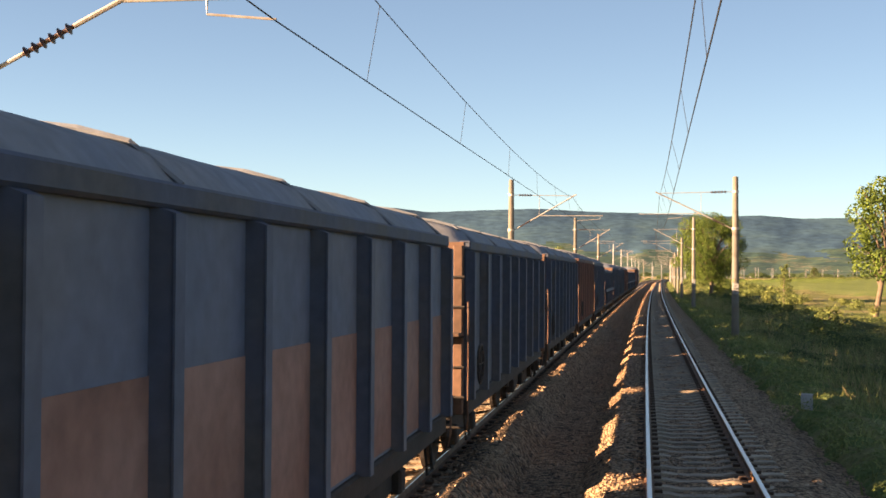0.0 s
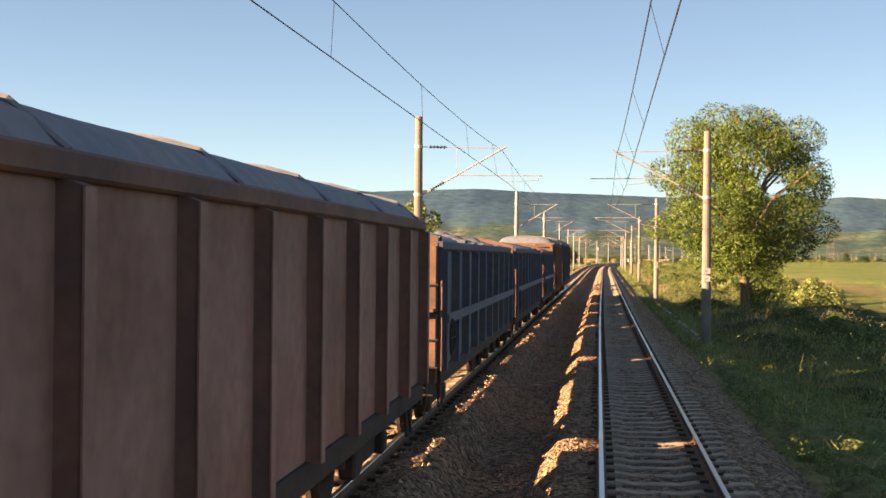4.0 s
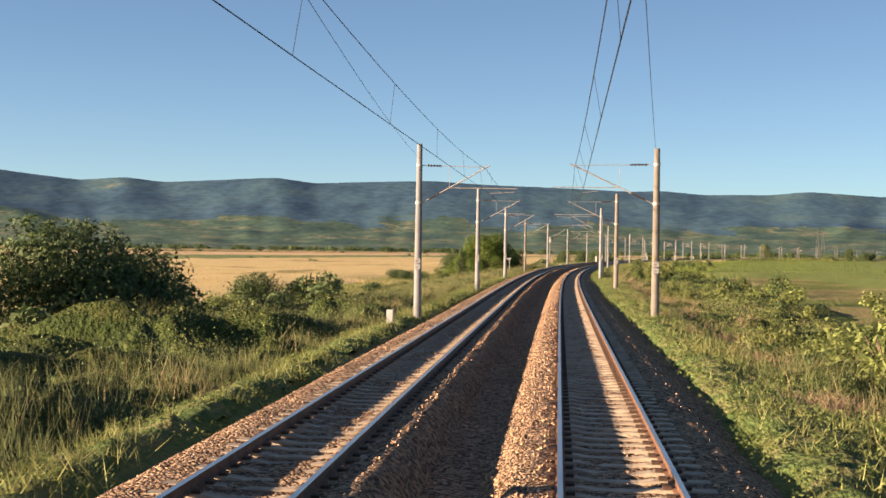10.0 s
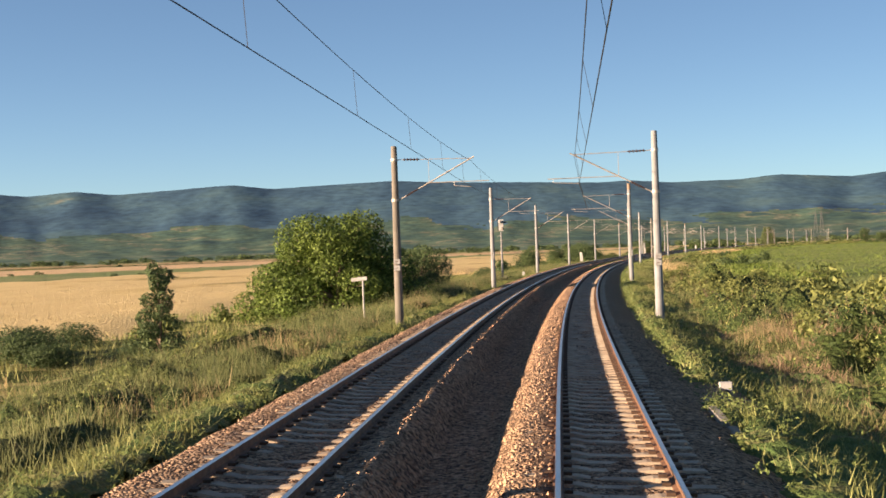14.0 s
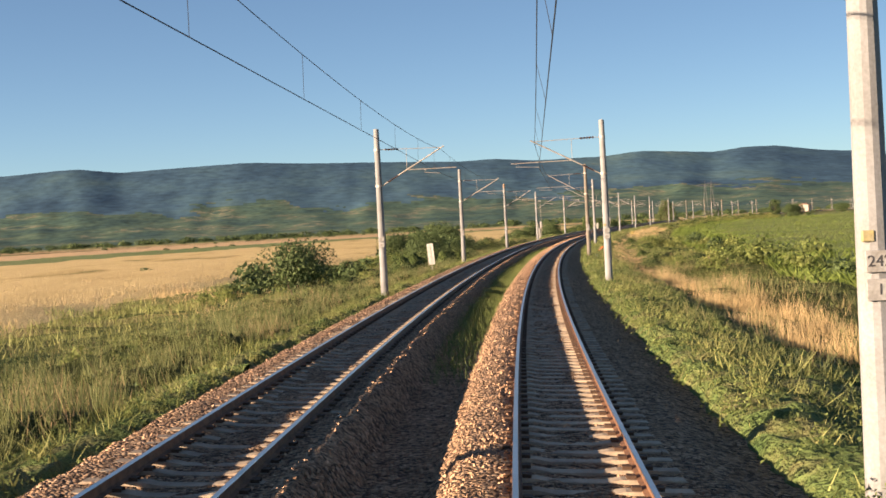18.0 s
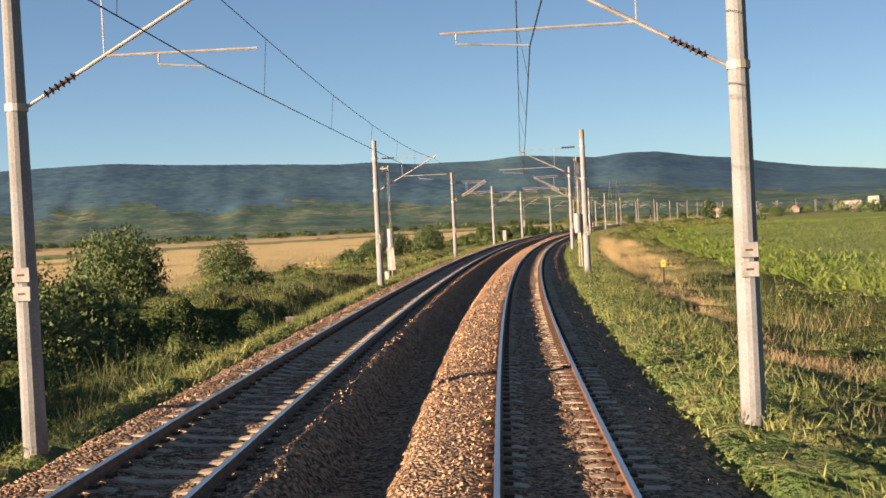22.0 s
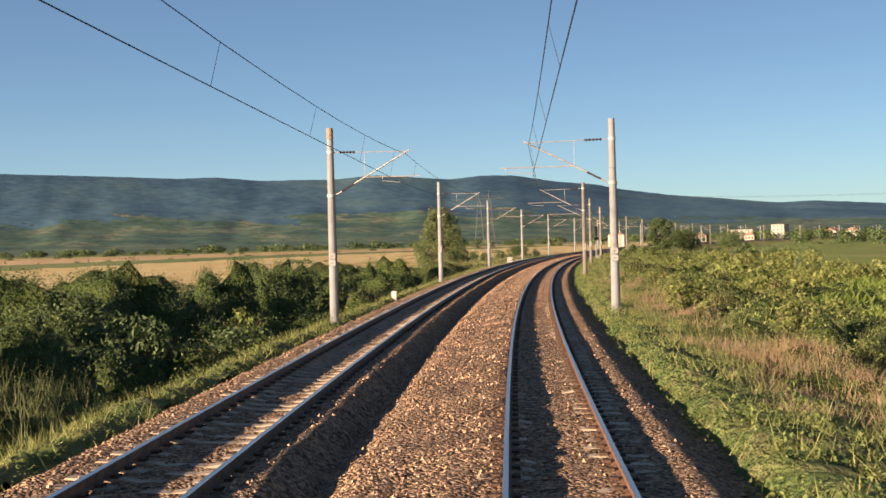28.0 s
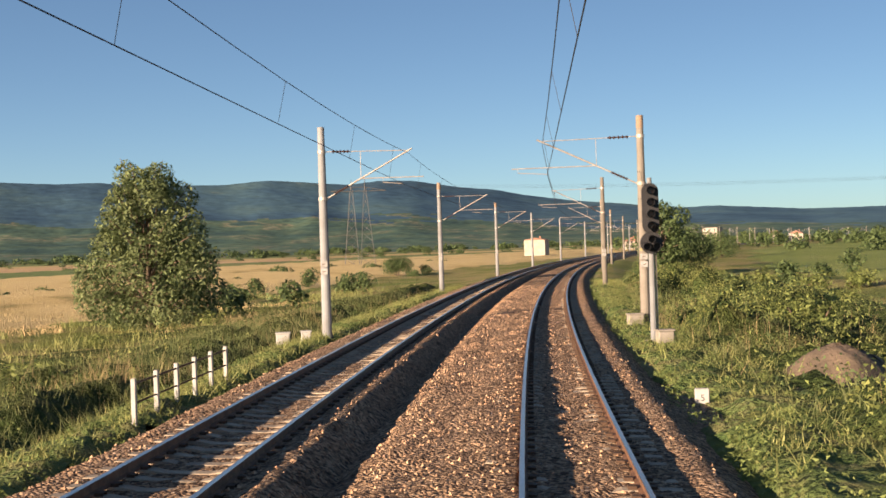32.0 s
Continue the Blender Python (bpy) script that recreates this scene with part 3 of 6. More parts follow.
def sleeper_pose(s, left_track):
    s = float(s)
    c = math.degrees(float(cant(s)))
    d, z = (-float(spacing(s)), float(left_rise(s))) if left_track else (0.0, 0.0)
    x, y, zz = on_line(s, d, z)
    return pose(x, y, zz, 0, 0, -math.degrees(heading(s))) @ pose(0, 0, -0.168, 0, c, 0)


def track(left_track):
    t = thing("railway_track", Matrix.Identity(4), "railway track of two steel rails on concrete sleepers in reddish ballast", "railway track", "tracks", "structure")
    for side in (-1, 1):
        rail("rail", left_track, side, t)
    v0 = np.array([v.co[:] for v in SLEEPER.vertices])
    keep = [p for p in SLEEPER.polygons if p.index < 23 or (p.index - 23) % 6 not in ((4, 0, 1) if left_track else (4,))]
    f0 = [tuple(p.vertices) for p in keep]
    mi = [p.material_index for p in keep]
    b = Build()
    singles = 0
    for s in np.arange(-10.0, 1180.0, 0.6):
        m = sleeper_pose(s + random.uniform(-0.03, 0.03), left_track)
        if (200 if left_track else 12) < s < (440 if left_track else 192) and singles < 300:
            ob = new("sleeper", SLEEPER)
            ob.parent, ob.matrix_basis = t, m
            singles += 1
            continue
        a = np.array(m)
        w = v0 @ a[:3, :3].T + a[:3, 3]
        k = len(b.v)
        b.v.extend(map(tuple, w))
        b.f.extend(tuple(i + k for i in f) for f in f0)
        b.m.extend(mi)
    ob = part("sleepers", b, [M_SLEEPER, M_IRON], t, "concrete sleepers half sunk in ballast")
    tagged(ob, kind="stuff")
    return t


track(False)
track(True)

# ---------- hills and distance ----------
SKYLINE = [(-75, 285), (-40, 290), (-30, 290), (-27.8, 285), (-25.9, 266), (-23.5, 246), (-21.4, 261), (-19.6, 244), (-17, 255), (-13.9, 269), (-12, 250), (-9, 260), (-6, 267), (-3, 256),
           (1, 249), (4.5, 241), (6, 246), (8, 233), (10, 236), (11.3, 237), (13, 253), (14.9, 245), (16.5, 239), (18, 256), (19.5, 257), (21.5, 230), (23, 220), (24.1, 199), (26.5, 168),
           (28.5, 152), (31.1, 126), (32.5, 131), (36.4, 105), (75, 95)]


def hills():
    az = np.radians(np.arange(-75, 75.01, 0.16))
    deg = np.degrees(az)
    crest = np.interp(deg, [a for a, _ in SKYLINE], [h for _, h in SKYLINE])
    k = np.hanning(9)
    crest = np.convolve(np.pad(crest, 4, "edge"), k / k.sum(), "valid") + 3.5
    reach = np.interp(deg, [-75, -34, -30, -25, -15, -5, 0, 5, 10, 15, 20, 25, 30, 75], [4640, 4640, 4520, 4410, 4270, 4250, 4300, 4390, 4490, 4650, 4960, 5100, 5150, 5150])
    uu = np.linspace(0, 1.05, 66)
    A, U = np.meshgrid(az, uu, indexing="ij")
    G = np.degrees(A)
    R = 2400 + (reach[:, None] - 2400) * U
    X, Y = mid2[0] + R * np.sin(A), mid2[1] + R * np.cos(A)
    shape = np.interp(U, [0, 0.2, 0.45, 0.75, 1.0, 1.05], [0, 0.07, 0.24, 0.62, 1.0, 0.97])
    inner = np.sin(np.clip(U, 0, 1) * math.pi)
    spur = np.sin(G * 1.25 + 1.9 * np.sin(G * 0.37) + 5.0 * U) + 0.6 * np.sin(G * 2.9 + 1.4 * np.sin(G * 0.8) - 7.0 * U)
    front = np.exp(-((U - 0.50 - 0.05 * np.sin(G * 0.6)) / 0.07) ** 2) * np.clip(0.4 + np.sin(G * 0.42 + 0.8) + 0.4 * np.sin(G * 1.3), 0, 1.4)
    Z = crest[:, None] * (shape + 0.006 * spur * inner + 0.03 * front)
    Z += np.clip(U * 6, 0, 1) * (2.6 * rough(X, Y, 150, 0.4) + 1.0 * rough(X, Y, 45, 2.0)) * np.clip(1.02 - U, 0.05, 1) + np.clip(U, 0, 1) * 0.8 * rough(X, Y, 17, 1.0) - 3.5
    V = np.stack([X, Y, Z], -1).reshape(-1, 3)
    # Both hill materials carry the distance haze in their colour.
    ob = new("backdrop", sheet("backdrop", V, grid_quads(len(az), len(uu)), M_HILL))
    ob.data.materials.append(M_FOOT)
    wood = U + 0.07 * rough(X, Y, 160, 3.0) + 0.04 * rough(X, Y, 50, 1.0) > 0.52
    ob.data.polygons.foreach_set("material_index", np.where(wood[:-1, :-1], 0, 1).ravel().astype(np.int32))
    return tagged(ob, "long wooded hill range with pale clearings on the horizon", "hills", kind="structure")


mid2 = np.array(on_line(650.0, 0.0)[:2])
hills()

# ---------- overhead line poles ----------
RIGHT_POLES = [(11.5, 3.5, -0.55, 7.8), (61.4, 3.6, -0.55, 7.8), (111.7, 3.27, -0.53, 8.1), (164.6, 3.36, -0.57, 7.8), (214.2, 3.6, -0.4, 7.5), (264.3, 3.69, -0.5, 7.6), (311.9, 3.9, -0.45, 7.7),
               (357.8, 3.72, -0.47, 7.8), (400.2, 3.67, -0.48, 7.7), (441.7, 3.17, -0.67, 8.0), (484.4, 3.4, -0.52, 7.9), (530.9, 3.44, -0.69, 7.9), (577.9, 3.2, -0.54, 7.95),
               (625.6, 3.27, -0.48, 7.9), (672.5, 3.03, -0.69, 7.85), (720.3, 3.23, -0.5, 8.0), (770.7, 3.46, -0.46, 8.0), (819.0, 3.2, -0.44, 7.95), (867.1, 3.32, -0.43, 7.95),
               (911.0, 3.33, -0.5, 7.95), (965.0, 3.37, -0.54, 7.9), (1015.0, 3.27, -0.65, 7.55), (1062.3, 3.63, -0.35, 7.8), (1107.0, 3.68, -0.46, 7.85), (1150.6, 3.47, -0.48, 7.85)]
LEFT_POLES = [(12.6, 3.6, -0.6, 7.85), (62.6, 3.1, -0.6, 7.85), (112.6, 2.9, -0.6, 8.15), (162.5, 3.08, -0.6, 8.2), (213.7, 3.0, -0.6, 8.1), (263.1, 3.22, -0.66, 8.2), (312.9, 3.14, -0.64, 8.1),
              (359.4, 3.15, -0.4, 8.1), (401.1, 3.2, -0.52, 8.05), (442.1, 3.31, -0.4, 7.97), (484.6, 3.58, -0.44, 7.6), (531.1, 3.33, -0.3, 7.9), (576.7, 3.22, -0.5, 7.87),
              (625.3, 3.34, -0.37, 7.93), (672.7, 3.44, -0.31, 7.94), (720.4, 3.34, -0.37, 7.9), (770.3, 3.54, -0.26, 7.88), (819.4, 3.3, -0.46, 7.88), (866.4, 3.32, -0.64, 7.8),
              (910.1, 3.23, -0.57, 7.83), (964.7, 3.31, -0.59, 7.77), (1012.7, 3.3, -0.74, 7.72), (1059.9, 3.37, -0.69, 7.7), (1106.2, 3.5, -0.57, 7.72), (1149.7, 3.56, -0.51, 7.78)]
for k in range(1, 18):
    RIGHT_POLES.append((1150.6 + 46.5 * k, 3.4, -0.5, 7.85))
    LEFT_POLES.append((1149.7 + 46.5 * k, 3.4, -0.55, 7.8))
WIRE_Z, CATENARY_Z = 5.66, 6.9


def left_drop(side, s):
    """How much lower the outer track's wires hang on the curve."""
    return float(np.interp(s, [430, 560, 720, 950], [0, 0.16, 0.18, 0.3])) if side < 0 else 0.0


def contact_d(side, odd, s):
    if s > 430:
        return 0.02 if side > 0 else float(np.interp(s, [430, 650, 950], [-0.02, -0.15, -0.28]))
    return (0.22 if odd else -0.08) if side > 0 else (0.35 if odd else -0.08)


def carrier_d(side, s):
    return -0.15 if side > 0 else (-0.1 if s > 430 else 0.14)


def insulator(b, p, q, n=6):
    """A ribbed rod insulator from p to q."""
    p, q = Vector(p), Vector(q)
    pts, rad = [], []
    for i in range(n):
        for f, r in ((0.1, 0.03), (0.35, 0.075), (0.6, 0.03)):
            pts.append(p + (q - p) * ((i + f) / n))
            rad.append(r)
    b.tube([p, *pts, q], [0.025, *rad, 0.025], 8)


def pole_parts(root, side, off, s, odd, base, top, stained):
    """Shaft, bracket, ties, arms and insulators. side: +1 when the track lies to the left of the pole."""
    x = lambda v: -side * v
    sh = Build().tube([(0, 0, base - 0.6), (0, 0, base), (0, 0, 0.55 * top), (0, 0, top - 0.02), (0, 0, top)], [0.2, 0.195, 0.165, 0.135, 0.115], 14)
    part("shaft", sh, M_POLE_B if s < 205 or (side > 0 and (s < 410 or int(s) in (672, 1015) or s > 1050)) or (side < 0 and int(s) == 484) else M_POLE, root, "tapered round concrete shaft", smooth=False)
    if stained:
        part("stained_top", Build().tube([(0, 0, top - 0.5), (0, 0, top + 0.004)], [0.147, 0.141], 14), M_POLE_RUST, root, "rust-stained pole top")
    low = left_drop(side, s)
    wz, cz = WIRE_Z - low, CATENARY_Z - low
    hz, tz = wz - 0.47, cz + 0.14
    reach = off - side * carrier_d(side, s) + 0.06
    touch = off - side * contact_d(side, odd, s)
    for z, r in ((hz, 0.185), (tz, 0.165)):
        part("collar", Build().tube([(0, 0, z - 0.06), (0, 0, z + 0.06)], r, 14), M_STEEL, root)
    head = (x(reach), 0, cz + 0.08)
    elbow = (x(0.16), 0, hz)
    d = Vector(head) - Vector(elbow)
    i0, i1 = Vector(elbow) + d * 0.10, Vector(elbow) + d * 0.27
    part("bracket_tube", Build().tube([i1, Vector(elbow) + d * 1.04], 0.032, 8).tube([elbow, i0], 0.028, 8), M_STEEL, root)
    ins = Build()
    insulator(ins, i0, i1)
    part("insulator", ins, M_INSUL, root, "dark ribbed insulator")
    tie = Vector(head) - Vector((x(0.15), 0, tz))
    t0, t1 = Vector((x(0.15), 0, tz)) + tie * 0.08, Vector((x(0.15), 0, tz)) + tie * 0.30
    part("top_tie", Build().tube([t1, head], 0.018, 6).tube([(x(0.15), 0, tz), t0], 0.018, 6), M_STEEL, root)
    ins2 = Build()
    insulator(ins2, t0, t1, 5)
    part("insulator", ins2, M_INSUL, root, "dark ribbed insulator")
    mid_p = Vector(elbow) + d * 0.42
    far_x = touch + (1.4 if side > 0 else 1.35 if odd and s < 430 else 0.8)
    rz = wz + 0.27
    part("registration_tube", Build().tube([mid_p, (x(far_x), 0, rz)], 0.022, 6), M_STEEL, root)
    foot = touch + ((-0.75 if odd and s < 430 else 1.15) if side > 0 else (1.2 if odd and s < 430 else -0.8))
    part("steady_arm", Build().tube([(x(foot), 0, rz), (x(foot), 0, rz - 0.17), (x(touch), 0, wz + 0.02)], 0.015, 6), M_STEEL, root)
    part("hanger", Build().tube([mid_p, Vector((mid_p.x, 0, head[2]))], 0.012, 5), M_STEEL, root)
    pl = Build()
    for k, z in enumerate((2.32, 2.02)):
        pl.box(-0.14, 0.14, -0.215, -0.17, z - 0.115, z + 0.115, 0.004)
    plate = part("number_plate", pl, M_PLATE, root, "small white number plates with dark marks")
    if side > 0:
        part("yellow_mark", Build().box(-0.16, -0.03, -0.188, -0.13, 2.53, 2.65, 0.01), M_FADED, root, "faded yellow paint mark") if int(s) % 2 else None
    if (side, int(s)) in PLATE_TEXT:
        for z, body in zip((2.32, 2.02), PLATE_TEXT[side, int(s)]):
            cu = bpy.data.curves.new("digits", "FONT")
            cu.body, cu.size, cu.align_x, cu.align_y, cu.extrude = body, 0.17, "CENTER", "CENTER", 0.002
            cu.materials.append(M_DARKPAINT)
            ob = new("digits", cu)
            ob.parent, ob.matrix_basis = plate, pose(0, -0.218, z, 90, 0, 0)
        return
    for z in (2.32, 2.02):
        part("plate_mark", Build().box(-0.06, 0.06, -0.219, -0.213, z - 0.016, z + 0.016), M_IRON, plate)


PLATE_TEXT = {(1, 441): ("241", "9"), (1, 577): ("242", "1")}


def twin_bracket(root):
    """A second bracket beside the first, held off the shaft by two short cross beams."""
    for ob in list(root.children):
        kind = ob.name.split(".")[0]
        if kind in ("bracket_tube", "insulator", "top_tie", "registration_tube", "steady_arm", "hanger"):
            part(kind, ob.data, None, root, m=Matrix.Translation((0, -1.25, 0.12)))
        elif kind == "collar":
            z = sum(v.co.z for v in ob.data.vertices) / len(ob.data.vertices)
            part("cross_beam", Build().box(-0.05, 0.05, -1.45, 0.2, z + 0.07, z + 0.16, 0.01), M_STEEL, root)


def poles():
    random.seed(5)
    for side, listing in ((1, RIGHT_POLES), (-1, LEFT_POLES)):
        for k, (s, off, base, top) in enumerate(listing):
            d = off if side > 0 else -float(spacing(s)) - off
            z = 0 if side > 0 else float(left_rise(s))
            root = thing("catenary_pole", at_line(s, d, z), "round grey concrete overhead line pole with steel bracket in trackside grass" if k % 3 else
                         "weathered concrete overhead line pole with steel bracket at the grass verge", "pole", "overhead line poles")
            pole_parts(root, side, off, s, k % 2 == 1, base, top, random.random() < 0.14)
            if int(s) in (819, 866, 867):
                twin_bracket(root)


def wire(pts, r, n=4):
    return Build().tube(pts, r, n, caps=False)


def lines():
    for side, listing in ((1, RIGHT_POLES), (-1, LEFT_POLES)):
        first = (listing[0][0] - 50, listing[0][1], listing[0][2], listing[0][3])
        full = [first, *listing]
        for k in range(len(full) - 1):
            s0, s1 = full[k][0], full[k + 1][0]
            if s0 > 1750:
                continue
            ends = []
            for i, q in ((k, s0), (k + 1, s1)):
                dz = 0.0 if side > 0 else float(left_rise(q)) - left_drop(side, q)
                lean = 0.0 if side > 0 else -float(spacing(q))
                ends.append((on_line(q, lean + contact_d(side, i % 2 == 0, q), WIRE_Z + dz), on_line(q, lean + carrier_d(side, q), CATENARY_Z + dz)))
            at = lambda u: ends[0][0] + (ends[1][0] - ends[0][0]) * u
            span = s1 - s0
            root = thing("overhead_line", Matrix.Identity(4), "dark overhead contact wire hung from a sagging carrier wire", "overhead wire", "overhead line spans", "structure")
            sag = 0.00018 * span * span
            over = lambda u: ends[0][1] + (ends[1][1] - ends[0][1]) * u - np.array((0, 0, sag * 4.2 * u * (1 - u)))
            n = 12
            part("contact_wire", wire([at(i / 4) for i in range(5)], 0.0105), M_WIRE, root)
            part("carrier_wire", wire([over(i / n) for i in range(n + 1)], 0.0105), M_WIRE, root)
            m = max(4, int(span / 8))
            for i in range(m):
                u = (i + 0.5) / m
                part("dropper", wire([at(u), over(u)], 0.0055, 3), M_WIRE, root)


poles()
lines()

# ---------- goods train on the left-hand track ----------
def wagon(s0, s1, kind, paint, lower=None, height=3.24):
    """An open bogie wagon with ribbed sides between chainages s0 and s1."""
    s = (s0 + s1) / 2
    L = s1 - s0 - 1.9
    tall = kind != "low"
    H = height if tall else 2.98
    words = {"dark": "blue-grey", "red": "rusty red", "brown": "brown"}[paint]
    P = {"dark": M_WAG_DARK, "red": M_WAG_RED, "brown": M_WAG_BROWN}[paint]
    root = thing("freight_wagon", at_line(s, -float(spacing(s)), float(left_rise(s))),
                 f"{'tall' if tall else 'low'} {words} open freight wagon with ribbed sides and {'tarpaulin cover' if tall else 'heaped load'}", "freight wagon", "goods train")
    W, z0, h = 1.42, 1.12, L / 2
    RIB = M_RIB_SHADE_BLUE if paint == "dark" else M_RIB_SHADE_RED
    n = max(8, round(L / 1.55))
    for sx in (-1, 1):
        b = Build().box(sx * W - 0.03, sx * W + 0.03, -h, h, z0, H)
        part("side_panel", b, P, root)
        if lower and sx > 0:
            part("lower_panel", Build().box(W + 0.03, W + 0.036, -h + 0.05, h - 0.05, z0 + 0.05, z0 + 1.25), M_WAG_BROWN, root, "faded brown lower side")
        for k in range(n + 1):
            y = -h + 0.07 + (2 * h - 0.14) * k / n
            # Outer flange in the wagon's paint, sides in the darker shade colour.
            part("side_rib", Build().add([(sx * (W + 0.03), y - 0.1, z0), (sx * (W + 0.03), y + 0.1, z0), (sx * (W + 0.16), y + 0.06, z0), (sx * (W + 0.16), y - 0.06, z0),
                                          (sx * (W + 0.03), y - 0.1, H), (sx * (W + 0.03), y + 0.1, H), (sx * (W + 0.16), y + 0.06, H - 0.05), (sx * (W + 0.16), y - 0.06, H - 0.05)],
                                         [(0, 1, 2, 3), (4, 7, 6, 5), (0, 3, 7, 4), (1, 5, 6, 2)]).add(
                                             [(sx * (W + 0.163), y - 0.075, z0), (sx * (W + 0.163), y + 0.055, z0), (sx * (W + 0.163), y + 0.055, H - 0.05), (sx * (W + 0.163), y - 0.075, H - 0.05),
                                              (sx * (W + 0.15), y - 0.075, z0), (sx * (W + 0.15), y + 0.055, z0), (sx * (W + 0.15), y + 0.055, H - 0.05), (sx * (W + 0.15), y - 0.075, H - 0.05)],
                                             [(0, 1, 2, 3), (7, 6, 5, 4), (0, 3, 7, 4), (1, 5, 6, 2), (3, 2, 6, 7), (0, 4, 5, 1)], 1), [RIB, P], root)
        part("top_rail", Build().box(sx * W - 0.07, sx * (W) + 0.1 * sx if sx > 0 else sx * W + 0.07, -h - 0.02, h + 0.02, H - 0.02, H + 0.12, 0.02) if sx > 0 else
             Build().box(-W - 0.1, -W + 0.07, -h - 0.02, h + 0.02, H - 0.02, H + 0.12, 0.02), RIB, root)
        part("sole_bar", Build().box(sx * W - 0.08, sx * W + 0.08, -h, h, z0 - 0.22, z0 + 0.02, 0.02), M_WAG_UNDER, root)
        if not tall:
            part("waist_rail", Build().box(sx * (W + 0.165) - 0.02, sx * (W + 0.165) + 0.02, -h, h, z0 + 0.72, z0 + 0.86), P, root)
    for sy in (-1, 1):
        e = Build().box(-W, W, sy * h - 0.03, sy * h + 0.03, z0, H + 0.1)
        part("end_wall", e, M_WAG_END, root, "rust-stained end wall")
        for x in (-1.36, -0.5, 0.5, 1.36):
            part("end_post", Build().box(x - 0.07, x + 0.07, sy * (h + 0.1) - 0.07, sy * (h + 0.1) + 0.07, z0 - 0.2, H + 0.05, 0.015), M_WAG_END, root)
        for z in (z0 + 0.75, z0 + 1.5, H - 0.05):
            part("end_beam", Build().box(-W, W, sy * (h + 0.11) - 0.05, sy * (h + 0.11) + 0.05, z - 0.06, z + 0.06, 0.015), M_WAG_END, root)
        rungs = Build()
        for z in np.arange(0.75, H - 0.3, 0.42):
            rungs.tube([(1.0, sy * (h + 0.2), z), (1.46, sy * (h + 0.2), z)], 0.016, 5)
        part("end_ladder", rungs.tube([(1.0, sy * (h + 0.2), 0.6), (1.0, sy * (h + 0.2), H - 0.15)], 0.02, 5), M_WAG_UNDER, root, "dark steel ladder rungs")
        part("grab_rail", Build().tube([(1.5, sy * (h + 0.16), 0.7), (1.52, sy * (h + 0.22), 0.85), (1.52, sy * (h + 0.22), 2.35), (1.5, sy * (h + 0.12), 2.5)], 0.014, 6), M_WAG_END, root)
        part("end_platform", Build().box(0.45, 1.42, sy * (h + 0.2) - 0.2, sy * (h + 0.2) + 0.2, z0 + 0.9, z0 + 0.95, 0.01), M_WAG_END, root)
        if not tall:
            part("end_hood", Build().add([(-W, sy * h, H), (W, sy * h, H), (W, sy * h, H + 0.2), (0.7, sy * h, H + 0.36), (-0.7, sy * h, H + 0.36), (-W, sy * h, H + 0.2),
                                          (-W, sy * (h - 0.05), H), (W, sy * (h - 0.05), H), (W, sy * (h - 0.05), H + 0.2), (0.7, sy * (h - 0.05), H + 0.36), (-0.7, sy * (h - 0.05), H + 0.36), (-W, sy * (h - 0.05), H + 0.2)],
                                         [(0, 1, 2, 3, 4, 5), (11, 10, 9, 8, 7, 6)] + [(i, 6 + i, 6 + (i + 1) % 6, (i + 1) % 6) for i in range(6)]), M_WAG_END, root, "raised rusty end board")
        part("buffer_beam", Build().box(-1.3, 1.3, sy * (h + 0.15) - 0.08, sy * (h + 0.15) + 0.08, 0.85, 1.2, 0.02), M_WAG_UNDER, root)
        for x in (-0.875, 0.875):
            part("buffer", Build().tube([(x, sy * (h + 0.2), 1.05), (x, sy * (h + 0.5), 1.05), (x, sy * (h + 0.5), 1.05), (x, sy * (h + 0.56), 1.05)], [0.09, 0.09, 0.22, 0.2], 12), M_WAG_UNDER, root)
        wheel = Build()
        ring = [(1.5, sy * (h - 0.35) + 0.28 * math.cos(a), 1.6 + 0.28 * math.sin(a)) for a in np.linspace(0, 2 * math.pi, 17)]
        wheel.tube(ring, 0.02, 6, caps=False)
        for a in (0, math.pi / 2, math.pi / 4, -math.pi / 4):
            wheel.tube([(1.5, sy * (h - 0.35) - 0.28 * math.cos(a), 1.6 - 0.28 * math.sin(a)), (1.5, sy * (h - 0.35) + 0.28 * math.cos(a), 1.6 + 0.28 * math.sin(a))], 0.014, 5)
        if sy < 0:
            part("brake_wheel", wheel, M_WAG_UNDER, root, "spoked brake hand wheel", m=Matrix.Translation((0.12, 0, 0)))
        # bogie
        yb = sy * (h - 2.0)
        for sx in (-1, 1):
            fr = Build()
            fr.add([(sx * 1.02 + o, yb + y, z) for o in (-0.05, 0.05) for y, z in ((-1.3, 0.5), (-1.25, 0.66), (-0.4, 0.72), (0.4, 0.72), (1.25, 0.66), (1.3, 0.5), (0.5, 0.35), (-0.5, 0.35))],
                   [tuple(range(8)), tuple(range(15, 7, -1))] + [(i, 8 + i, 8 + (i + 1) % 8, (i + 1) % 8) for i in range(8)])
            bogie = part("bogie_frame", fr, M_WAG_UNDER, root)
            for yo in (-0.9, 0.9):
                part("wheel", Build().tube([(sx * 0.68, yb + yo, 0.46), (sx * 0.74, yb + yo, 0.46), (sx * 0.74, yb + yo, 0.46), (sx * 0.82, yb + yo, 0.46)], [0.5, 0.5, 0.46, 0.46], 20), M_WAG_UNDER, root)
                part("axle_box", Build().box(sx * 1.08 - 0.1, sx * 1.08 + 0.1, yb + yo - 0.14, yb + yo + 0.14, 0.33, 0.62, 0.03), M_WAG_UNDER, bogie)
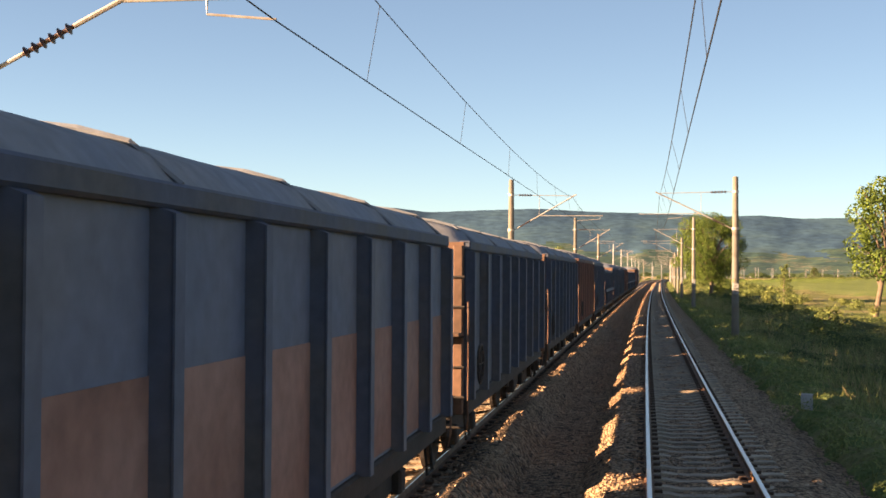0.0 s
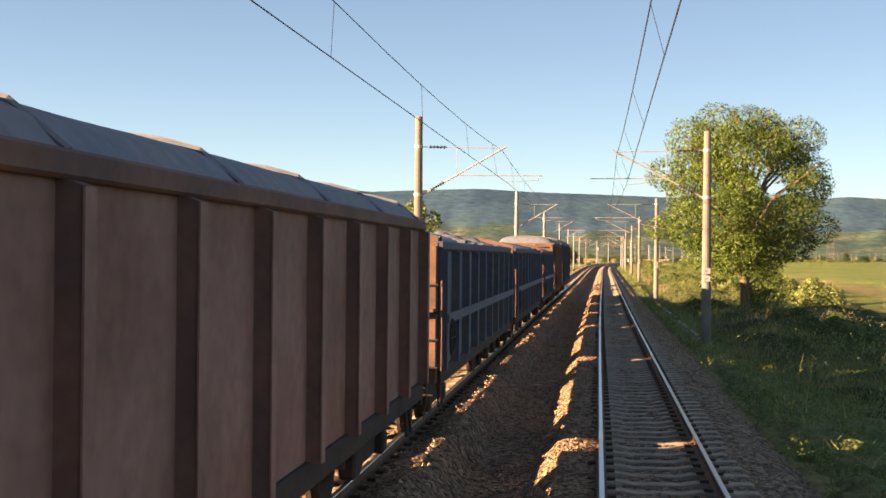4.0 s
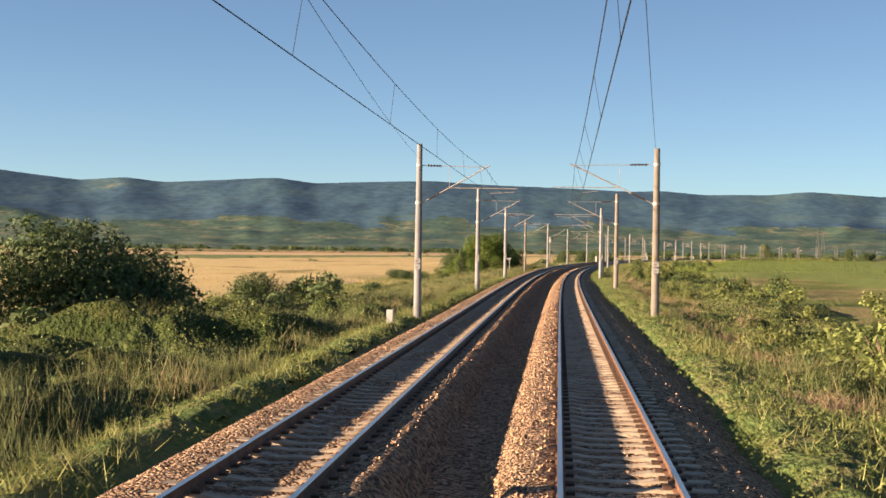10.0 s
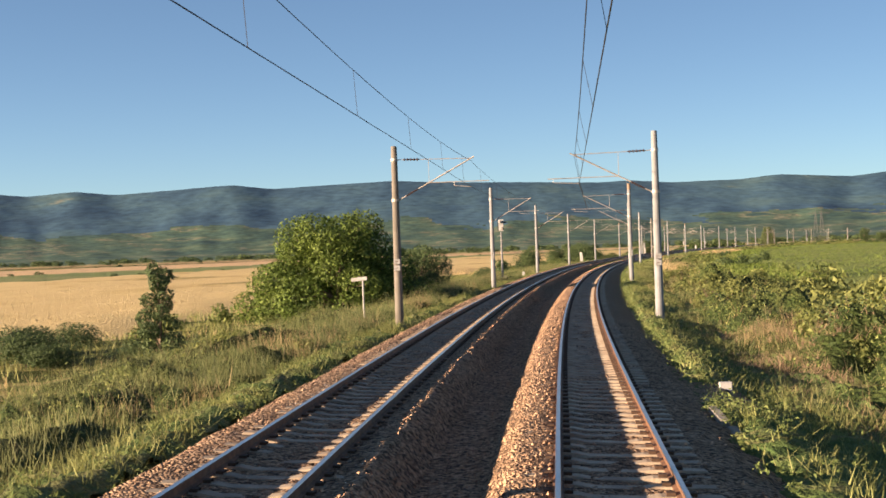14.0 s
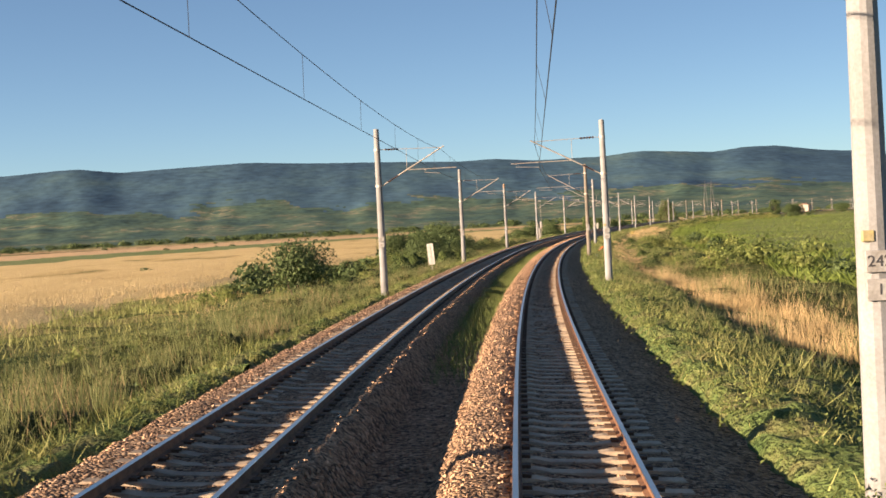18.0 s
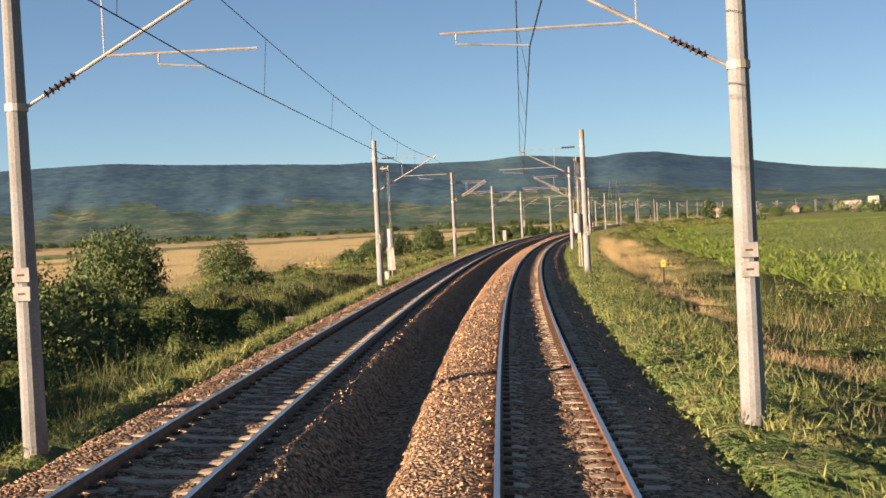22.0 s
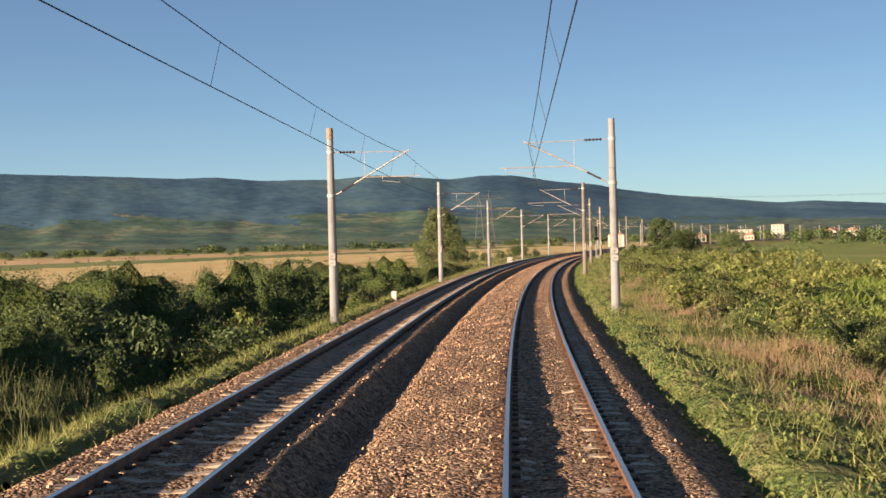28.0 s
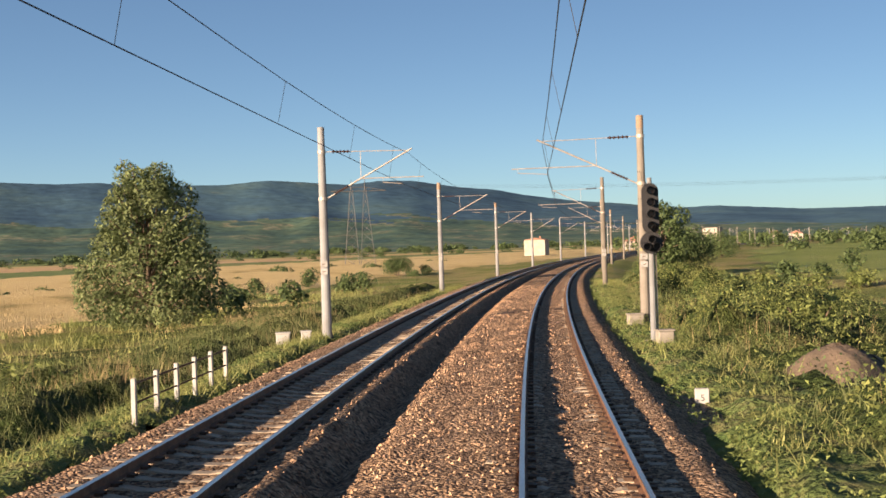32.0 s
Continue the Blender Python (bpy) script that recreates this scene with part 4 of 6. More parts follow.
    part("floor_pan", Build().box(-1.3, 1.3, -h, h, z0 - 0.1, z0 + 0.02), M_WAG_UNDER, root)
    for y in (-h + 0.6, h - 0.6):
        part("step", Build().tube([(1.36, y - 0.18, 0.95), (1.4, y - 0.18, 0.5), (1.4, y + 0.18, 0.5), (1.36, y + 0.18, 0.95)], 0.02, 6), M_WAG_UNDER, root)
    # load
    ny, nx = (40, 19) if tall else (110, 13)
    yy, xx = np.meshgrid(np.linspace(-h - (0.03 if tall else -0.2), h + (0.03 if tall else -0.2), ny), np.linspace(-1, 1, nx), indexing="ij")
    if tall:
        zz = H + 0.10 + 0.36 * (1 - np.abs(xx) ** 3.0) ** 0.6 + 0.006 * rough(yy, xx, 0.5, s) - 0.4 * np.clip((np.abs(yy) - h + 0.5) / 0.53, 0, 1) ** 2 * (1 - np.abs(xx) ** 3.0) ** 0.6
        part("tarpaulin", sheet("tarpaulin", np.stack([xx * (W + 0.06), yy, zz], -1).reshape(-1, 3), grid_quads(ny, nx), M_TARP), None, root, "taut dark tarpaulin over the load")
        for y in np.linspace(-h + 0.5, h - 0.5, max(5, int(L / 2.2))):
            part("tarp_strap", Build().tube([(x * (W + 0.075), y, H + 0.115 + 0.36 * (1 - abs(x) ** 3.0) ** 0.6) for x in np.linspace(-1, 1, 11)], 0.02, 5), M_TARP, root)
    else:
        zz = H + 0.02 + 0.30 * (1 - np.abs(xx) ** 2.5) * (1 - 0.5 * (np.abs(yy) / h) ** 4) + 0.09 * rough(yy, xx * 1.4, 0.5, s) + 0.05 * rough(yy, xx * 2.0, 0.17, s + 1) + 0.05 * np.abs(xx) ** 4 * (1 + rough(yy, yy * 0, 0.35, s))
        part("load", sheet("load", np.stack([xx * (W - 0.03), yy, zz], -1).reshape(-1, 3), grid_quads(ny, nx), M_TARP), None, root, "sheeted heap of bulk load")


TRAIN = [(-28, -12.1, "tall", "dark", None), (-12.1, 1.8, "tall", "dark", None), (1.8, 15.7, "tall", "dark", True), (15.7, 29.6, "tall", "dark", None), (29.6, 43.5, "tall", "dark", None, 3.3),
         (43.5, 56.5, "tall", "red", None, 3.36), (56.5, 69.5, "tall", "dark", None, 3.34), (69.5, 85.7, "low", "dark", None), (85.7, 101.8, "tall", "dark", None),
         (101.8, 118.0, "tall", "dark", None), (118.0, 134.2, "tall", "brown", None), (134.2, 150.3, "low", "dark", None), (150.3, 166.5, "low", "dark", None),
         (166.5, 178.4, "low", "dark", None), (178.4, 190.3, "tall", "brown", None, 3.43), (190.3, 207.6, "tall", "dark", None, 3.55)]
for w in TRAIN:
    wagon(*w)

# ---------- fields ----------
def field(name, s0, s1, d0, d1, material, label, lift=0.12, edge=4.0, seed=0.0):
    """A sown field laid over the land between two chainages and two offsets, with a ragged edge."""
    st = np.linspace(s0, s1, max(8, int((s1 - s0) / 6)))
    u = np.linspace(0, 1, 26) ** 1.6
    S, U = np.meshgrid(st, u, indexing="ij")
    wob = edge * rough(S, S * 0, 30.0, seed) + 0.3 * edge * rough(S, S * 0, 7.0, seed + 1)
    near = np.interp(S, *d0) if isinstance(d0, tuple) else d0 + 0 * S
    Dv = near + np.sign(d1 - near) * wob * (1 - U) + (d1 - near) * U
    Z = ground_z(S, Dv) + lift
    Z -= (lift + 0.1) * np.clip(1 - np.abs(Dv - Dv[:, :1]) / 9.0, 0, 1) ** 1.5
    Z[0] -= lift + 0.1
    Z[-1] -= lift + 0.1
    Z[:, -1] -= lift + 0.1
    v = on_line(S, Dv, Z).reshape(-1, 3)
    ob = new(name, sheet(name, v, grid_quads(*S.shape), material))
    return tagged(ob, label, "field", kind="structure")


field("wheat_field", 150, 1900, ([150, 330, 370, 590, 640, 980, 1900], [-36, -34, -29, -31, -35, -38, -38]), -176, M_WHEAT, "ripe golden wheat field beyond the trackside scrub", 0.7, 3.5, 0.2)
field("green_strip", 100, 2050, -182, -300, M_FARGREEN, "green meadow strip beyond the wheat", 0.25, 6.0, 1.2)
field("stubble_field", 300, 2100, -310, -590, M_STUBBLE, "pale pinkish stubble field in the plain", 0.3, 8.0, 2.2)
field("crop_field", 520, 1000, 15, 190, M_CROP, "leafy green crop field beside the line", 0.75, 2.5, 3.1)
field("far_crop_field", 250, 520, 38, 300, M_CROP, "green crop field beyond the bushes", 0.4, 4.0, 4.1)
field("far_crop_field", 1040, 1700, 28, 330, M_CROP, "green crop field rising to the houses", 0.5, 4.0, 5.1)


def strip(name, x0, x1, y0, y1, z, material, label, seed):
    """A far field in the plain."""
    gx, gy = np.meshgrid(np.linspace(x0, x1, 40), np.linspace(0, 1, 5), indexing="ij")
    yy = y0 + (y1 - y0) * gy + 26 * rough(gx, gx * 0, 260.0, seed) + gx * 0.05
    ob = new(name, sheet(name, np.stack([gx, yy, gx * 0 + z], -1).reshape(-1, 3), grid_quads(*gx.shape)[:, ::-1], material))
    return tagged(ob, label, "field", kind="structure")


strip("stubble_field", -1500, 330, 1650, 1800, -1.9, M_STUBBLE, "pale stubble field far out in the plain", 0.3)
strip("wheat_field", -1600, 900, 1840, 2010, -1.8, M_WHEAT, "golden wheat strip far out in the plain", 1.3)
strip("meadow_strip", -1700, 1500, 2040, 2300, -1.7, M_FARGREEN, "green meadow at the foot of the hills", 2.3)
strip("stubble_field", 500, 1700, 2320, 2440, -1.5, M_STUBBLE, "pale stubble field at the foot of the hills", 3.3)
strip("stubble_field", -1500, -250, 2330, 2420, -1.5, M_STUBBLE, "pale stubble field at the foot of the hills", 4.3)


# ---------- undergrowth ----------
# chainage, offset from the track's centre where scrub begins, its height
SCRUB_RIGHT = [(-20, 5.0, 0.8), (150, 5.0, 0.9), (190, 4.9, 1.2), (225, 5.6, 1.0), (255, 5.6, 1.7), (340, 5.8, 1.7), (365, 7.6, 1.1), (445, 7.2, 1.2), (462, 6.8, 2.0), (480, 6.6, 2.1), (530, 6.6, 1.9), (548, 6.8, 1.2), (565, 7.6, 0.5),
               (635, 7.6, 0.6), (655, 7.4, 1.0), (730, 7.2, 1.0), (775, 8.5, 0.5), (870, 8.0, 0.6), (890, 6.8, 1.1), (975, 6.2, 1.4), (995, 5.6, 1.9), (1180, 5.8, 1.8)]
SCRUB_LEFT = [(-20, 8, 0.5), (200, 7.0, 1.0), (215, 5.9, 2.3), (240, 5.6, 2.3), (258, 5.3, 2.2), (298, 5.4, 2.4), (312, 5.8, 3.1), (348, 5.8, 3.1), (362, 6.0, 1.7), (420, 5.8, 1.4), (500, 5.6, 1.5), (560, 5.7, 1.5), (630, 5.6, 1.4), (650, 5.4, 1.5),
              (715, 5.8, 2.6), (742, 6.2, 2.6), (756, 7.2, 2.3), (802, 7.4, 1.8), (825, 10.5, 1.1), (925, 10.5, 1.1), (940, 6.2, 3.9), (955, 6.4, 4.3), (1000, 6.4, 4.3), (1036, 6.8, 4.0), (1056, 7.0, 2.6), (1075, 7.2, 1.4), (1180, 7.5, 1.2)]
COVER = {}


def weedy(left, s, o):
    """1 where the bank carries tall grass and weeds, 0 where bushes."""
    n = rough(s, o, 8.0, 6.1 + left) * 0.6 + rough(s, o, 2.5, 1.7) * 0.3
    if left:
        base = np.interp(s, [200, 215, 290, 305, 345, 365, 400, 640, 650, 740, 760, 925, 945, 1030, 1050, 1200], [0.7, 0.65, 0.7, 0.5, 0.5, 0.7, 0.85, 0.85, 0.42, 0.3, 0.75, 0.7, 0.05, 0.05, 0.7, 0.7])
    else:
        base = np.interp(s, [0, 150, 250, 345, 365, 480, 550, 640, 660, 730, 760, 880, 900, 1200], [0.75, 0.45, 0.25, 0.25, 0.4, 0.3, 0.8, 0.7, 0.35, 0.35, 0.8, 0.8, 0.3, 0.2])
    return (base + n > 0.5).astype(float)


def undergrowth(left):
    """Rounded mounds of weeds and low scrub on the bank, with leaf sprays over them."""
    r = np.random.default_rng(404 + left)
    table = np.array(SCRUB_LEFT if left else SCRUB_RIGHT)
    st = np.arange(0.0, 1180.0, 0.55)
    od = np.concatenate([np.arange(4.6, 12, 0.45), np.arange(12, 20, 0.8), np.arange(20, 33 if left else 21, 1.6)])
    S, O = np.meshgrid(st, od, indexing="ij")
    inner, tall = np.interp(st, table[:, 0], table[:, 1]), np.interp(st, table[:, 0], table[:, 2])
    edge = inner[:, None] - 0.4 + 0.7 * rough(S, O, 2.6, 3.0 + left) + 0.4 * rough(S, O, 0.9, 1.0)
    # where the bushes stand as a high bank well back from the line
    crest = np.interp(S, [215, 240, 300, 312, 346, 360, 700, 722, 790, 805, 925, 945, 1045, 1062], [0, 0.6, 0.6, 0.95, 0.95, 0, 0, 0.8, 0.8, 0, 0, 1, 1, 0])
    H = 0.0 * S
    n = 9000 if left else 7000
    cs, co = r.uniform(0, 1180, n), 5 + (27 if left else 15) * r.random(n) ** 1.3
    cr, ch = 0.35 + 1.3 * r.random(n) ** 1.8, r.uniform(0.4, 1.15, n)
    for a, b, q, h in zip(cs, co, cr, ch):
        i0, i1 = np.searchsorted(st, (a - q, a + q))
        j0, j1 = np.searchsorted(od, (b - q, b + q))
        if i1 <= i0 or j1 <= j0:
            continue
        g = 1 - ((S[i0:i1, j0:j1] - a) ** 2 + (O[i0:i1, j0:j1] - b) ** 2) / (q * q)
        H[i0:i1, j0:j1] = np.maximum(H[i0:i1, j0:j1], h * np.clip(g, 0, 1) ** 0.8)
    H = H * tall[:, None] * (0.85 + 0.55 * rough(S, O, 7.0, 2.2 + left)) * np.clip((O - edge) / 0.9, 0, 1) * np.clip(1.3 - O / (60 if left else 30), 0.4, 1) * ((1 - crest) * np.interp(O, [11, 17, 24], [1, 0.6, 0.1]) + crest * np.interp(O, [6, 9, 13, 21, 26], [0.3, 0.55, 1.15, 1.2, 0.1]) if left else 1)
    if not left:
        H = H * np.clip(np.hypot(S - 1091, O - 7.3) / 2.0 - 0.9, 0, 1)
    soft = H.copy()
    for _ in range(3):
        soft[1:-1] = (soft[:-2] + soft[1:-1] + soft[2:]) / 3
        soft[:, 1:-1] = (soft[:, :-2] + soft[:, 1:-1] + soft[:, 2:]) / 3
    grassy = weedy(left, S, O)
    mass = tall[:, None] * 0.72 * (0.85 + 0.3 * rough(S, O, 2.3, 7.0) + 0.2 * rough(S, O, 0.8, 3.0)) * np.clip((O - edge + 0.3) / 0.8, 0, 1) * (np.interp(O, [10, 17], [1, 0.35]) * (1 - crest) + crest * np.interp(O, [6, 12, 20, 26], [0.6, 1.1, 1, 0.3]))
    H = np.where(grassy > 0.5, np.maximum(mass, soft * 0.8) if left else soft * 0.95, H)
    H = np.where((O > 13) & (crest < 0.5), soft, H) * (np.interp(O, [5.5, 9], [0.8, 1.12]) if left else 1)
    H[1:-1, 1:-1] = (2 * H[1:-1, 1:-1] + H[:-2, 1:-1] + H[2:, 1:-1] + H[1:-1, :-2] + H[1:-1, 2:]) / 6
    Z = np.where(H > 0.03, H + 0.1 * np.minimum(H, 1) * r.normal(0, 1, H.shape), -0.12)
    Z[0], Z[-1], Z[:, -1] = -0.2, -0.2, -0.2
    Dv = -spacing(S) - O if left else O
    v = on_line(S, Dv, ground_z(S, Dv) + Z)
    q = grid_quads(*S.shape)
    keep = (Z.ravel()[q] > 0).any(1)
    me = sheet("undergrowth", v.reshape(-1, 3), (q if left else q[:, ::-1])[keep], M_COVER, True)
    me.materials.append(M_WEEDS)
    me.polygons.foreach_set("material_index", (grassy.ravel()[q[:, 0]][keep] > 0.5).astype(np.int32))
    ob = new("undergrowth", me)
    tagged(ob, "dense low scrub and weeds covering the railway bank", "undergrowth", kind="stuff")
    slope = np.hypot(np.gradient(Z, axis=0), np.gradient(Z, axis=1)).ravel()
    wgt = (Z.ravel() > 0.12) * (0.4 + Z.ravel()) * (0.6 + 3 * np.minimum(slope, 0.8)) * np.interp(O.ravel(), [4, 9, 14, 30], [1.3, 1, 0.7, 0.35]) * (1 + 0.9 * crest.ravel() * (O.ravel() > 9) * left) * np.gradient(od)[None, :].repeat(len(st), 0).ravel() * (1 - 0.85 * grassy.ravel())
    total = 340000 if left else 280000
    pick = r.choice(S.size, total, p=wgt / wgt.sum())
    c = v.reshape(-1, 3)[pick] + r.normal(0, 0.27, (total, 3)) * (1, 1, 0.9) + (0, 0, 0.06)
    nrm = r.normal(0, 0.9, (total, 3)) + (0, 0, 0.3)
    nrm /= np.linalg.norm(nrm, axis=1)[:, None]
    t = np.cross(nrm, r.normal(0, 1, (total, 3)))
    t /= np.linalg.norm(t, axis=1)[:, None]
    b = np.cross(nrm, t)
    sz = (0.034 + 0.05 * r.random(total))[:, None]
    p = np.stack([c - t * sz, c + b * sz * 0.62 - nrm * sz * 0.1, c + t * sz * 0.8 - b * sz * 0.55], 1)
    # Shaded stretches of the left bank get darker leaves: shade put in the colour.
    tone = rough(S.ravel()[pick], O.ravel()[pick], 3.4, 5.0 + left) + r.normal(0, 0.25, total) + (0.12 + 0.9 * np.interp(S.ravel()[pick], [200, 215, 335, 350, 640, 660, 785, 800, 925, 940, 1035, 1050], [0, 0.5, 0.5, 0, 0, 0.7, 0.7, 0, 0, 1, 1, 0]) if left else -0.10)
    for m, sel in ((M_LEAF_Y, tone < -0.15), (M_LEAF, (tone >= -0.15) & (tone < 0.35)), (M_LEAF_D, tone >= 0.35)):
        k = p[sel].reshape(-1, 3)
        ob = new("scrub_leaves", sheet("scrub_leaves", k, np.arange(len(k)).reshape(-1, 3), m, False))
        tagged(ob, "leafy sprays of the low scrub on the bank", "undergrowth", kind="stuff")

    def height(s, o):
        i = np.clip(np.round(np.asarray(s) / 0.55).astype(int), 0, len(st) - 1)
        j = np.clip(np.searchsorted(od, o), 0, len(od) - 1)
        return np.maximum(Z[i, j], 0)
    COVER[left] = height


undergrowth(True)
undergrowth(False)


def turf(left):
    """Tufty grass cushion on the verge beside the stones."""
    r = np.random.default_rng(808 + left)
    st = np.arange(0.0, 1150.0, 0.34)
    od = np.arange(1.9 if not left else 2.95, 6.6, 0.3)
    S, O = np.meshgrid(st, od, indexing="ij")
    lump = np.abs(rough(S, O, 0.55, 0.9 + left)) * 0.16 + np.clip(rough(S, O, 1.9, 2.9 + left), 0, 1) * 0.14
    near = od[0] - 0.3 if left else verge_edge(S) - 0.02
    fade = np.clip((O - near + (0.45 if left else 0.2) * rough(S, O * 0, 1.3, 4.0 + left) + (0.3 if left else 0.12) * rough(S, O, 5.0, 1.0)) / 0.35, 0, 1)
    fade = fade * (1 if left else np.where(overgrown(S, O), 1, 0.25))
    Z = (lump * 0.8 + 0.17 * r.random(S.shape) ** 2) * fade - 0.16 * (1 - fade)
    S, O = S + r.normal(0, 0.06, S.shape), O + r.normal(0, 0.06, S.shape)
    Dv = -spacing(S) - O if left else O
    v = on_line(S, Dv, ground_z(S, Dv) + Z).reshape(-1, 3)
    q = grid_quads(*S.shape)
    q = q[(fade.ravel()[q] > 0).any(1)]
    ob = new("verge_turf", sheet("verge_turf", v, q if left else q[:, ::-1], M_TURF, True))
    tagged(ob, "tufty green grass cushion along the ballast edge", "grass", kind="stuff")


turf(True)
turf(False)


# ---------- grasses ----------
def blades(name, s, d, z, h, w, material, label, lean=0.35, seed=1):
    """One mesh of many pointed blades standing at chainages s and offsets d."""
    r = np.random.default_rng(seed)
    n = len(s)
    base = on_line(s, d, z)
    a = r.uniform(0, 2 * np.pi, n)
    side = np.stack([np.cos(a), np.sin(a), np.zeros(n)], -1) * (w * 0.5)[:, None]
    tip = base + np.stack([r.normal(0, lean, n) * h, r.normal(0, lean, n) * h, h], -1)
    v = np.stack([base - side, base + side, tip], 1).reshape(-1, 3)
    f = np.arange(3 * n).reshape(-1, 3)
    ob = new(name, sheet(name, v, f, material, False))
    return tagged(ob, label, "grass", kind="stuff")


def scatter(n, s0, s1, d0, d1, seed, left, power=1.0):
    """Random chainages and offsets in a strip; offsets from the outer track's centre."""
    r = np.random.default_rng(seed)
    s = r.uniform(s0, s1, n)
    o = d0 + (d1 - d0) * r.random(n) ** power
    return s, (-spacing(s) - o) if left else o


def patchy(s, d, size, seed, low):
    return rough(s, d, size, seed) > low


def tufted(s, d, seed, per=9, spread=0.16):
    """Gathers plants into tufts."""
    r = np.random.default_rng(seed)
    n = len(s)
    k = np.repeat(np.arange((n + per - 1) // per), per)[:n] * per
    return s[k] + r.normal(0, spread, n), d[k] + r.normal(0, spread, n)


S0, S1 = -5, 1165
for left in (False, True):
    sd = 11 if left else 22
    r = np.random.default_rng(sd)
    s, d = tufted(*scatter(200000, S0, S1, 2.6 if left else 2.05, 5.8, sd, left), sd, 6, 0.1)
    o = -d - spacing(s) if left else d
    keep = (r.random(len(s)) < np.clip((o - (2.55 if left else verge_edge(s)) + (0.5 if left else 0.3) * rough(s, o, 3.0, sd)) * 0.9, 0, 1)) & patchy(s, d, 2.2, sd + 0.5, -0.5) & overgrown(s, d)
    s, d = s[keep], d[keep]
    h = r.uniform(0.08, 0.40, len(s)) * (1 + 0.5 * rough(s, d, 4.0, 3.3))
    blades("verge_grass", s, d, ground_z(s, d) + 0.04, h, r.uniform(0.018, 0.045, len(s)), M_GRASS, "bright green short grass along the ballast edge", 0.55, sd)
    s, d = tufted(*scatter(130000, S0, S1, 4.4, 24 if left else 15, sd + 1, left, 1.6), sd + 1, 10, 0.22)
    o = -d - spacing(s) if left else d
    keep = r.random(len(s)) < np.interp(o, [4.6, 7, 14, 32], [0.9, 1, 0.95, 0.8])
    s, d, o = s[keep], d[keep], o[keep]
    dry = (patchy(s, d, 5.0, 4.0 + sd, 0.32) & patchy(s, d, 17.0, 1.0 + sd, -0.2)) | (np.random.default_rng(sd).random(len(s)) < 0.07)
    z = ground_z(s, d) - 0.05 + COVER[left](s, o) * 0.85
    h = (0.12 + 0.6 * r.random(len(s)) ** 2) * (1.1 + 0.55 * rough(s, d, 4.0, 1.3))
    w = r.uniform(0.016, 0.042, len(s))
    blades("tall_grass", s[~dry], d[~dry], z[~dry], h[~dry], w[~dry], M_TALL, "tall olive-green meadow grass and weeds on the bank", 0.5, sd + 2)
    n = 520000 if left else 260000
    s2, o2 = r.uniform(0, 1150, n), 4.4 + (13 if left else 9) * r.random(n) ** 1.6
    ok = (weedy(left, s2, o2) > 0.5) & (COVER[left](s2, o2) > 0.15)
    s2, o2 = tufted(s2[ok], o2[ok], sd + 7, 7, 0.14)
    d2 = -spacing(s2) - o2 if left else o2
    tawny = rough(s2, o2, 4.0, 8.8) + r.normal(0, 0.3, len(s2)) > (0.62 if left else 0.45)
    z2, h2, w2 = ground_z(s2, d2) + COVER[left](s2, o2) * 0.9 - 0.08, r.uniform(0.25, 0.95, len(s2)) * (1 + 0.4 * rough(s2, o2, 2.4, 4.4)), r.uniform(0.009, 0.022, len(s2))
    for sel, mt, words in ((~tawny, M_TALL, "upright stems of tall weeds and grass on the bank"), (tawny, M_STRAW, "tawny seed heads of tall grass on the bank")):
        blades("weed_stems", s2[sel], d2[sel], z2[sel], h2[sel], w2[sel], mt, words, 0.3, sd + 8)
    blades("dry_grass", s[dry], d[dry], z[dry], h[dry] * 1.05, w[dry] * 0.8, M_STRAW, "dry straw-coloured grass in patches on the bank", 0.35, sd + 3)



def herbs(left, n):
    """Low leafy plants spreading over the verge and on to the stones, in loose clumps."""
    r = np.random.default_rng(600 + left)
    k = n // 40
    cs = r.uniform(0, 1150, k)
    co = (2.75 if left else verge_edge(cs) - 0.1) + (2.3 if left else 3.0) * r.random(k) ** 1.35
    ch = r.uniform(0.08, 0.5, k) * (1 + 0.5 * rough(cs, co, 3.0, 2.0 + left))
    cw = r.uniform(0.12, 0.42, k)
    s, o = np.repeat(cs, 40), np.repeat(co, 40)
    a, q = r.uniform(0, 2 * np.pi, len(s)), r.random(len(s)) ** 0.6
    w, h = np.repeat(cw, 40) * q, np.repeat(ch, 40)
    s, o = s + w * np.cos(a), o + w * np.sin(a)
    d = -spacing(s) - o if left else o
    bare = overgrown(s, d) | (r.random(len(s)) < 0.12)
    s, d, h, q = s[bare], d[bare], h[bare], q[bare]
    c = on_line(s, d, ground_z(s, d) + 0.07 + h * (1 - 0.6 * q * q) * r.uniform(0.4, 1.05, len(s)))
    nrm = r.normal(0, 0.55, (len(s), 3)) + (0, 0, 0.8)
    nrm /= np.linalg.norm(nrm, axis=1)[:, None]
    t = np.cross(nrm, r.normal(0, 1, (len(s), 3)))
    t /= np.linalg.norm(t, axis=1)[:, None]
    b = np.cross(nrm, t)
    sz = r.uniform(0.022, 0.055, len(s))[:, None]
    p = np.stack([c - t * sz, c + b * sz * 0.6, c + t * sz * 0.9 - b * sz * 0.4], 1).reshape(-1, 3)
    ob = new("verge_herbs", sheet("verge_herbs", p, np.arange(len(p)).reshape(-1, 3), M_HERB, False))
    tagged(ob, "low bright leafy herbs spreading along the ballast edge", "herbs", kind="stuff")


herbs(False, 260000)
herbs(True, 150000)

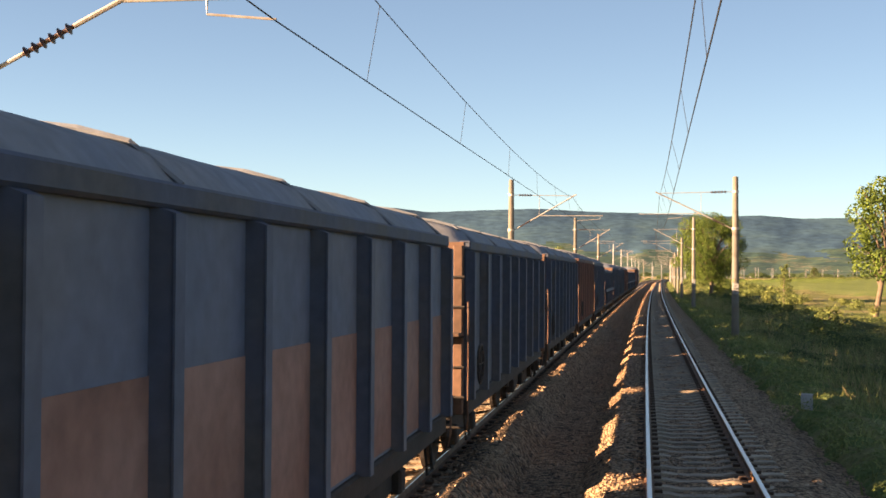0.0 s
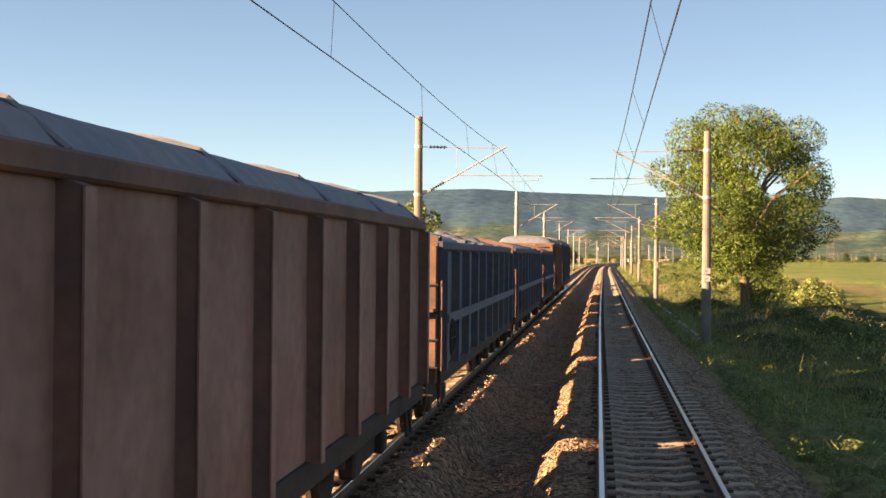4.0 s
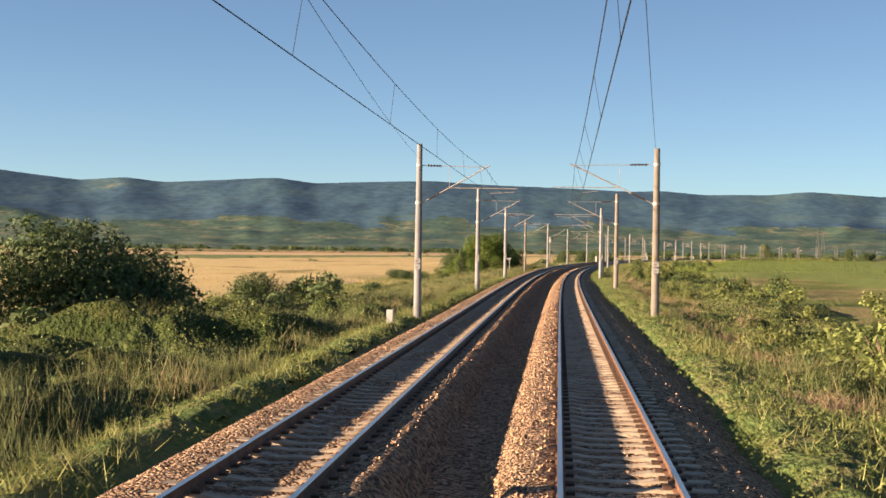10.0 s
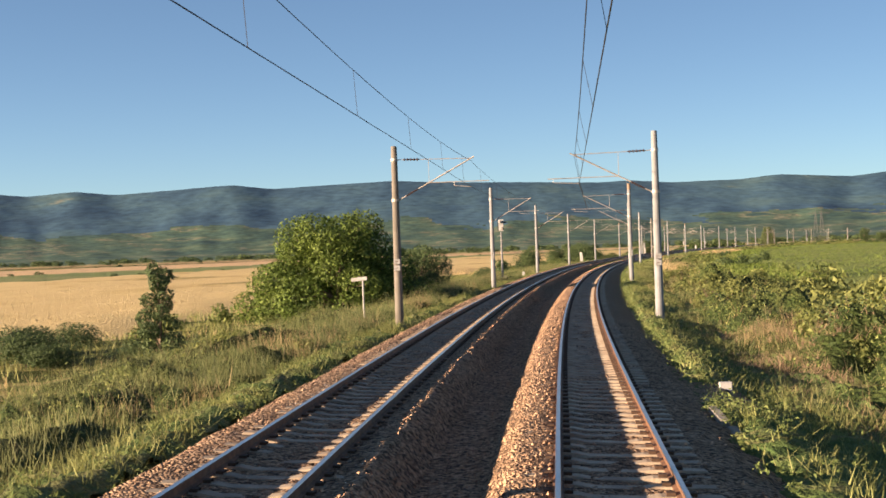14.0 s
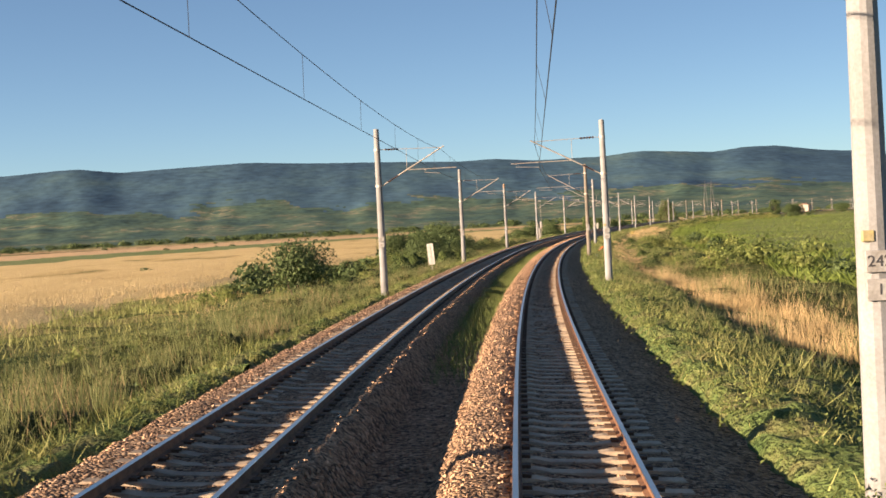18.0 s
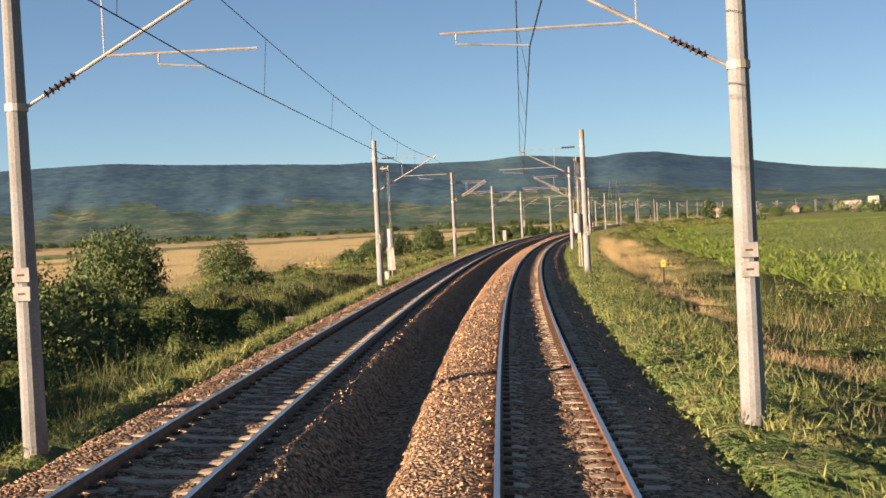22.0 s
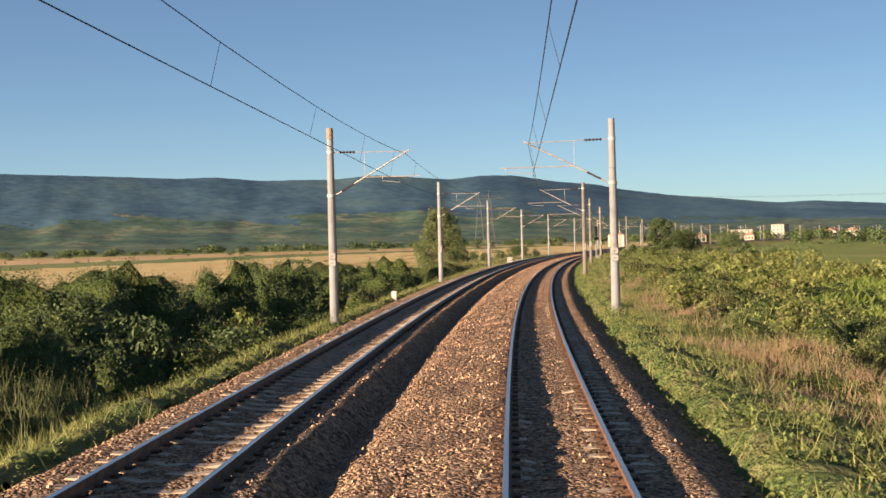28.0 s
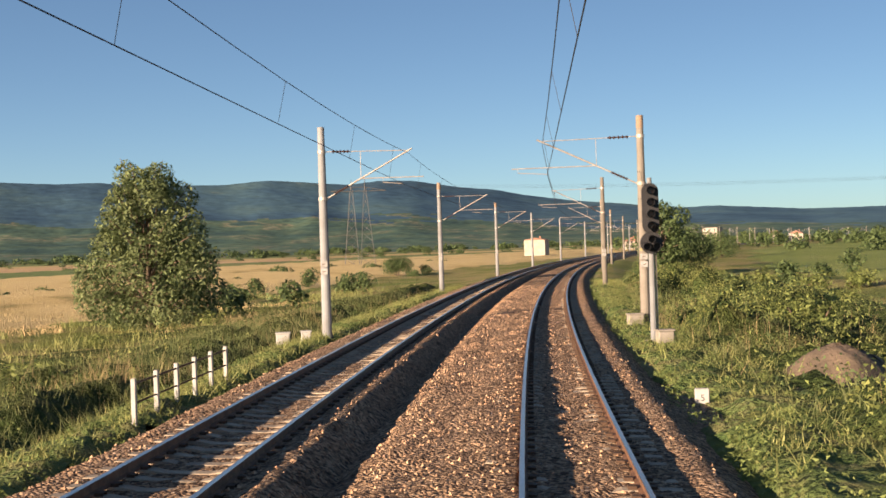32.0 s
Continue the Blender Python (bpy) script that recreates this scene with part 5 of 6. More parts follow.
r = np.random.default_rng(77)
n = 56000
s = r.uniform(588, 712, n)
d = -spacing(s) / 2 + 0.2 + r.normal(0, 0.5, n)
keep = patchy(s, d, 5.0, 0.4, -0.6) & (r.random(n) < np.clip(np.minimum((s - 588) / 30, (712 - s) / 14), 0, 1))
s, d = s[keep], d[keep]
blades("trough_grass", s, d, np.full(len(s), -0.64), r.uniform(0.2, 0.55, len(s)), r.uniform(0.015, 0.035, len(s)), M_HERB, "green grass growing in the trough between the tracks", 0.3, 5)
for k, (a, b, d0, d1, cnt) in enumerate([(546, 640, 6.9, 10.4, 45000), (640, 735, 5.9, 8.6, 42000), (735, 800, 6.4, 9.0, 16000), (790, 880, 6.4, 11.0, 45000), (480, 546, 7.4, 9.5, 9000)]):
    s, d = tufted(r.uniform(a, b, cnt), d0 + (d1 - d0) * r.random(cnt) ** 1.4, 50 + k, 90, 0.34)
    keep = patchy(s, d, 2.6, 2.0 + k, -0.05) & (r.random(cnt) < 0.9)
    s, d = s[keep], d[keep]
    blades("dry_grass", s, d, ground_z(s, d) - 0.05, r.uniform(0.35, 1.05, len(s)) * (0.95 + 0.45 * rough(s, d, 1.6, 0.7)) * (0.55 if 600 < a < 760 else 1), r.uniform(0.008, 0.019, len(s)), M_REED, "tall pale dry grass beside the ditch", 0.28, 40 + k)
# withered patches on the right-hand bank
for k, (a, b, d0, d1, cnt) in enumerate([(250, 345, 4.6, 7.5, 16000), (345, 480, 4.6, 9.0, 42000), (660, 735, 5.2, 8.0, 16000), (885, 1010, 4.2, 8.5, 60000)]):
    s, d = tufted(r.uniform(a, b, cnt), r.uniform(d0, d1, cnt), 70 + k, 160, 0.42)
    keep = patchy(s, d, 3.4, 1.0 + k, -0.12 if a > 800 else 0.05)
    s, d = s[keep], d[keep]
    blades("withered_grass", s, d, ground_z(s, d) + COVER[False](s, d) * 0.9, r.uniform(0.1, 0.42, len(s)), r.uniform(0.012, 0.026, len(s)), M_DRY, "soft withered pinkish-brown grass in patches on the bank", 0.6, 80 + k)
# leafy crop
n = 60000
s, d = r.uniform(540, 1040, n), 14.5 + 60 * r.random(n) ** 1.8
blades("crop_leaves", s, d, ground_z(s, d) + 0.45, r.uniform(0.3, 0.6, n), r.uniform(0.12, 0.26, n), M_CROPLEAF, "broad green leaves of the crop field", 0.9, 60)
# rank grass between the bank and the wheat
n = 90000
s = r.uniform(350, 1200, n)
d = -spacing(s) - 12 - 23 * r.random(n)
keep = rough(s, d, 6.0, 2.4) + 0.5 * rough(s, d, 1.5, 1.1) > -0.35
s, d = s[keep], d[keep]
h = r.uniform(0.3, 0.75, len(s)) * (1 + 0.5 * rough(s, d, 4.0, 0.6))
dull = rough(s, d, 9.0, 5.2) > 0.35
blades("margin_grass", s[~dull], d[~dull], ground_z(s, d)[~dull], h[~dull], r.uniform(0.04, 0.1, (~dull).sum()), M_GRASS, "rank green grass between the bank and the wheat", 0.4, 62)
blades("margin_grass", s[dull], d[dull], ground_z(s, d)[dull], h[dull], r.uniform(0.03, 0.07, dull.sum()), M_REED, "pale seeding grass between the bank and the wheat", 0.4, 63)
# wheat fringe
n = 30000
s, d = r.uniform(380, 1250, n), -41 - 60 * r.random(n) ** 1.5
blades("wheat_ears", s, d, ground_z(s, d) + 0.5, r.uniform(0.25, 0.45, n), r.uniform(0.05, 0.1, n), M_STRAW, "ripe wheat stalks along the field's edge", 0.15, 61)


# ---------- shrubs and trees ----------
def leaves(lobes, count, size, seed, droop=0.0):
    """Points and quads of leaf sprays scattered through round lobes (x, y, z, rx, ry, rz)."""
    r = np.random.default_rng(seed)
    lob = np.array(lobes)
    wgt = lob[:, 3] * lob[:, 5]
    pick = r.choice(len(lob), count, p=wgt / wgt.sum())
    u = r.normal(0, 1, (count, 3))
    u /= np.linalg.norm(u, axis=1)[:, None]
    rad = r.uniform(0.5, 1.06, count) ** 0.6
    c = lob[pick, :3] + u * lob[pick, 3:] * rad[:, None]
    nrm = u + r.normal(0, 0.75, (count, 3))
    nrm[:, 2] += 0.35
    nrm /= np.linalg.norm(nrm, axis=1)[:, None]
    t = np.cross(nrm, r.normal(0, 1, (count, 3)))
    t /= np.linalg.norm(t, axis=1)[:, None]
    b = np.cross(nrm, t)
    sz = size * r.uniform(0.55, 1.35, count)[:, None]
    p = np.stack([c - t * sz, c + b * sz * 0.62 - nrm * sz * 0.1, c + t * sz * 0.8 - b * sz * 0.55], 1)
    return p.reshape(-1, 3), np.arange(3 * count).reshape(-1, 3)


def shrub_kind(seed, wide, tall, count, size, material, lobes=7):
    """Meshes of one shrub: stems and foliage."""
    r = random.Random(seed)
    lb = []
    for k in range(lobes):
        a, q = r.uniform(0, 6.28), r.uniform(0.15, 0.62) * wide
        rr = r.uniform(0.32, 0.55) * wide
        lb.append((q * math.cos(a), q * math.sin(a), tall * r.uniform(0.25, 0.72), rr, rr, tall * r.uniform(0.24, 0.4)))
    lb.append((0, 0, tall * 0.62, wide * 0.4, wide * 0.4, tall * 0.38))
    v, f = leaves(lb, count, size, seed)
    v[:, 2] = np.maximum(v[:, 2], 0.02)
    fol = sheet("foliage", v, f, material, False)
    st = Build()
    for k in range(6):
        a = r.uniform(0, 6.28)
        st.tube([(0.05 * math.cos(a), 0.05 * math.sin(a), -0.1), (0.25 * wide * math.cos(a), 0.25 * wide * math.sin(a), tall * 0.4),
                 (0.5 * wide * math.cos(a), 0.5 * wide * math.sin(a), tall * 0.75)], [0.04, 0.03, 0.012], 5)
    return st.mesh("stems", M_BARK), fol


KINDS = {
    "olive": [shrub_kind(1, 1.2, 1.6, 1150, 0.09, M_LEAF), shrub_kind(2, 1.4, 1.3, 1150, 0.09, M_LEAF, 9)],
    "yellow": [shrub_kind(3, 1.3, 1.4, 1150, 0.09, M_LEAF_Y), shrub_kind(4, 1.0, 1.7, 1100, 0.085, M_LEAF_Y)],
    "dark": [shrub_kind(5, 1.4, 1.7, 1250, 0.095, M_LEAF_D), shrub_kind(6, 1.2, 1.5, 1150, 0.095, M_LEAF_D, 9)],
    "weed": [shrub_kind(7, 0.5, 0.8, 420, 0.055, M_LEAF_S, 5), shrub_kind(8, 0.6, 0.6, 420, 0.055, M_LEAF_Y, 5)],
    # Big bushes: dark green leaves, with the shade on them in the colour too.
    "big": [shrub_kind(21, 3.4, 4.2, 6800, 0.125, M_LEAF_D, 22), shrub_kind(22, 3.2, 4.0, 6800, 0.125, M_LEAF_D, 20)],
}
WORDS = {"big": "large rounded dark green bush at the field's edge", "olive": "olive-green leafy shrub on the railway bank", "yellow": "yellowish green shrub in low sunlight on the bank",
         "dark": "dense dark green bush on the bank", "weed": "low tufted weed in the trackside grass"}


POOL = {"olive": [], "yellow": [], "dark": [], "weed": []}
SINGLE = [0]


def shrub(kind, s, d, scale, seed, squash=1.0):
    """A bush of its own near the line; farther ones are gathered for the joined thicket."""
    r = random.Random(seed)
    stems, fol = KINDS[kind][seed % len(KINDS[kind])]
    m = at_line(s, d, float(ground_z(s, d)) - 0.05, r.uniform(0, 360)) @ Matrix.Diagonal((scale, scale, scale * squash, 1))
    off = d if d > 0 else -d - float(spacing(s))
    if kind != "big" and (off > 11.5 or SINGLE[0] >= 230):
        POOL[kind].append((m, fol))
        return
    SINGLE[0] += 1
    root = thing("shrub", m, WORDS[kind], "bush", "trackside shrubs")
    part("stem", stems, None, root)
    part("foliage", fol, None, root)


def thickets():
    for kind, items in POOL.items():
        vs, fs, n = [], [], 0
        for m, fol in items:
            v = np.empty(len(fol.vertices) * 3, np.float32)
            fol.vertices.foreach_get("co", v)
            a = np.array(m)
            v = v.reshape(-1, 3, 3)
            v = v[: int(len(v) * 0.28)]
            mid_l = v.mean(1, keepdims=True)
            v = (mid_l + (v - mid_l) * 1.7).reshape(-1, 3) @ a[:3, :3].T + a[:3, 3]
            vs.append(v)
            fs.append(np.arange(len(v)).reshape(-1, 3) + n)
            n += len(v)
        if vs:
            mt = items[0][1].materials[0]
            ob = new("thicket", sheet("thicket", np.concatenate(vs), np.concatenate(fs), mt, False))
            tagged(ob, WORDS[kind].replace("shrub", "thicket").replace("bush", "thicket"), "thicket", kind="stuff")


THICKETS = [  # kind, chainages, offsets from the nearer track, how many, size
    ("olive", 20, 210, 9, 26, 20, 1.0), ("yellow", 60, 210, 12, 30, 14, 0.9), ("olive", 208, 250, 8, 20, 16, 1.2), ("olive", 250, 345, 6.8, 26, 70, 1.25), ("yellow", 255, 350, 6.5, 24, 70, 1.15),
    ("olive", 345, 470, 11, 26, 26, 1.05), ("dark", 380, 450, 12, 24, 10, 1.0), ("yellow", 350, 480, 7.5, 16, 16, 0.75), ("yellow", 455, 545, 7, 14, 40, 1.2), ("olive", 480, 560, 12, 22, 14, 1.1),
    ("dark", 600, 655, 13, 24, 10, 1.0), ("olive", 640, 725, 9, 20, 26, 1.05), ("yellow", 650, 730, 8, 18, 16, 0.85), ("dark", 690, 740, 14, 22, 8, 0.9), ("olive", 850, 960, 8, 20, 14, 0.85),
    ("yellow", 880, 1000, 6.8, 16, 26, 0.9), ("olive", 985, 1075, 6.5, 18, 26, 1.15), ("yellow", 985, 1090, 6, 20, 28, 1.0), ("yellow", 1000, 1110, 13, 30, 60, 1.1), ("olive", 1090, 1180, 7, 26, 26, 1.1), ("dark", 1110, 1200, 12, 40, 14, 1.2)]
THICKETS_LEFT = [
    ("olive", 215, 345, 9, 24, 26, 1.2), ("dark", 235, 300, 14, 26, 16, 1.4), ("dark", 350, 400, 13, 24, 16, 1.35), ("olive", 300, 410, 8, 24, 20, 1.0), ("dark", 395, 420, 14, 20, 4, 1.0),
    ("olive", 495, 570, 16, 25, 10, 1.0), ("yellow", 481, 494, 8.5, 14, 12, 0.85), ("olive", 640, 705, 11, 24, 16, 1.0), ("dark", 668, 720, 15, 25, 12, 1.4), ("olive", 700, 800, 10, 24, 24, 1.1), ("dark", 720, 800, 13, 26, 20, 1.4),
    ("olive", 800, 880, 12, 28, 16, 1.0), ("dark", 850, 945, 14, 28, 18, 1.3), ("dark", 935, 1010, 8, 22, 34, 1.35), ("olive", 930, 1040, 7.5, 22, 34, 1.2), ("olive", 1040, 1140, 10, 24, 14, 0.95),
    ("dark", 1150, 1300, 14, 40, 16, 1.3), ("weed", 205, 500, 5.5, 9, 30, 1.5), ("olive", 205, 560, 9.5, 13, 46, 0.75), ("olive", 560, 930, 9, 13, 40, 0.7), ("weed", 500, 900, 6, 10, 30, 1.4), ("weed", 900, 1110, 5.5, 12, 26, 1.3)]
count = 0
for left, listing in ((False, THICKETS), (True, THICKETS_LEFT)):
    for kind, a, b, o0, o1, n, size in listing:
        rr = random.Random(count * 7 + n)
        for k in range(n):
            s = rr.uniform(a, b)
            o = rr.uniform(o0, o1)
            d = -float(spacing(s)) - o if left else o
            shrub(kind, s, d, size * rr.uniform(0.65, 1.35), count * 31 + k, rr.uniform(0.75, 1.15))
        count += 1
# Bushes from 194 to 241 stand unseen behind the train, added to cast shade.
for s, d, size, squash in [(194, -31, 1.7, 1.0), (200, -29, 1.7, 1.0), (206, -32, 1.85, 1.05), (212, -30, 2.0, 1.15), (218, -31, 2.0, 1.1), (224, -29.5, 1.9, 1.1), (234, -32, 1.3, 0.9), (241, -31, 1.2, 0.9), (366, -30, 1.45, 1.1), (373, -26.5, 1.2, 1.05), (360, -33.5, 1.3, 1.0), (369, -29, 1.35, 1.15), (379, -29, 1.1, 0.9), (520, -21, 1.1, 1.1), (533, -20, 1.0, 1.15), (600, -17.9, 0.6, 0.9), (650, -18.4, 1.0, 1.15), (711, -17.5, 0.9, 1.0), (718, -18.5, 1.05, 1.15), (726, -17, 0.9, 1.0),
                          (733, -17.5, 0.9, 0.9), (741, -16.5, 0.85, 0.9), (748, -18.5, 1.0, 1.0), (738, -21.5, 1.05, 1.1), (755, -30, 1.1, 1.1), (763, -28, 1.1, 1.15), (774, -25, 1.05, 1.3), (780, -28, 1.15, 1.25), (838, -37.5, 1.2, 0.95), (844, -39, 0.9, 0.9), (871, -23.5, 1.0, 1.15), (865, -25.5, 0.8, 1.0),
                          (895, -22.5, 1.0, 1.05), (903, -24, 1.1, 1.0), (922, -38, 1.0, 0.8), (948, -24, 1.0, 0.75), (968, -22, 1.1, 0.75), (990, -24, 1.1, 0.7), (1240, 13, 1.3, 1.2), (1247, 15, 1.3, 1.2),
                          (484, -25, 0.5, 0.8), (487, -27.5, 0.6, 0.8), (491, -29.5, 0.65, 0.7), (498, -30, 0.55, 0.8), (486, -21, 0.45, 0.7), (545, -24, 1.3, 1.0), (538, -27, 1.2, 1.0), (552, -26, 1.1, 1.0), (262, -30, 1.2, 0.9), (280, -33, 1.1, 0.8), (398, -26, 0.9, 0.75), (1285, -40, 1.2, 0.8), (1330, 22, 1.4, 1.0)]:
    shrub("big", s, d, size, int(s * 3 + d), squash)
thickets()


def tree(name, s, d, height, lobes, leaf_count, leaf, material, trunk, label, lean=0.0):
    """A tapered trunk with limbs reaching into the lobes, and a crown of many small sprays."""
    root = thing(name, at_line(s, d, float(ground_z(s, d)) - 0.1), label, "tree")
    b = Build()
    top = Vector((lean * height, 0, height * 0.72))
    b.tube([(0, 0, -0.2), (0.02 * height * lean, 0, 0.3), tuple(top * 0.4), tuple(top * 0.75), tuple(top)], [trunk * 1.35, trunk, trunk * 0.8, trunk * 0.5, trunk * 0.15], 10)
    part("trunk", b, M_BARK, root, smooth=True)
    rr = random.Random(int(s))
    for k, lb in enumerate(lobes):
        c = Vector(lb[:3])
        z = max(0.16 * height, min(c.z * 0.55, height * 0.6))
        st = top * (z / top.z)
        mid_v = st + (c - st) * 0.5 + Vector((0, 0, 0.06 * height))
        part("limb", Build().tube([st, mid_v, c, c + (c - mid_v) * 0.6], [trunk * 0.42, trunk * 0.28, trunk * 0.14, 0.02], 6), M_BARK, root)
    v, f = leaves(lobes, leaf_count, leaf, int(s) + 5)
    part("crown", sheet("crown", v, f, material, False), None, root)


def lobe_ball(seed, n, radius, z0, z1, low=0.25, high=0.42, taper=0.0):
    r = random.Random(seed)
    out = []
    for k in range(n):
        t = (k + 0.5) / n
        z = z0 + (z1 - z0) * t
        w = radius * math.sqrt(max(0.08, 1 - (2 * t - 1) ** 2 * (1 - taper))) * (1 - taper * t * 0.85)
        a, q = k * 2.4 + r.uniform(-0.4, 0.4), r.uniform(0.35, 0.72) * w
        rr = r.uniform(low, high) * radius * (1 - 0.5 * taper * t)
        out.append((q * math.cos(a), q * math.sin(a), z, rr, rr, rr * r.uniform(0.7, 1.0)))
    return out


tree("walnut_tree", 198, 8.7, 13.7, lobe_ball(3, 54, 7.4, 3.9, 13.2, 0.16, 0.25) + [(-5.4, 2.5, 6.2, 1.2, 1.4, 0.9), (-5.2, 0.5, 9.8, 1.4, 1.5, 1.2), (1.5, 5.6, 2.8, 1.7, 1.7, 1.5), (-0.6, 6.6, 3.8, 1.6, 1.6, 1.4), (2.4, 7.4, 1.8, 1.7, 1.7, 1.5), (-1.8, 5.2, 5.0, 1.5, 1.5, 1.3)], 84000, 0.098, M_LEAF_W, 0.32, "large broad-crowned green tree glowing in low sun beside the line")
tree("tree", 130, 22.4, 14.5, lobe_ball(9, 14, 4.6, 4.5, 13.6, 0.26, 0.4), 4200, 0.24, M_LEAF_W, 0.3, "bent tree with sparse yellowish crown above the bank", 0.12)
tree("tree", 231, -18.6, 10.6, lobe_ball(5, 16, 3.4, 1.6, 9.8, 0.3, 0.45), 5200, 0.2, M_LEAF, 0.2, "round-crowned green tree standing beyond the goods train")
tree("conifer", 163.4, 16.6, 6.0, lobe_ball(12, 14, 1.9, 0.7, 5.6, 0.3, 0.42, 0.8), 2400, 0.12, M_LEAF, 0.1, "small cone-shaped olive tree in the meadow")
tree("cypress", 478, -17.3, 4.8, lobe_ball(13, 18, 1.15, 0.3, 4.7, 0.36, 0.5, 0.55) + [(0.9, 0.2, 0.6, 0.7, 0.7, 0.5)], 9000, 0.075, M_LEAF_D, 0.08, "slim dark cypress-like tree at the wheat's edge")
tree("broad_tree", 514, -17.6, 7.6, lobe_ball(15, 30, 7.6, 0.5, 7.0, 0.2, 0.3, 0.45) + [(-6.2, 0, 1.4, 1.7, 1.7, 1.3), (-4.2, -1.8, 3.0, 1.9, 1.9, 1.5), (-2.5, 0, 5.2, 1.9, 1.9, 1.3), (5.6, 0.6, 1.8, 1.9, 1.9, 1.4), (3.8, 0, 4.0, 2.0, 2.0, 1.4), (1.0, 0, 6.6, 1.9, 1.9, 1.3)], 46000, 0.13, M_LEAF_W, 0.2, "wide rounded dark green tree at the wheat's edge")
tree("broad_tree", 553, -18.0, 5.0, lobe_ball(16, 20, 5.0, 0.5, 4.7, 0.24, 0.34, 0.2), 14000, 0.12, M_LEAF_D, 0.22, "rounded dark green tree beside the larger one")
tree("poplar_tree", 1143, -29.4, 12.0, lobe_ball(18, 52, 7.8, 0.9, 11.5, 0.17, 0.26, 0.74), 26000, 0.165, M_LEAF_S, 0.28, "conical silvery-green tree rising from the bank")
tree("broad_tree", 1208, 10.5, 9.0, lobe_ball(20, 16, 4.2, 1.4, 8.2, 0.28, 0.4), 5200, 0.24, M_LEAF_D, 0.25, "dark bushy tree beyond the signal")


def far_woods():
    """Hedges and copses far out in the plain: small clumps joined as one."""
    r = np.random.default_rng(9)
    vs, fs, n = [], [], 0
    spots = []
    for s0, s1, d0, d1, cnt, size in [(300, 2000, -178, -184, 26, 0.9), (300, 2000, -303, -310, 26, 1.2), (500, 2100, -560, -600, 40, 1.8), (1300, 1900, 40, 200, 50, 3.0), (1200, 1500, -90, -60, 12, 1.6),
                                      (400, 1200, -120, -60, 7, 1.0)]:
        s, d = r.uniform(s0, s1, cnt), r.uniform(min(d0, d1), max(d0, d1), cnt)
        p = on_line(s, d, ground_z(s, d))
        spots += [(q, size * r.uniform(0.5, 1.5)) for q in p]
    for x0, x1, y0, y1, cnt, size in [(-1500, 800, 1805, 1838, 60, 2.0), (-1500, 1500, 2012, 2038, 80, 3.0), (-1500, 1700, 2300, 2700, 420, 6.0)]:
        for _ in range(cnt):
            x = r.uniform(x0, x1)
            spots.append((np.array((x, r.uniform(y0, y1) + x * 0.05, -2.0)), size * r.uniform(0.5, 1.5)))
    for q, size in spots:
        k = 220
        lob = [(0, 0, size * 0.5, size * 1.1, size * 1.1, size * 0.6), (size, size * 0.3, size * 0.35, size * 0.8, size * 0.8, size * 0.45)]
        v, f = leaves(lob, k, size * 0.2, int(r.integers(1, 1 << 30)))
        v = v + q
        fs.append(f + n)
        vs.append(v)
        n += len(v)
    ob = new("far_woods", sheet("far_woods", np.concatenate(vs), np.concatenate(fs), M_LEAF_D, False))
    tagged(ob, "dark hedges and copses dotted over the plain", "woods", kind="stuff")


far_woods()


# ---------- loose ballast stones ----------
def stones(n):
    r = np.random.default_rng(21)
    s = r.uniform(2, 1150, n)
    D = spacing(s)
    zone = r.random(n)
    pts = [np.array(bed_profile(q)) for q in np.arange(0, 1160, 10.0)]
    crest = np.where(s > 835, r.uniform(-3.1, -0.85, n), r.uniform(-2.3, -0.85, n))
    d = np.where(zone < 0.5, crest, np.where(zone < 0.6, r.uniform(0.75, 2.4, n), np.where((zone < 0.7) & ((s > 860) | (zone < 0.63)), r.uniform(-0.62, 0.62, n),
        np.where(zone < 0.85, -D + r.uniform(0.8, 2.0, n), -D - r.uniform(0.85, 2.6, n)))))
    z = np.array([np.interp(b, pts[int(a / 10)][:, 0], pts[int(a / 10)][:, 1]) for a, b in zip(s, d)])
    c = on_line(s, d, z + 0.012)
    size = r.uniform(0.016, 0.04, n)
    o = np.array([(1, 0, 0), (0, 1, 0), (-1, 0, 0), (0, -1, 0), (0, 0, 0.9)]) - (0, 0, 0.25)
    v = o[None] * (size[:, None] * r.uniform(0.7, 1.4, (n, 5)))[..., None] + r.normal(0, 0.2, (n, 5, 3)) * size[:, None, None]
    v = (v + c[:, None]).reshape(-1, 3)
    f = np.array([(0, 1, 4), (1, 2, 4), (2, 3, 4), (3, 0, 4)])
    f = (f[None] + (np.arange(n) * 5)[:, None, None]).reshape(-1, 3)
    ob = new("ballast_stones", sheet("ballast_stones", v, f, M_STONE, False))
    tagged(ob, "loose reddish crushed stones lying on the ballast", "stones", kind="stuff")


stones(120000)

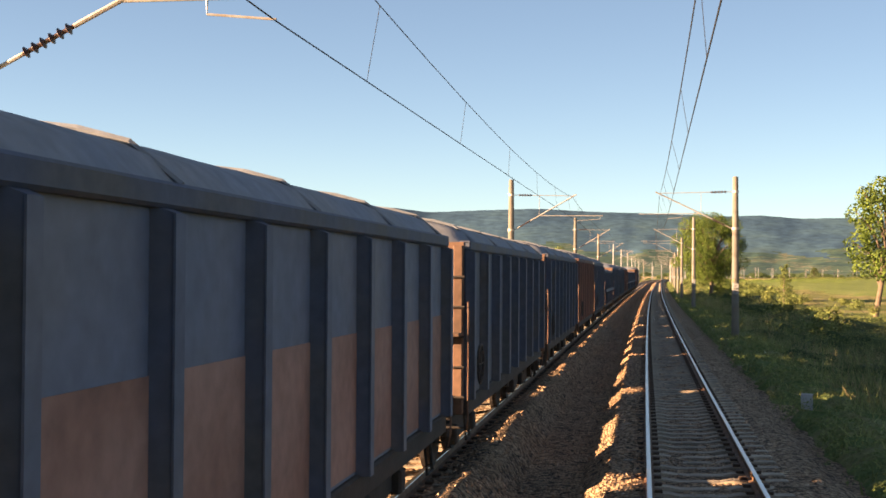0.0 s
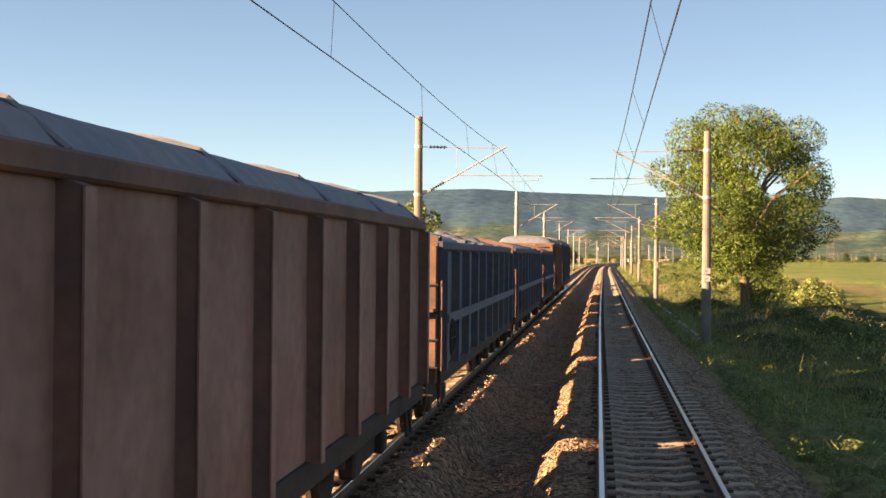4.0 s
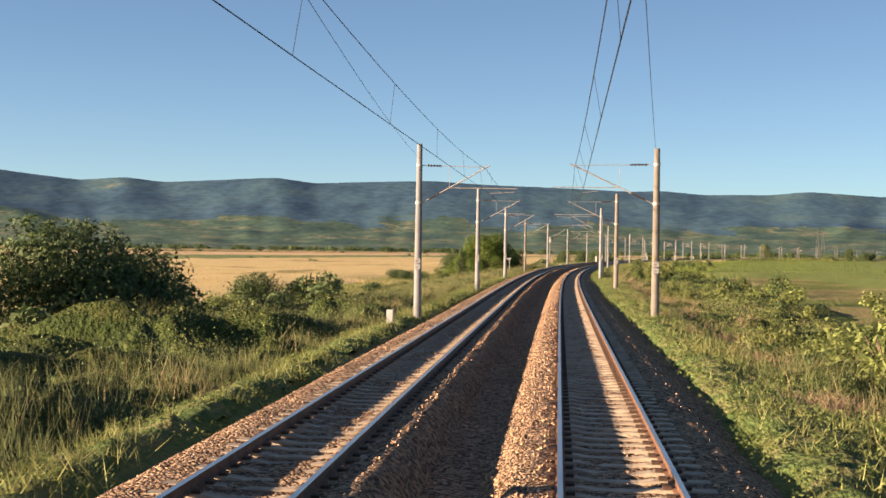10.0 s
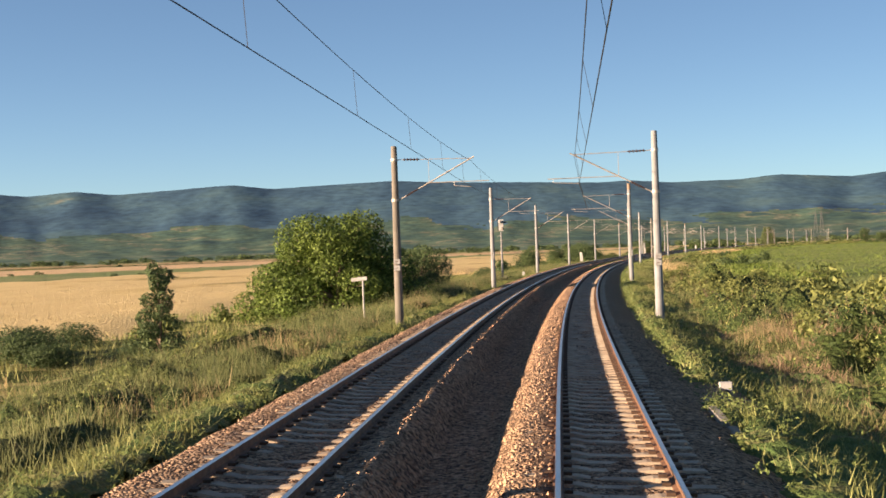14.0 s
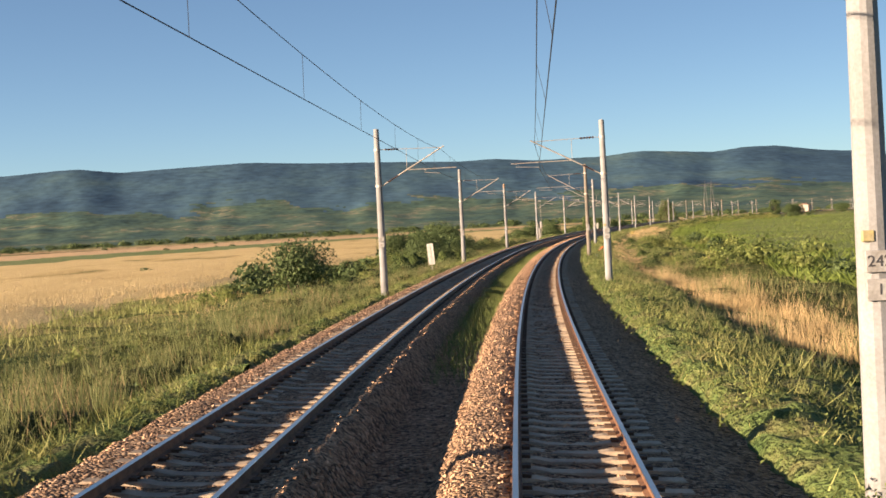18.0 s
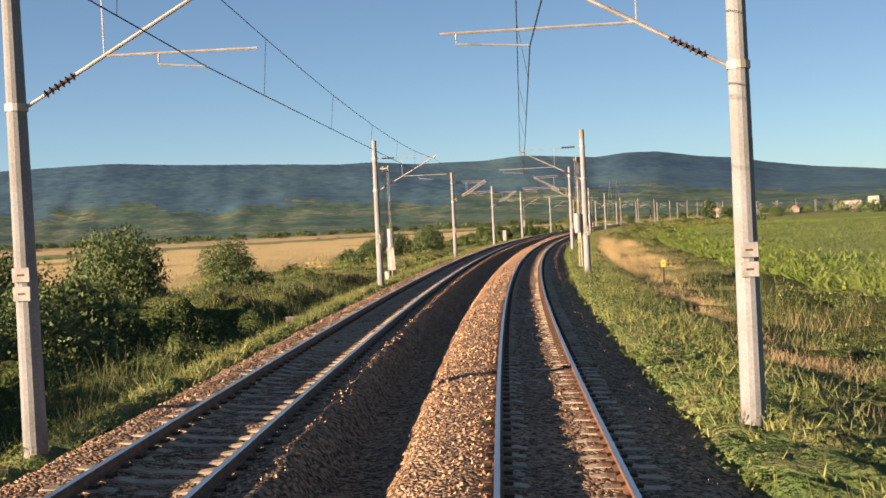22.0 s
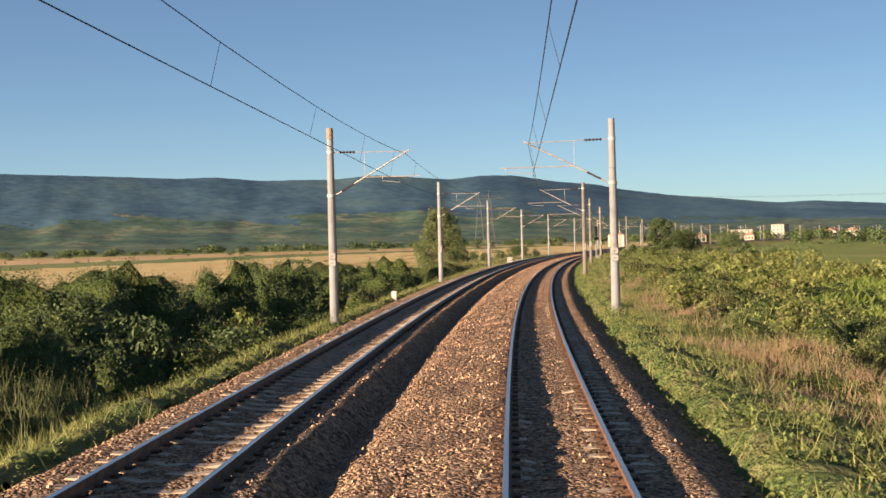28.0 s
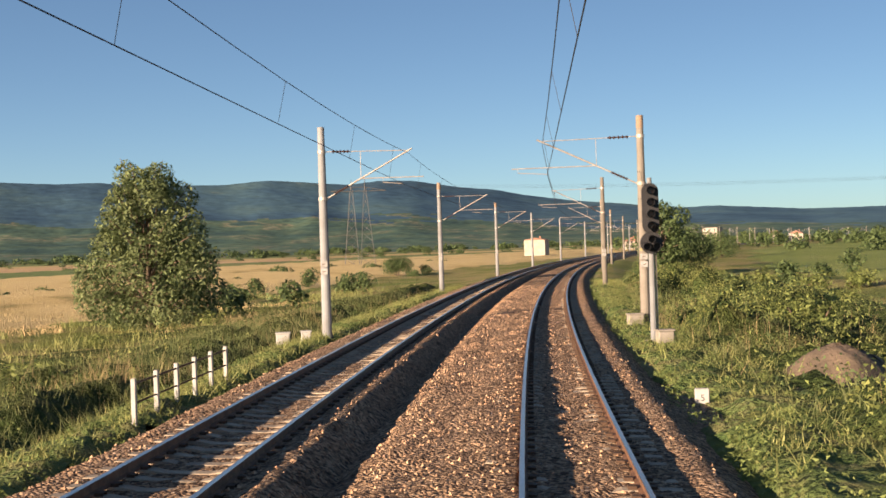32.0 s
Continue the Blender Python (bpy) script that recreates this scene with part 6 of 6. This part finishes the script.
# ---------- small things beside the line ----------
def marker(s, d, h=0.6, w=0.3, body=None):
    z = float(ground_z(s, d)) + (-0.08 if d > 0 else 0.1 + float(hollow(s, d)) * 0.7)
    root = thing("distance_stone", at_line(s, d, z, random.uniform(-8, 8)), "small white painted concrete distance stone in the verge", "marker stone", "distance stones")
    part("stone", Build().box(-w / 2, w / 2, -0.08, 0.08, -0.5, h, 0.02), M_WHITE, root)
    if body:
        cu = bpy.data.curves.new("digits", "FONT")
        cu.body, cu.size, cu.align_x, cu.align_y, cu.extrude = body, 0.2, "CENTER", "CENTER", 0.002
        cu.materials.append(M_DARKPAINT)
        ob = new("digits", cu)
        ob.parent, ob.matrix_basis = root, pose(0, -0.083, h - 0.2, 90, 0, 0)
        return
    part("painted_mark", Build().box(-0.035, 0.035, -0.084, -0.079, h - 0.22, h - 0.19), M_STEEL, root)


for s, d in STONES + [(354.6, -8.45), (568.5, -8.9), (779.7, -9.4), (983.5, -8.4)]:
    marker(s, d, body="5" if int(s) == 1085 else None)


def board(s, d, turn=0.0, lean=0.0):
    z = float(ground_z(s, d) + hollow(s, d))
    root = thing("trackside_board", at_line(s, d, z, turn) @ pose(0, 0, 0, 0, lean, 0), "tall narrow white trackside board on a thin steel post", "sign", "trackside boards")
    part("post", Build().tube([(0, -0.055, -0.9), (0, -0.045, 2.2)], 0.022, 8), M_STEEL, root)
    part("panel", Build().box(-0.27, 0.27, -0.02, 0.005, 0.55, 2.3, 0.006), M_WHITE, root)


board(663.6, -10.0, -6, -4)
board(785.4, -9.8, 4, -3)
board(905, -11.0, 4)


def plate_post(s, d):
    """A short post with a tilted narrow plate on top."""
    root = thing("trackside_plate", at_line(s, d, float(ground_z(s, d) + hollow(s, d)) + 0.45), "narrow white plate on a short pale post in weeds", "sign")
    part("post", Build().tube([(0, 0, -1.2), (0, 0, 2.2)], 0.05, 8), M_WHITE, root)
    part("plate", Build().box(-0.42, 0.42, -0.06, -0.03, 2.1, 2.3, 0.01, m=pose(0, 0, 0, 0, -5, 0)), M_WHITE, root)


plate_post(492, -11.4)


def switch_box(s, d, w, h, label, sink=0.0):
    tone = M_CONCRETE if "concrete" in label else M_WHITE
    root = thing("cable_box", at_line(s, d, float(ground_z(s, d) + hollow(s, d)) + 0.1 - sink, 12), label, "box")
    part("body", Build().box(-w / 2, w / 2, -0.2, 0.2, -0.7, h, 0.03), tone, root)
    part("lid", Build().box(-w / 2 - 0.03, w / 2 + 0.03, -0.23, 0.23, h, h + 0.05, 0.015), tone, root)


switch_box(1106.3, -9.7, 0.4, 0.3, "white metal cable box beside the track")
switch_box(1110.5, -11.6, 0.6, 0.34, "white tilted cable box in the grass")
switch_box(1106.5, 3.25, 0.6, 0.4, "pale concrete cable box by the signal")
switch_box(1097.5, 3.5, 0.5, 0.42, "pale concrete cable box by the signal")
switch_box(562.2, -10.6, 0.9, 0.55, "low concrete cable pit cover in weeds")
switch_box(757, -10.9, 0.9, 0.22, "low concrete cable pit cover in weeds", 0.5)


def small_signal():
    """Signal seen from behind: lattice-banded post and a white head."""
    s, d = 556.7, -9.98
    z = float(ground_z(s, d) + hollow(s, d)) + 0.22
    root = thing("railway_signal", at_line(s, d, z, 6), "white railway signal seen from behind on a banded concrete post", "signal")
    part("post", Build().tube([(0, 0, -0.8), (0, 0, 5.2)], [0.14, 0.09], 10), M_POLE, root)
    for h in (1.2, 2.0, 2.9, 3.7, 4.3):
        part("band", Build().tube([(0, 0, h - 0.03), (0, 0, h + 0.03)], 0.14, 10), M_STEEL, root)
    part("head", Build().box(-0.25, 0.27, -0.1, 0.12, 5.25, 6.5, 0.03), M_WHITE, root)
    part("lamp_housing", Build().tube([(-0.12, -0.1, 6.25), (-0.12, -0.3, 6.25), (-0.12, -0.34, 6.25)], [0.14, 0.14, 0.08], 12), M_WHITE, root)
    part("lamp_hood", Build().tube([(0.2, 0.05, 6.2), (0.5, 0.05, 6.18), (0.58, 0.05, 6.16)], [0.1, 0.09, 0.04], 10), M_BLACK, root)
    part("backboard", Build().box(-0.35, -0.26, -0.02, 0.02, 5.3, 6.4, 0.01), M_BLACK, root)
    part("bracket", Build().box(-0.5, 0.1, -0.03, 0.03, 4.72, 4.78), M_STEEL, root)
    part("lower_lamp", Build().tube([(0.08, -0.1, 5.55), (0.08, -0.28, 5.55)], [0.13, 0.1], 12), M_STEEL, root)


def main_signal():
    s, d = 1099, 3.3
    z = float(ground_z(s, d))
    root = thing("railway_signal", at_line(s, d, z, 0), "black multi-lamp railway signal head on a pale post", "signal")
    part("post", Build().tube([(0, 0.05, -0.4), (0, 0.05, 5.4)], [0.11, 0.08], 10), M_POLE, root)
    part("conduit", Build().tube([(0.14, 0.1, -0.3), (0.14, 0.1, 3.1)], 0.03, 6), M_STEEL, root)
    hz = 5.12
    outline = [(0.27 * math.cos(a), hz - 0.72 + (0.55 if math.sin(a) > 0 else -0.55) + 0.27 * math.sin(a)) for a in np.linspace(0.02, 2 * math.pi - 0.02, 24)]
    b = Build()
    n = len(outline)
    b.add([(x, y, q) for y in (-0.12, 0.02) for x, q in outline], [tuple(range(n)), tuple(range(2 * n - 1, n - 1, -1))] + [(i, n + i, n + (i + 1) % n, (i + 1) % n) for i in range(n)])
    face = part("backboard", b, M_BLACK, root)
    for k in range(4):
        q = hz - 0.15 - k * 0.38
        part("lens", Build().tube([(0, -0.125, q), (0, -0.14, q)], 0.09, 14), M_LENS, face)
        part("hood", Build().tube([(0, -0.12, q + 0.03), (0, -0.4, q)], [0.13, 0.13], 12, caps=False), M_BLACK, face)
    low = part("lower_board", Build().tube([(0, 0.0, 3.28), (0, -0.12, 3.28)], [0.36, 0.36], 20), M_BLACK, root)
    for x, q in ((-0.16, 3.18), (0.16, 3.18), (0.0, 3.42), (0.1, 3.75)):
        part("hood", Build().tube([(x, -0.12, q), (x, -0.42, q - 0.03)], [0.12, 0.12], 12, caps=False), M_BLACK, low)
    part("foot", Build().box(-0.3, 0.3, -0.25, 0.3, -0.3, 0.12, 0.03), M_CONCRETE, root)


small_signal()
main_signal()


def weight_stack(root, x, y, z0, z1):
    """A column of slotted cast weights on a rod, hung by two cables."""
    n = max(6, int((z1 - z0) / 0.1))
    h = (z1 - z0) / n
    disc = Build().tube([(0, 0, 0.004), (0, 0, 0.014), (0, 0, h - 0.014), (0, 0, h - 0.004)], [0.175, 0.185, 0.185, 0.175], 18)
    # Slot is a black block standing for the shade inside it.
    disc.box(-0.02, 0.03, -0.187, -0.17, h * 0.25, h * 0.6, slot=1)
    me = disc.mesh("weight", [M_WHITE, M_BLACK])
    for k in range(n):
        part("weight", me, None, root, m=pose(x + 0.004 * math.sin(k * 2.3), y, z0 + k * h, 0, 0, 5 * math.sin(k * 1.7)))
    for o in (-0.04, 0.04):
        part("cable", Build().tube([(x + o, y, z1), (x + o, y * 0.5, 6.2)], 0.01, 5), M_STEEL, root)
    part("guide_rod", Build().tube([(x, y - 0.02, 0.1), (x, y - 0.02, z0)], 0.022, 6), M_STEEL, root)
    part("pulley", Build().tube([(x - 0.05, y * 0.5, 6.3), (x - 0.02, y * 0.5, 6.3), (x + 0.02, y * 0.5, 6.3), (x + 0.05, y * 0.5, 6.3)], [0.2, 0.16, 0.16, 0.2], 16), M_STEEL, root)


def tension_gear(s, d, z, spots):
    """Stacks of pale weights hanging beside an anchor pole."""
    root = thing("tensioning_weight", at_line(s, d, z), "stacks of pale cast weights hung by cable beside the pole", "counterweight", "tensioning weights")
    for x, y, z0, z1 in spots:
        weight_stack(root, x, y, z0, z1)
    part("pulley_frame", Build().box(min(p[0] for p in spots) - 0.1, max(0.2, max(p[0] for p in spots) + 0.1), -0.05, 0.05, 6.27, 6.34, 0.01), M_STEEL, root)


tension_gear(770.7, 3.46, 0, [(-0.45, -0.1, 2.1, 3.2), (-0.3, 0.3, 2.1, 3.2)])
tension_gear(770.3, -float(spacing(770.3)) - 3.54, 0.05, [(0.4, 0.3, 1.7, 2.8), (0.72, -0.1, 1.7, 2.8)])
tension_gear(911.0, 3.33, 0, [(-0.02, -0.42, 2.2, 3.25), (0.45, 0.1, 2.15, 3.2)])
tension_gear(910.1, -float(spacing(910.1)) - 3.23, 0.05, [(0.42, 0.1, 1.6, 2.7)])


def anchor_wire(a, b, name="anchor_wire"):
    root = thing(name, Matrix.Identity(4), "thin anchoring wire running from the line to a pole", "overhead wire", "anchor wires", "structure")
    a, b = np.array(a), np.array(b)
    part("wire", wire([a + (b - a) * i / 8 - np.array((0, 0, 0.25 * 4 * (i / 8) * (1 - i / 8))) for i in range(9)], 0.007), M_WIRE, root)


def track_d(side, s):
    return 0.0 if side > 0 else -float(spacing(s))


for side, s0, o0, z0, s1, z1 in [(-1, 264, 3.2, 7.0, 312, 6.9), (-1, 312.9, 3.15, 7.3, 268, 6.9), (-1, 359.4, 3.15, 7.4, 316, 6.9), (1, 311.9, 3.9, 7.2, 268, 7.0), (1, 357.8, 3.7, 7.3, 314, 7.0),
                               (1, 770.7, 3.4, 6.3, 819, 6.9), (-1, 770.3, 3.5, 6.3, 819, 6.9), (1, 770.7, 3.4, 6.1, 819, 5.75), (-1, 770.3, 3.5, 6.1, 819, 5.75),
                               (1, 911, 3.3, 6.3, 867, 6.9), (1, 911, 3.3, 6.1, 867, 5.75), (-1, 910.1, 3.2, 6.3, 866, 6.9)]:
    anchor_wire(on_line(s0, track_d(side, s0) + side * o0, z0), on_line(s1, track_d(side, s1), z1))


def guy(s, d, top_z, out):
    root = thing("pole_stay", Matrix.Identity(4), "slanting steel stay from pole to ground", "stay wire", "pole stays", "structure")
    part("stay", wire([on_line(s, d, top_z), on_line(s - 6, d + out, float(ground_z(s - 6, d + out)))], 0.012), M_WIRE, root)


guy(264.3, 3.69, 6.8, 0.8)
guy(263.1, -float(spacing(263)) - 3.2, 6.8, -0.8)
guy(911, 3.33, 6.5, 0.6)


def handrail():
    root = thing("handrail", Matrix.Identity(4), "low white-painted post and rail fence over a culvert", "fence")
    sts = np.linspace(1083.6, 1091.4, 6)
    for s in sts:
        s = float(s)
        d = -8.72 - (s - 1083.6) * 0.02
        g = float(ground_z(s, d))
        part("post", Build().box(-0.05, 0.05, -0.05, 0.05, -0.2, 1.0, 0.012), M_WHITE, root, m=at_line(s, d, g))
    for h in (0.5, 0.9):
        part("rail", Build().tube([on_line(float(s), -8.72 - (float(s) - 1083.6) * 0.02, float(ground_z(float(s), -9.0)) + h) for s in sts], 0.022, 6), M_IRON, root)


handrail()


def kerb_run(s0, s1, d, lift=0.0):
    """Concrete ditch edging, stone by stone."""
    root = thing("ditch_edging", Matrix.Identity(4), "old concrete edging of a drain ditch half lost in grass", "ditch edge", kind="structure")
    me = Build().box(-0.09, 0.09, -0.98, 0.98, -0.25, 0.12, 0.02).mesh("edging_stone", M_CONCRETE)
    s = s0
    while s < s1:
        ob = part("edging_stone", me, None, root)
        dd = d + 0.06 * math.sin(s * 1.7)
        ob.matrix_basis = at_line(s, dd, float(ground_z(s, dd)) - 0.07 + lift + 0.05 * math.sin(s), 1.2 * math.sin(s * 3))
        s += 2.0


kerb_run(162, 246, 3.4, 0.12)
kerb_run(412, 425, 4.2, 0.02)
kerb_run(451.5, 456, 2.3, 0.06)
kerb_run(588, 690, 5.05)
kerb_run(795, 850, 5.0)


def yellow_post():
    s, d = 769.0, 7.6
    root = thing("marker_post", at_line(s, d, float(ground_z(s, d))), "dark marker post with a yellow plate in dry grass", "marker post")
    part("post", Build().tube([(0, 0, -0.3), (0, 0, 1.35)], 0.05, 8), M_BLACK, root)
    part("plate", Build().box(-0.12, 0.12, -0.08, -0.05, 1.05, 1.4, 0.01), M_YELLOW, root, "yellow plate")
    part("plate_mark", Build().box(-0.04, 0.04, -0.086, -0.079, 1.18, 1.3), M_DARKPAINT, root)


yellow_post()


def fallen_bollard():
    s, d = 686.0, 3.95
    root = thing("plastic_bollard", at_line(s, d, float(ground_z(s, d)) + 0.12) @ pose(0, 0, 0, 0, 52, 30), "toppled orange and white plastic bollard in the grass", "bollard")
    part("body", Build().tube([(0, 0, 0), (0, 0, 0.3), (0, 0, 0.62), (0, 0, 0.72)], [0.12, 0.11, 0.09, 0.05], 12), M_ORANGE, root)
    part("white_band", Build().tube([(0, 0, 0.16), (0, 0, 0.27)], [0.124, 0.12], 12), M_WHITE, root)


fallen_bollard()


def mound(s, d, w, h):
    r = np.random.default_rng(int(s))
    a, q = np.meshgrid(np.linspace(0, 2 * np.pi, 25), np.linspace(0, 1, 10), indexing="ij")
    rad = w * q * (1 + 0.15 * np.sin(3 * a) + 0.1 * np.sin(7 * a))
    z = h * (1 - q ** 1.6) + (0.18 * rough(rad * np.cos(a), rad * np.sin(a), 0.45, s) + r.normal(0, 0.04, a.shape)) * (1 - q) - 0.06
    ob = new("earth_mound", sheet("earth_mound", np.stack([rad * np.cos(a), rad * np.sin(a) * 1.3, z], -1).reshape(-1, 3), grid_quads(25, 10), M_EARTH))
    ob.matrix_basis = at_line(s, d, float(ground_z(s, d)))
    tagged(ob, "small heap of bare brown earth on the bank", "earth mound")


mound(1091.5, 7.4, 1.7, 1.25)
for k in range(9):
    shrub("weed", 1089.2 + 0.55 * k, 5.9 + 0.5 * math.sin(k * 2.1) + 0.14 * k, 0.8 + 0.3 * math.sin(k * 1.3), 900 + k)


# ---------- pylon, houses ----------
M_PYLON = mat("weathered_pylon_steel", (0.10, 0.10, 0.10), 0.7, metal=0.2, scale=2, fine=10, bump=0)


def pylon(s, d, height, turn):
    root = thing("power_pylon", at_line(s, d, float(ground_z(s, d)), turn), "tall steel lattice power pylon in the fields", "pylon", "power pylons")
    for sx in (-1, 1):
        legs = []
        for ax, ay in ((-1, -1), (1, -1), (1, 1), (-1, 1)):
            legs.append([Vector((sx * 2.6 + ax * 2.4, ay * 2.4, 0)), Vector((sx * 2.2 + ax * 0.4, ay * 0.5, height))])
            part("leg", Build().tube(legs[-1], 0.1, 4), M_PYLON, root)
        br = Build()
        n = 9
        for k in range(n):
            u0, u1 = k / n, (k + 1) / n
            for i in range(4):
                a, b = legs[i], legs[(i + 1) % 4]
                br.tube([a[0].lerp(a[1], u0), b[0].lerp(b[1], u1)], 0.05, 3, caps=False)
                br.tube([b[0].lerp(b[1], u0), a[0].lerp(a[1], u1)], 0.05, 3, caps=False)
        part("bracing", br, M_PYLON, root)
        part("peak", Build().tube([(sx * 2.2, 0, height), (sx * 2.2, 0, height + 3.5)], [0.25, 0.05], 4), M_PYLON, root)
    arm = Build()
    arm.tube([(-9, 0, height - 0.4), (9, 0, height - 0.4)], 0.12, 4)
    arm.tube([(-9, 0, height - 0.4), (-2, 0, height + 0.9), (2, 0, height + 0.9), (9, 0, height - 0.4)], 0.1, 4)
    for k in range(-8, 9, 2):
        arm.tube([(k, 0, height - 0.4), (k + 1, 0, height + (0.75 if abs(k) < 4 else 0.2))], 0.05, 3)
    part("cross_arm", arm, M_PYLON, root)


pylon(1425, -95, 25, 20)
pylon(1180, 330, 25, 20)
for k in (-8, 0, 8):
    a, b = Vector(on_line(1425, -95 + k * 0.3, 24.0)) + Vector((0, k, 0)), Vector(on_line(1180, 330 + k * 0.3, 24.0)) + Vector((0, k, 0))
    root = thing("power_line", Matrix.Identity(4), "thin sagging power cable crossing above the railway", "power line", "power lines", "structure")
    part("cable", wire([a.lerp(b, i / 20) - Vector((0, 0, 9 * 4 * (i / 20) * (1 - i / 20))) for i in range(21)], 0.015), M_WIRE, root)


def house(place, turn, w, l, h, label, roof_h=2.0, storeys=2):
    root = thing("house", pose(place[0], place[1], place[2], 0, 0, turn), label, "house", "village houses")
    shell = part("wall", Build().box(-w / 2, w / 2, -l / 2, l / 2, -0.5, h), M_PLASTER, root)
    o = 0.4
    if roof_h > 0.5:
        cover = part("roof", Build().add([(-w / 2 - o, -l / 2 - o, h), (w / 2 + o, -l / 2 - o, h), (w / 2 + o, l / 2 + o, h), (-w / 2 - o, l / 2 + o, h), (0, -l / 2 - o, h + roof_h), (0, l / 2 + o, h + roof_h)],
                                 [(0, 3, 2, 1), (0, 1, 4), (2, 3, 5), (1, 2, 5, 4), (3, 0, 4, 5)]), M_ROOF, root)
        part("chimney", Build().box(w * 0.15, w * 0.15 + 0.6, -0.3, 0.3, h, h + roof_h + 0.6, 0.03), M_ROOF, cover)
    else:
        part("roof", Build().box(-w / 2 - 0.2, w / 2 + 0.2, -l / 2 - 0.2, l / 2 + 0.2, h, h + 0.3), M_CONCRETE, root)
    for f in range(storeys):
        for k in range(3):
            x = -w * 0.32 + k * w * 0.32
            z = 1.0 + f * (h / storeys)
            part("window", Build().box(x - 0.5, x + 0.5, -l / 2 - 0.03, -l / 2 + 0.02, z, z + 1.2), M_GLASS, shell)
            part("window", Build().box(-w / 2 - 0.03, -w / 2 + 0.02, l * (k - 1) * 0.3 - 0.5, l * (k - 1) * 0.3 + 0.5, z, z + 1.2), M_GLASS, shell)


eye1 = np.array(on_line(1059.75, -0.8))
h1 = float(heading(1059.75))


def away(angle, dist, z=-2.0):
    return (eye1[0] + dist * math.sin(h1 + angle), eye1[1] + dist * math.cos(h1 + angle), z)


deg1 = -math.degrees(h1)
house(away(0.0218, 480), deg1 - 12, 8.4, 9, 6.8, "plain pale windowless block beside the railway", 0.9, 0)
house(away(0.166, 880, -1), deg1 - 30, 11, 11, 11.5, "tall pale flat-roofed house on the rise beyond the fields", 0.0, 4)
house(away(0.142, 760, -1), deg1 - 10, 7, 6, 3.6, "low village house with clay roof among trees", 2.2, 1)
house(away(0.215, 820, 0), deg1 - 40, 10, 7, 4.2, "long low village house with clay roof", 2.4, 1)
house(away(0.232, 840, 0), deg1 - 20, 9, 8, 4.6, "low village house with clay roof among trees", 2.2, 1)
house(away(0.10, 640, -1), deg1, 7, 6, 4.0, "low village house with clay roof among trees", 2.2, 2)
house(away(0.125, 1100, -1), deg1, 22, 12, 9.0, "long pale industrial building by the station", 0.0, 3)


def village_trees():
    r = np.random.default_rng(4)
    vs, fs, n = [], [], 0
    for _ in range(150):
        a, q = r.uniform(0.085, 0.42), r.uniform(560, 1000)
        p = np.array(away(a, q, -1.5))
        size = r.uniform(2.0, 4.6)
        v, f = leaves([(0, 0, size, size, size, size), (size * 0.8, 0, size * 0.7, size * 0.7, size * 0.7, size * 0.7)], 90, size * 0.3, int(r.integers(1, 1 << 30)))
        vs.append(v + p)
        fs.append(f + n)
        n += len(v)
    ob = new("village_trees", sheet("village_trees", np.concatenate(vs), np.concatenate(fs), M_LEAF_D, False))
    tagged(ob, "dark trees standing among the far houses", "woods", kind="stuff")


village_trees()
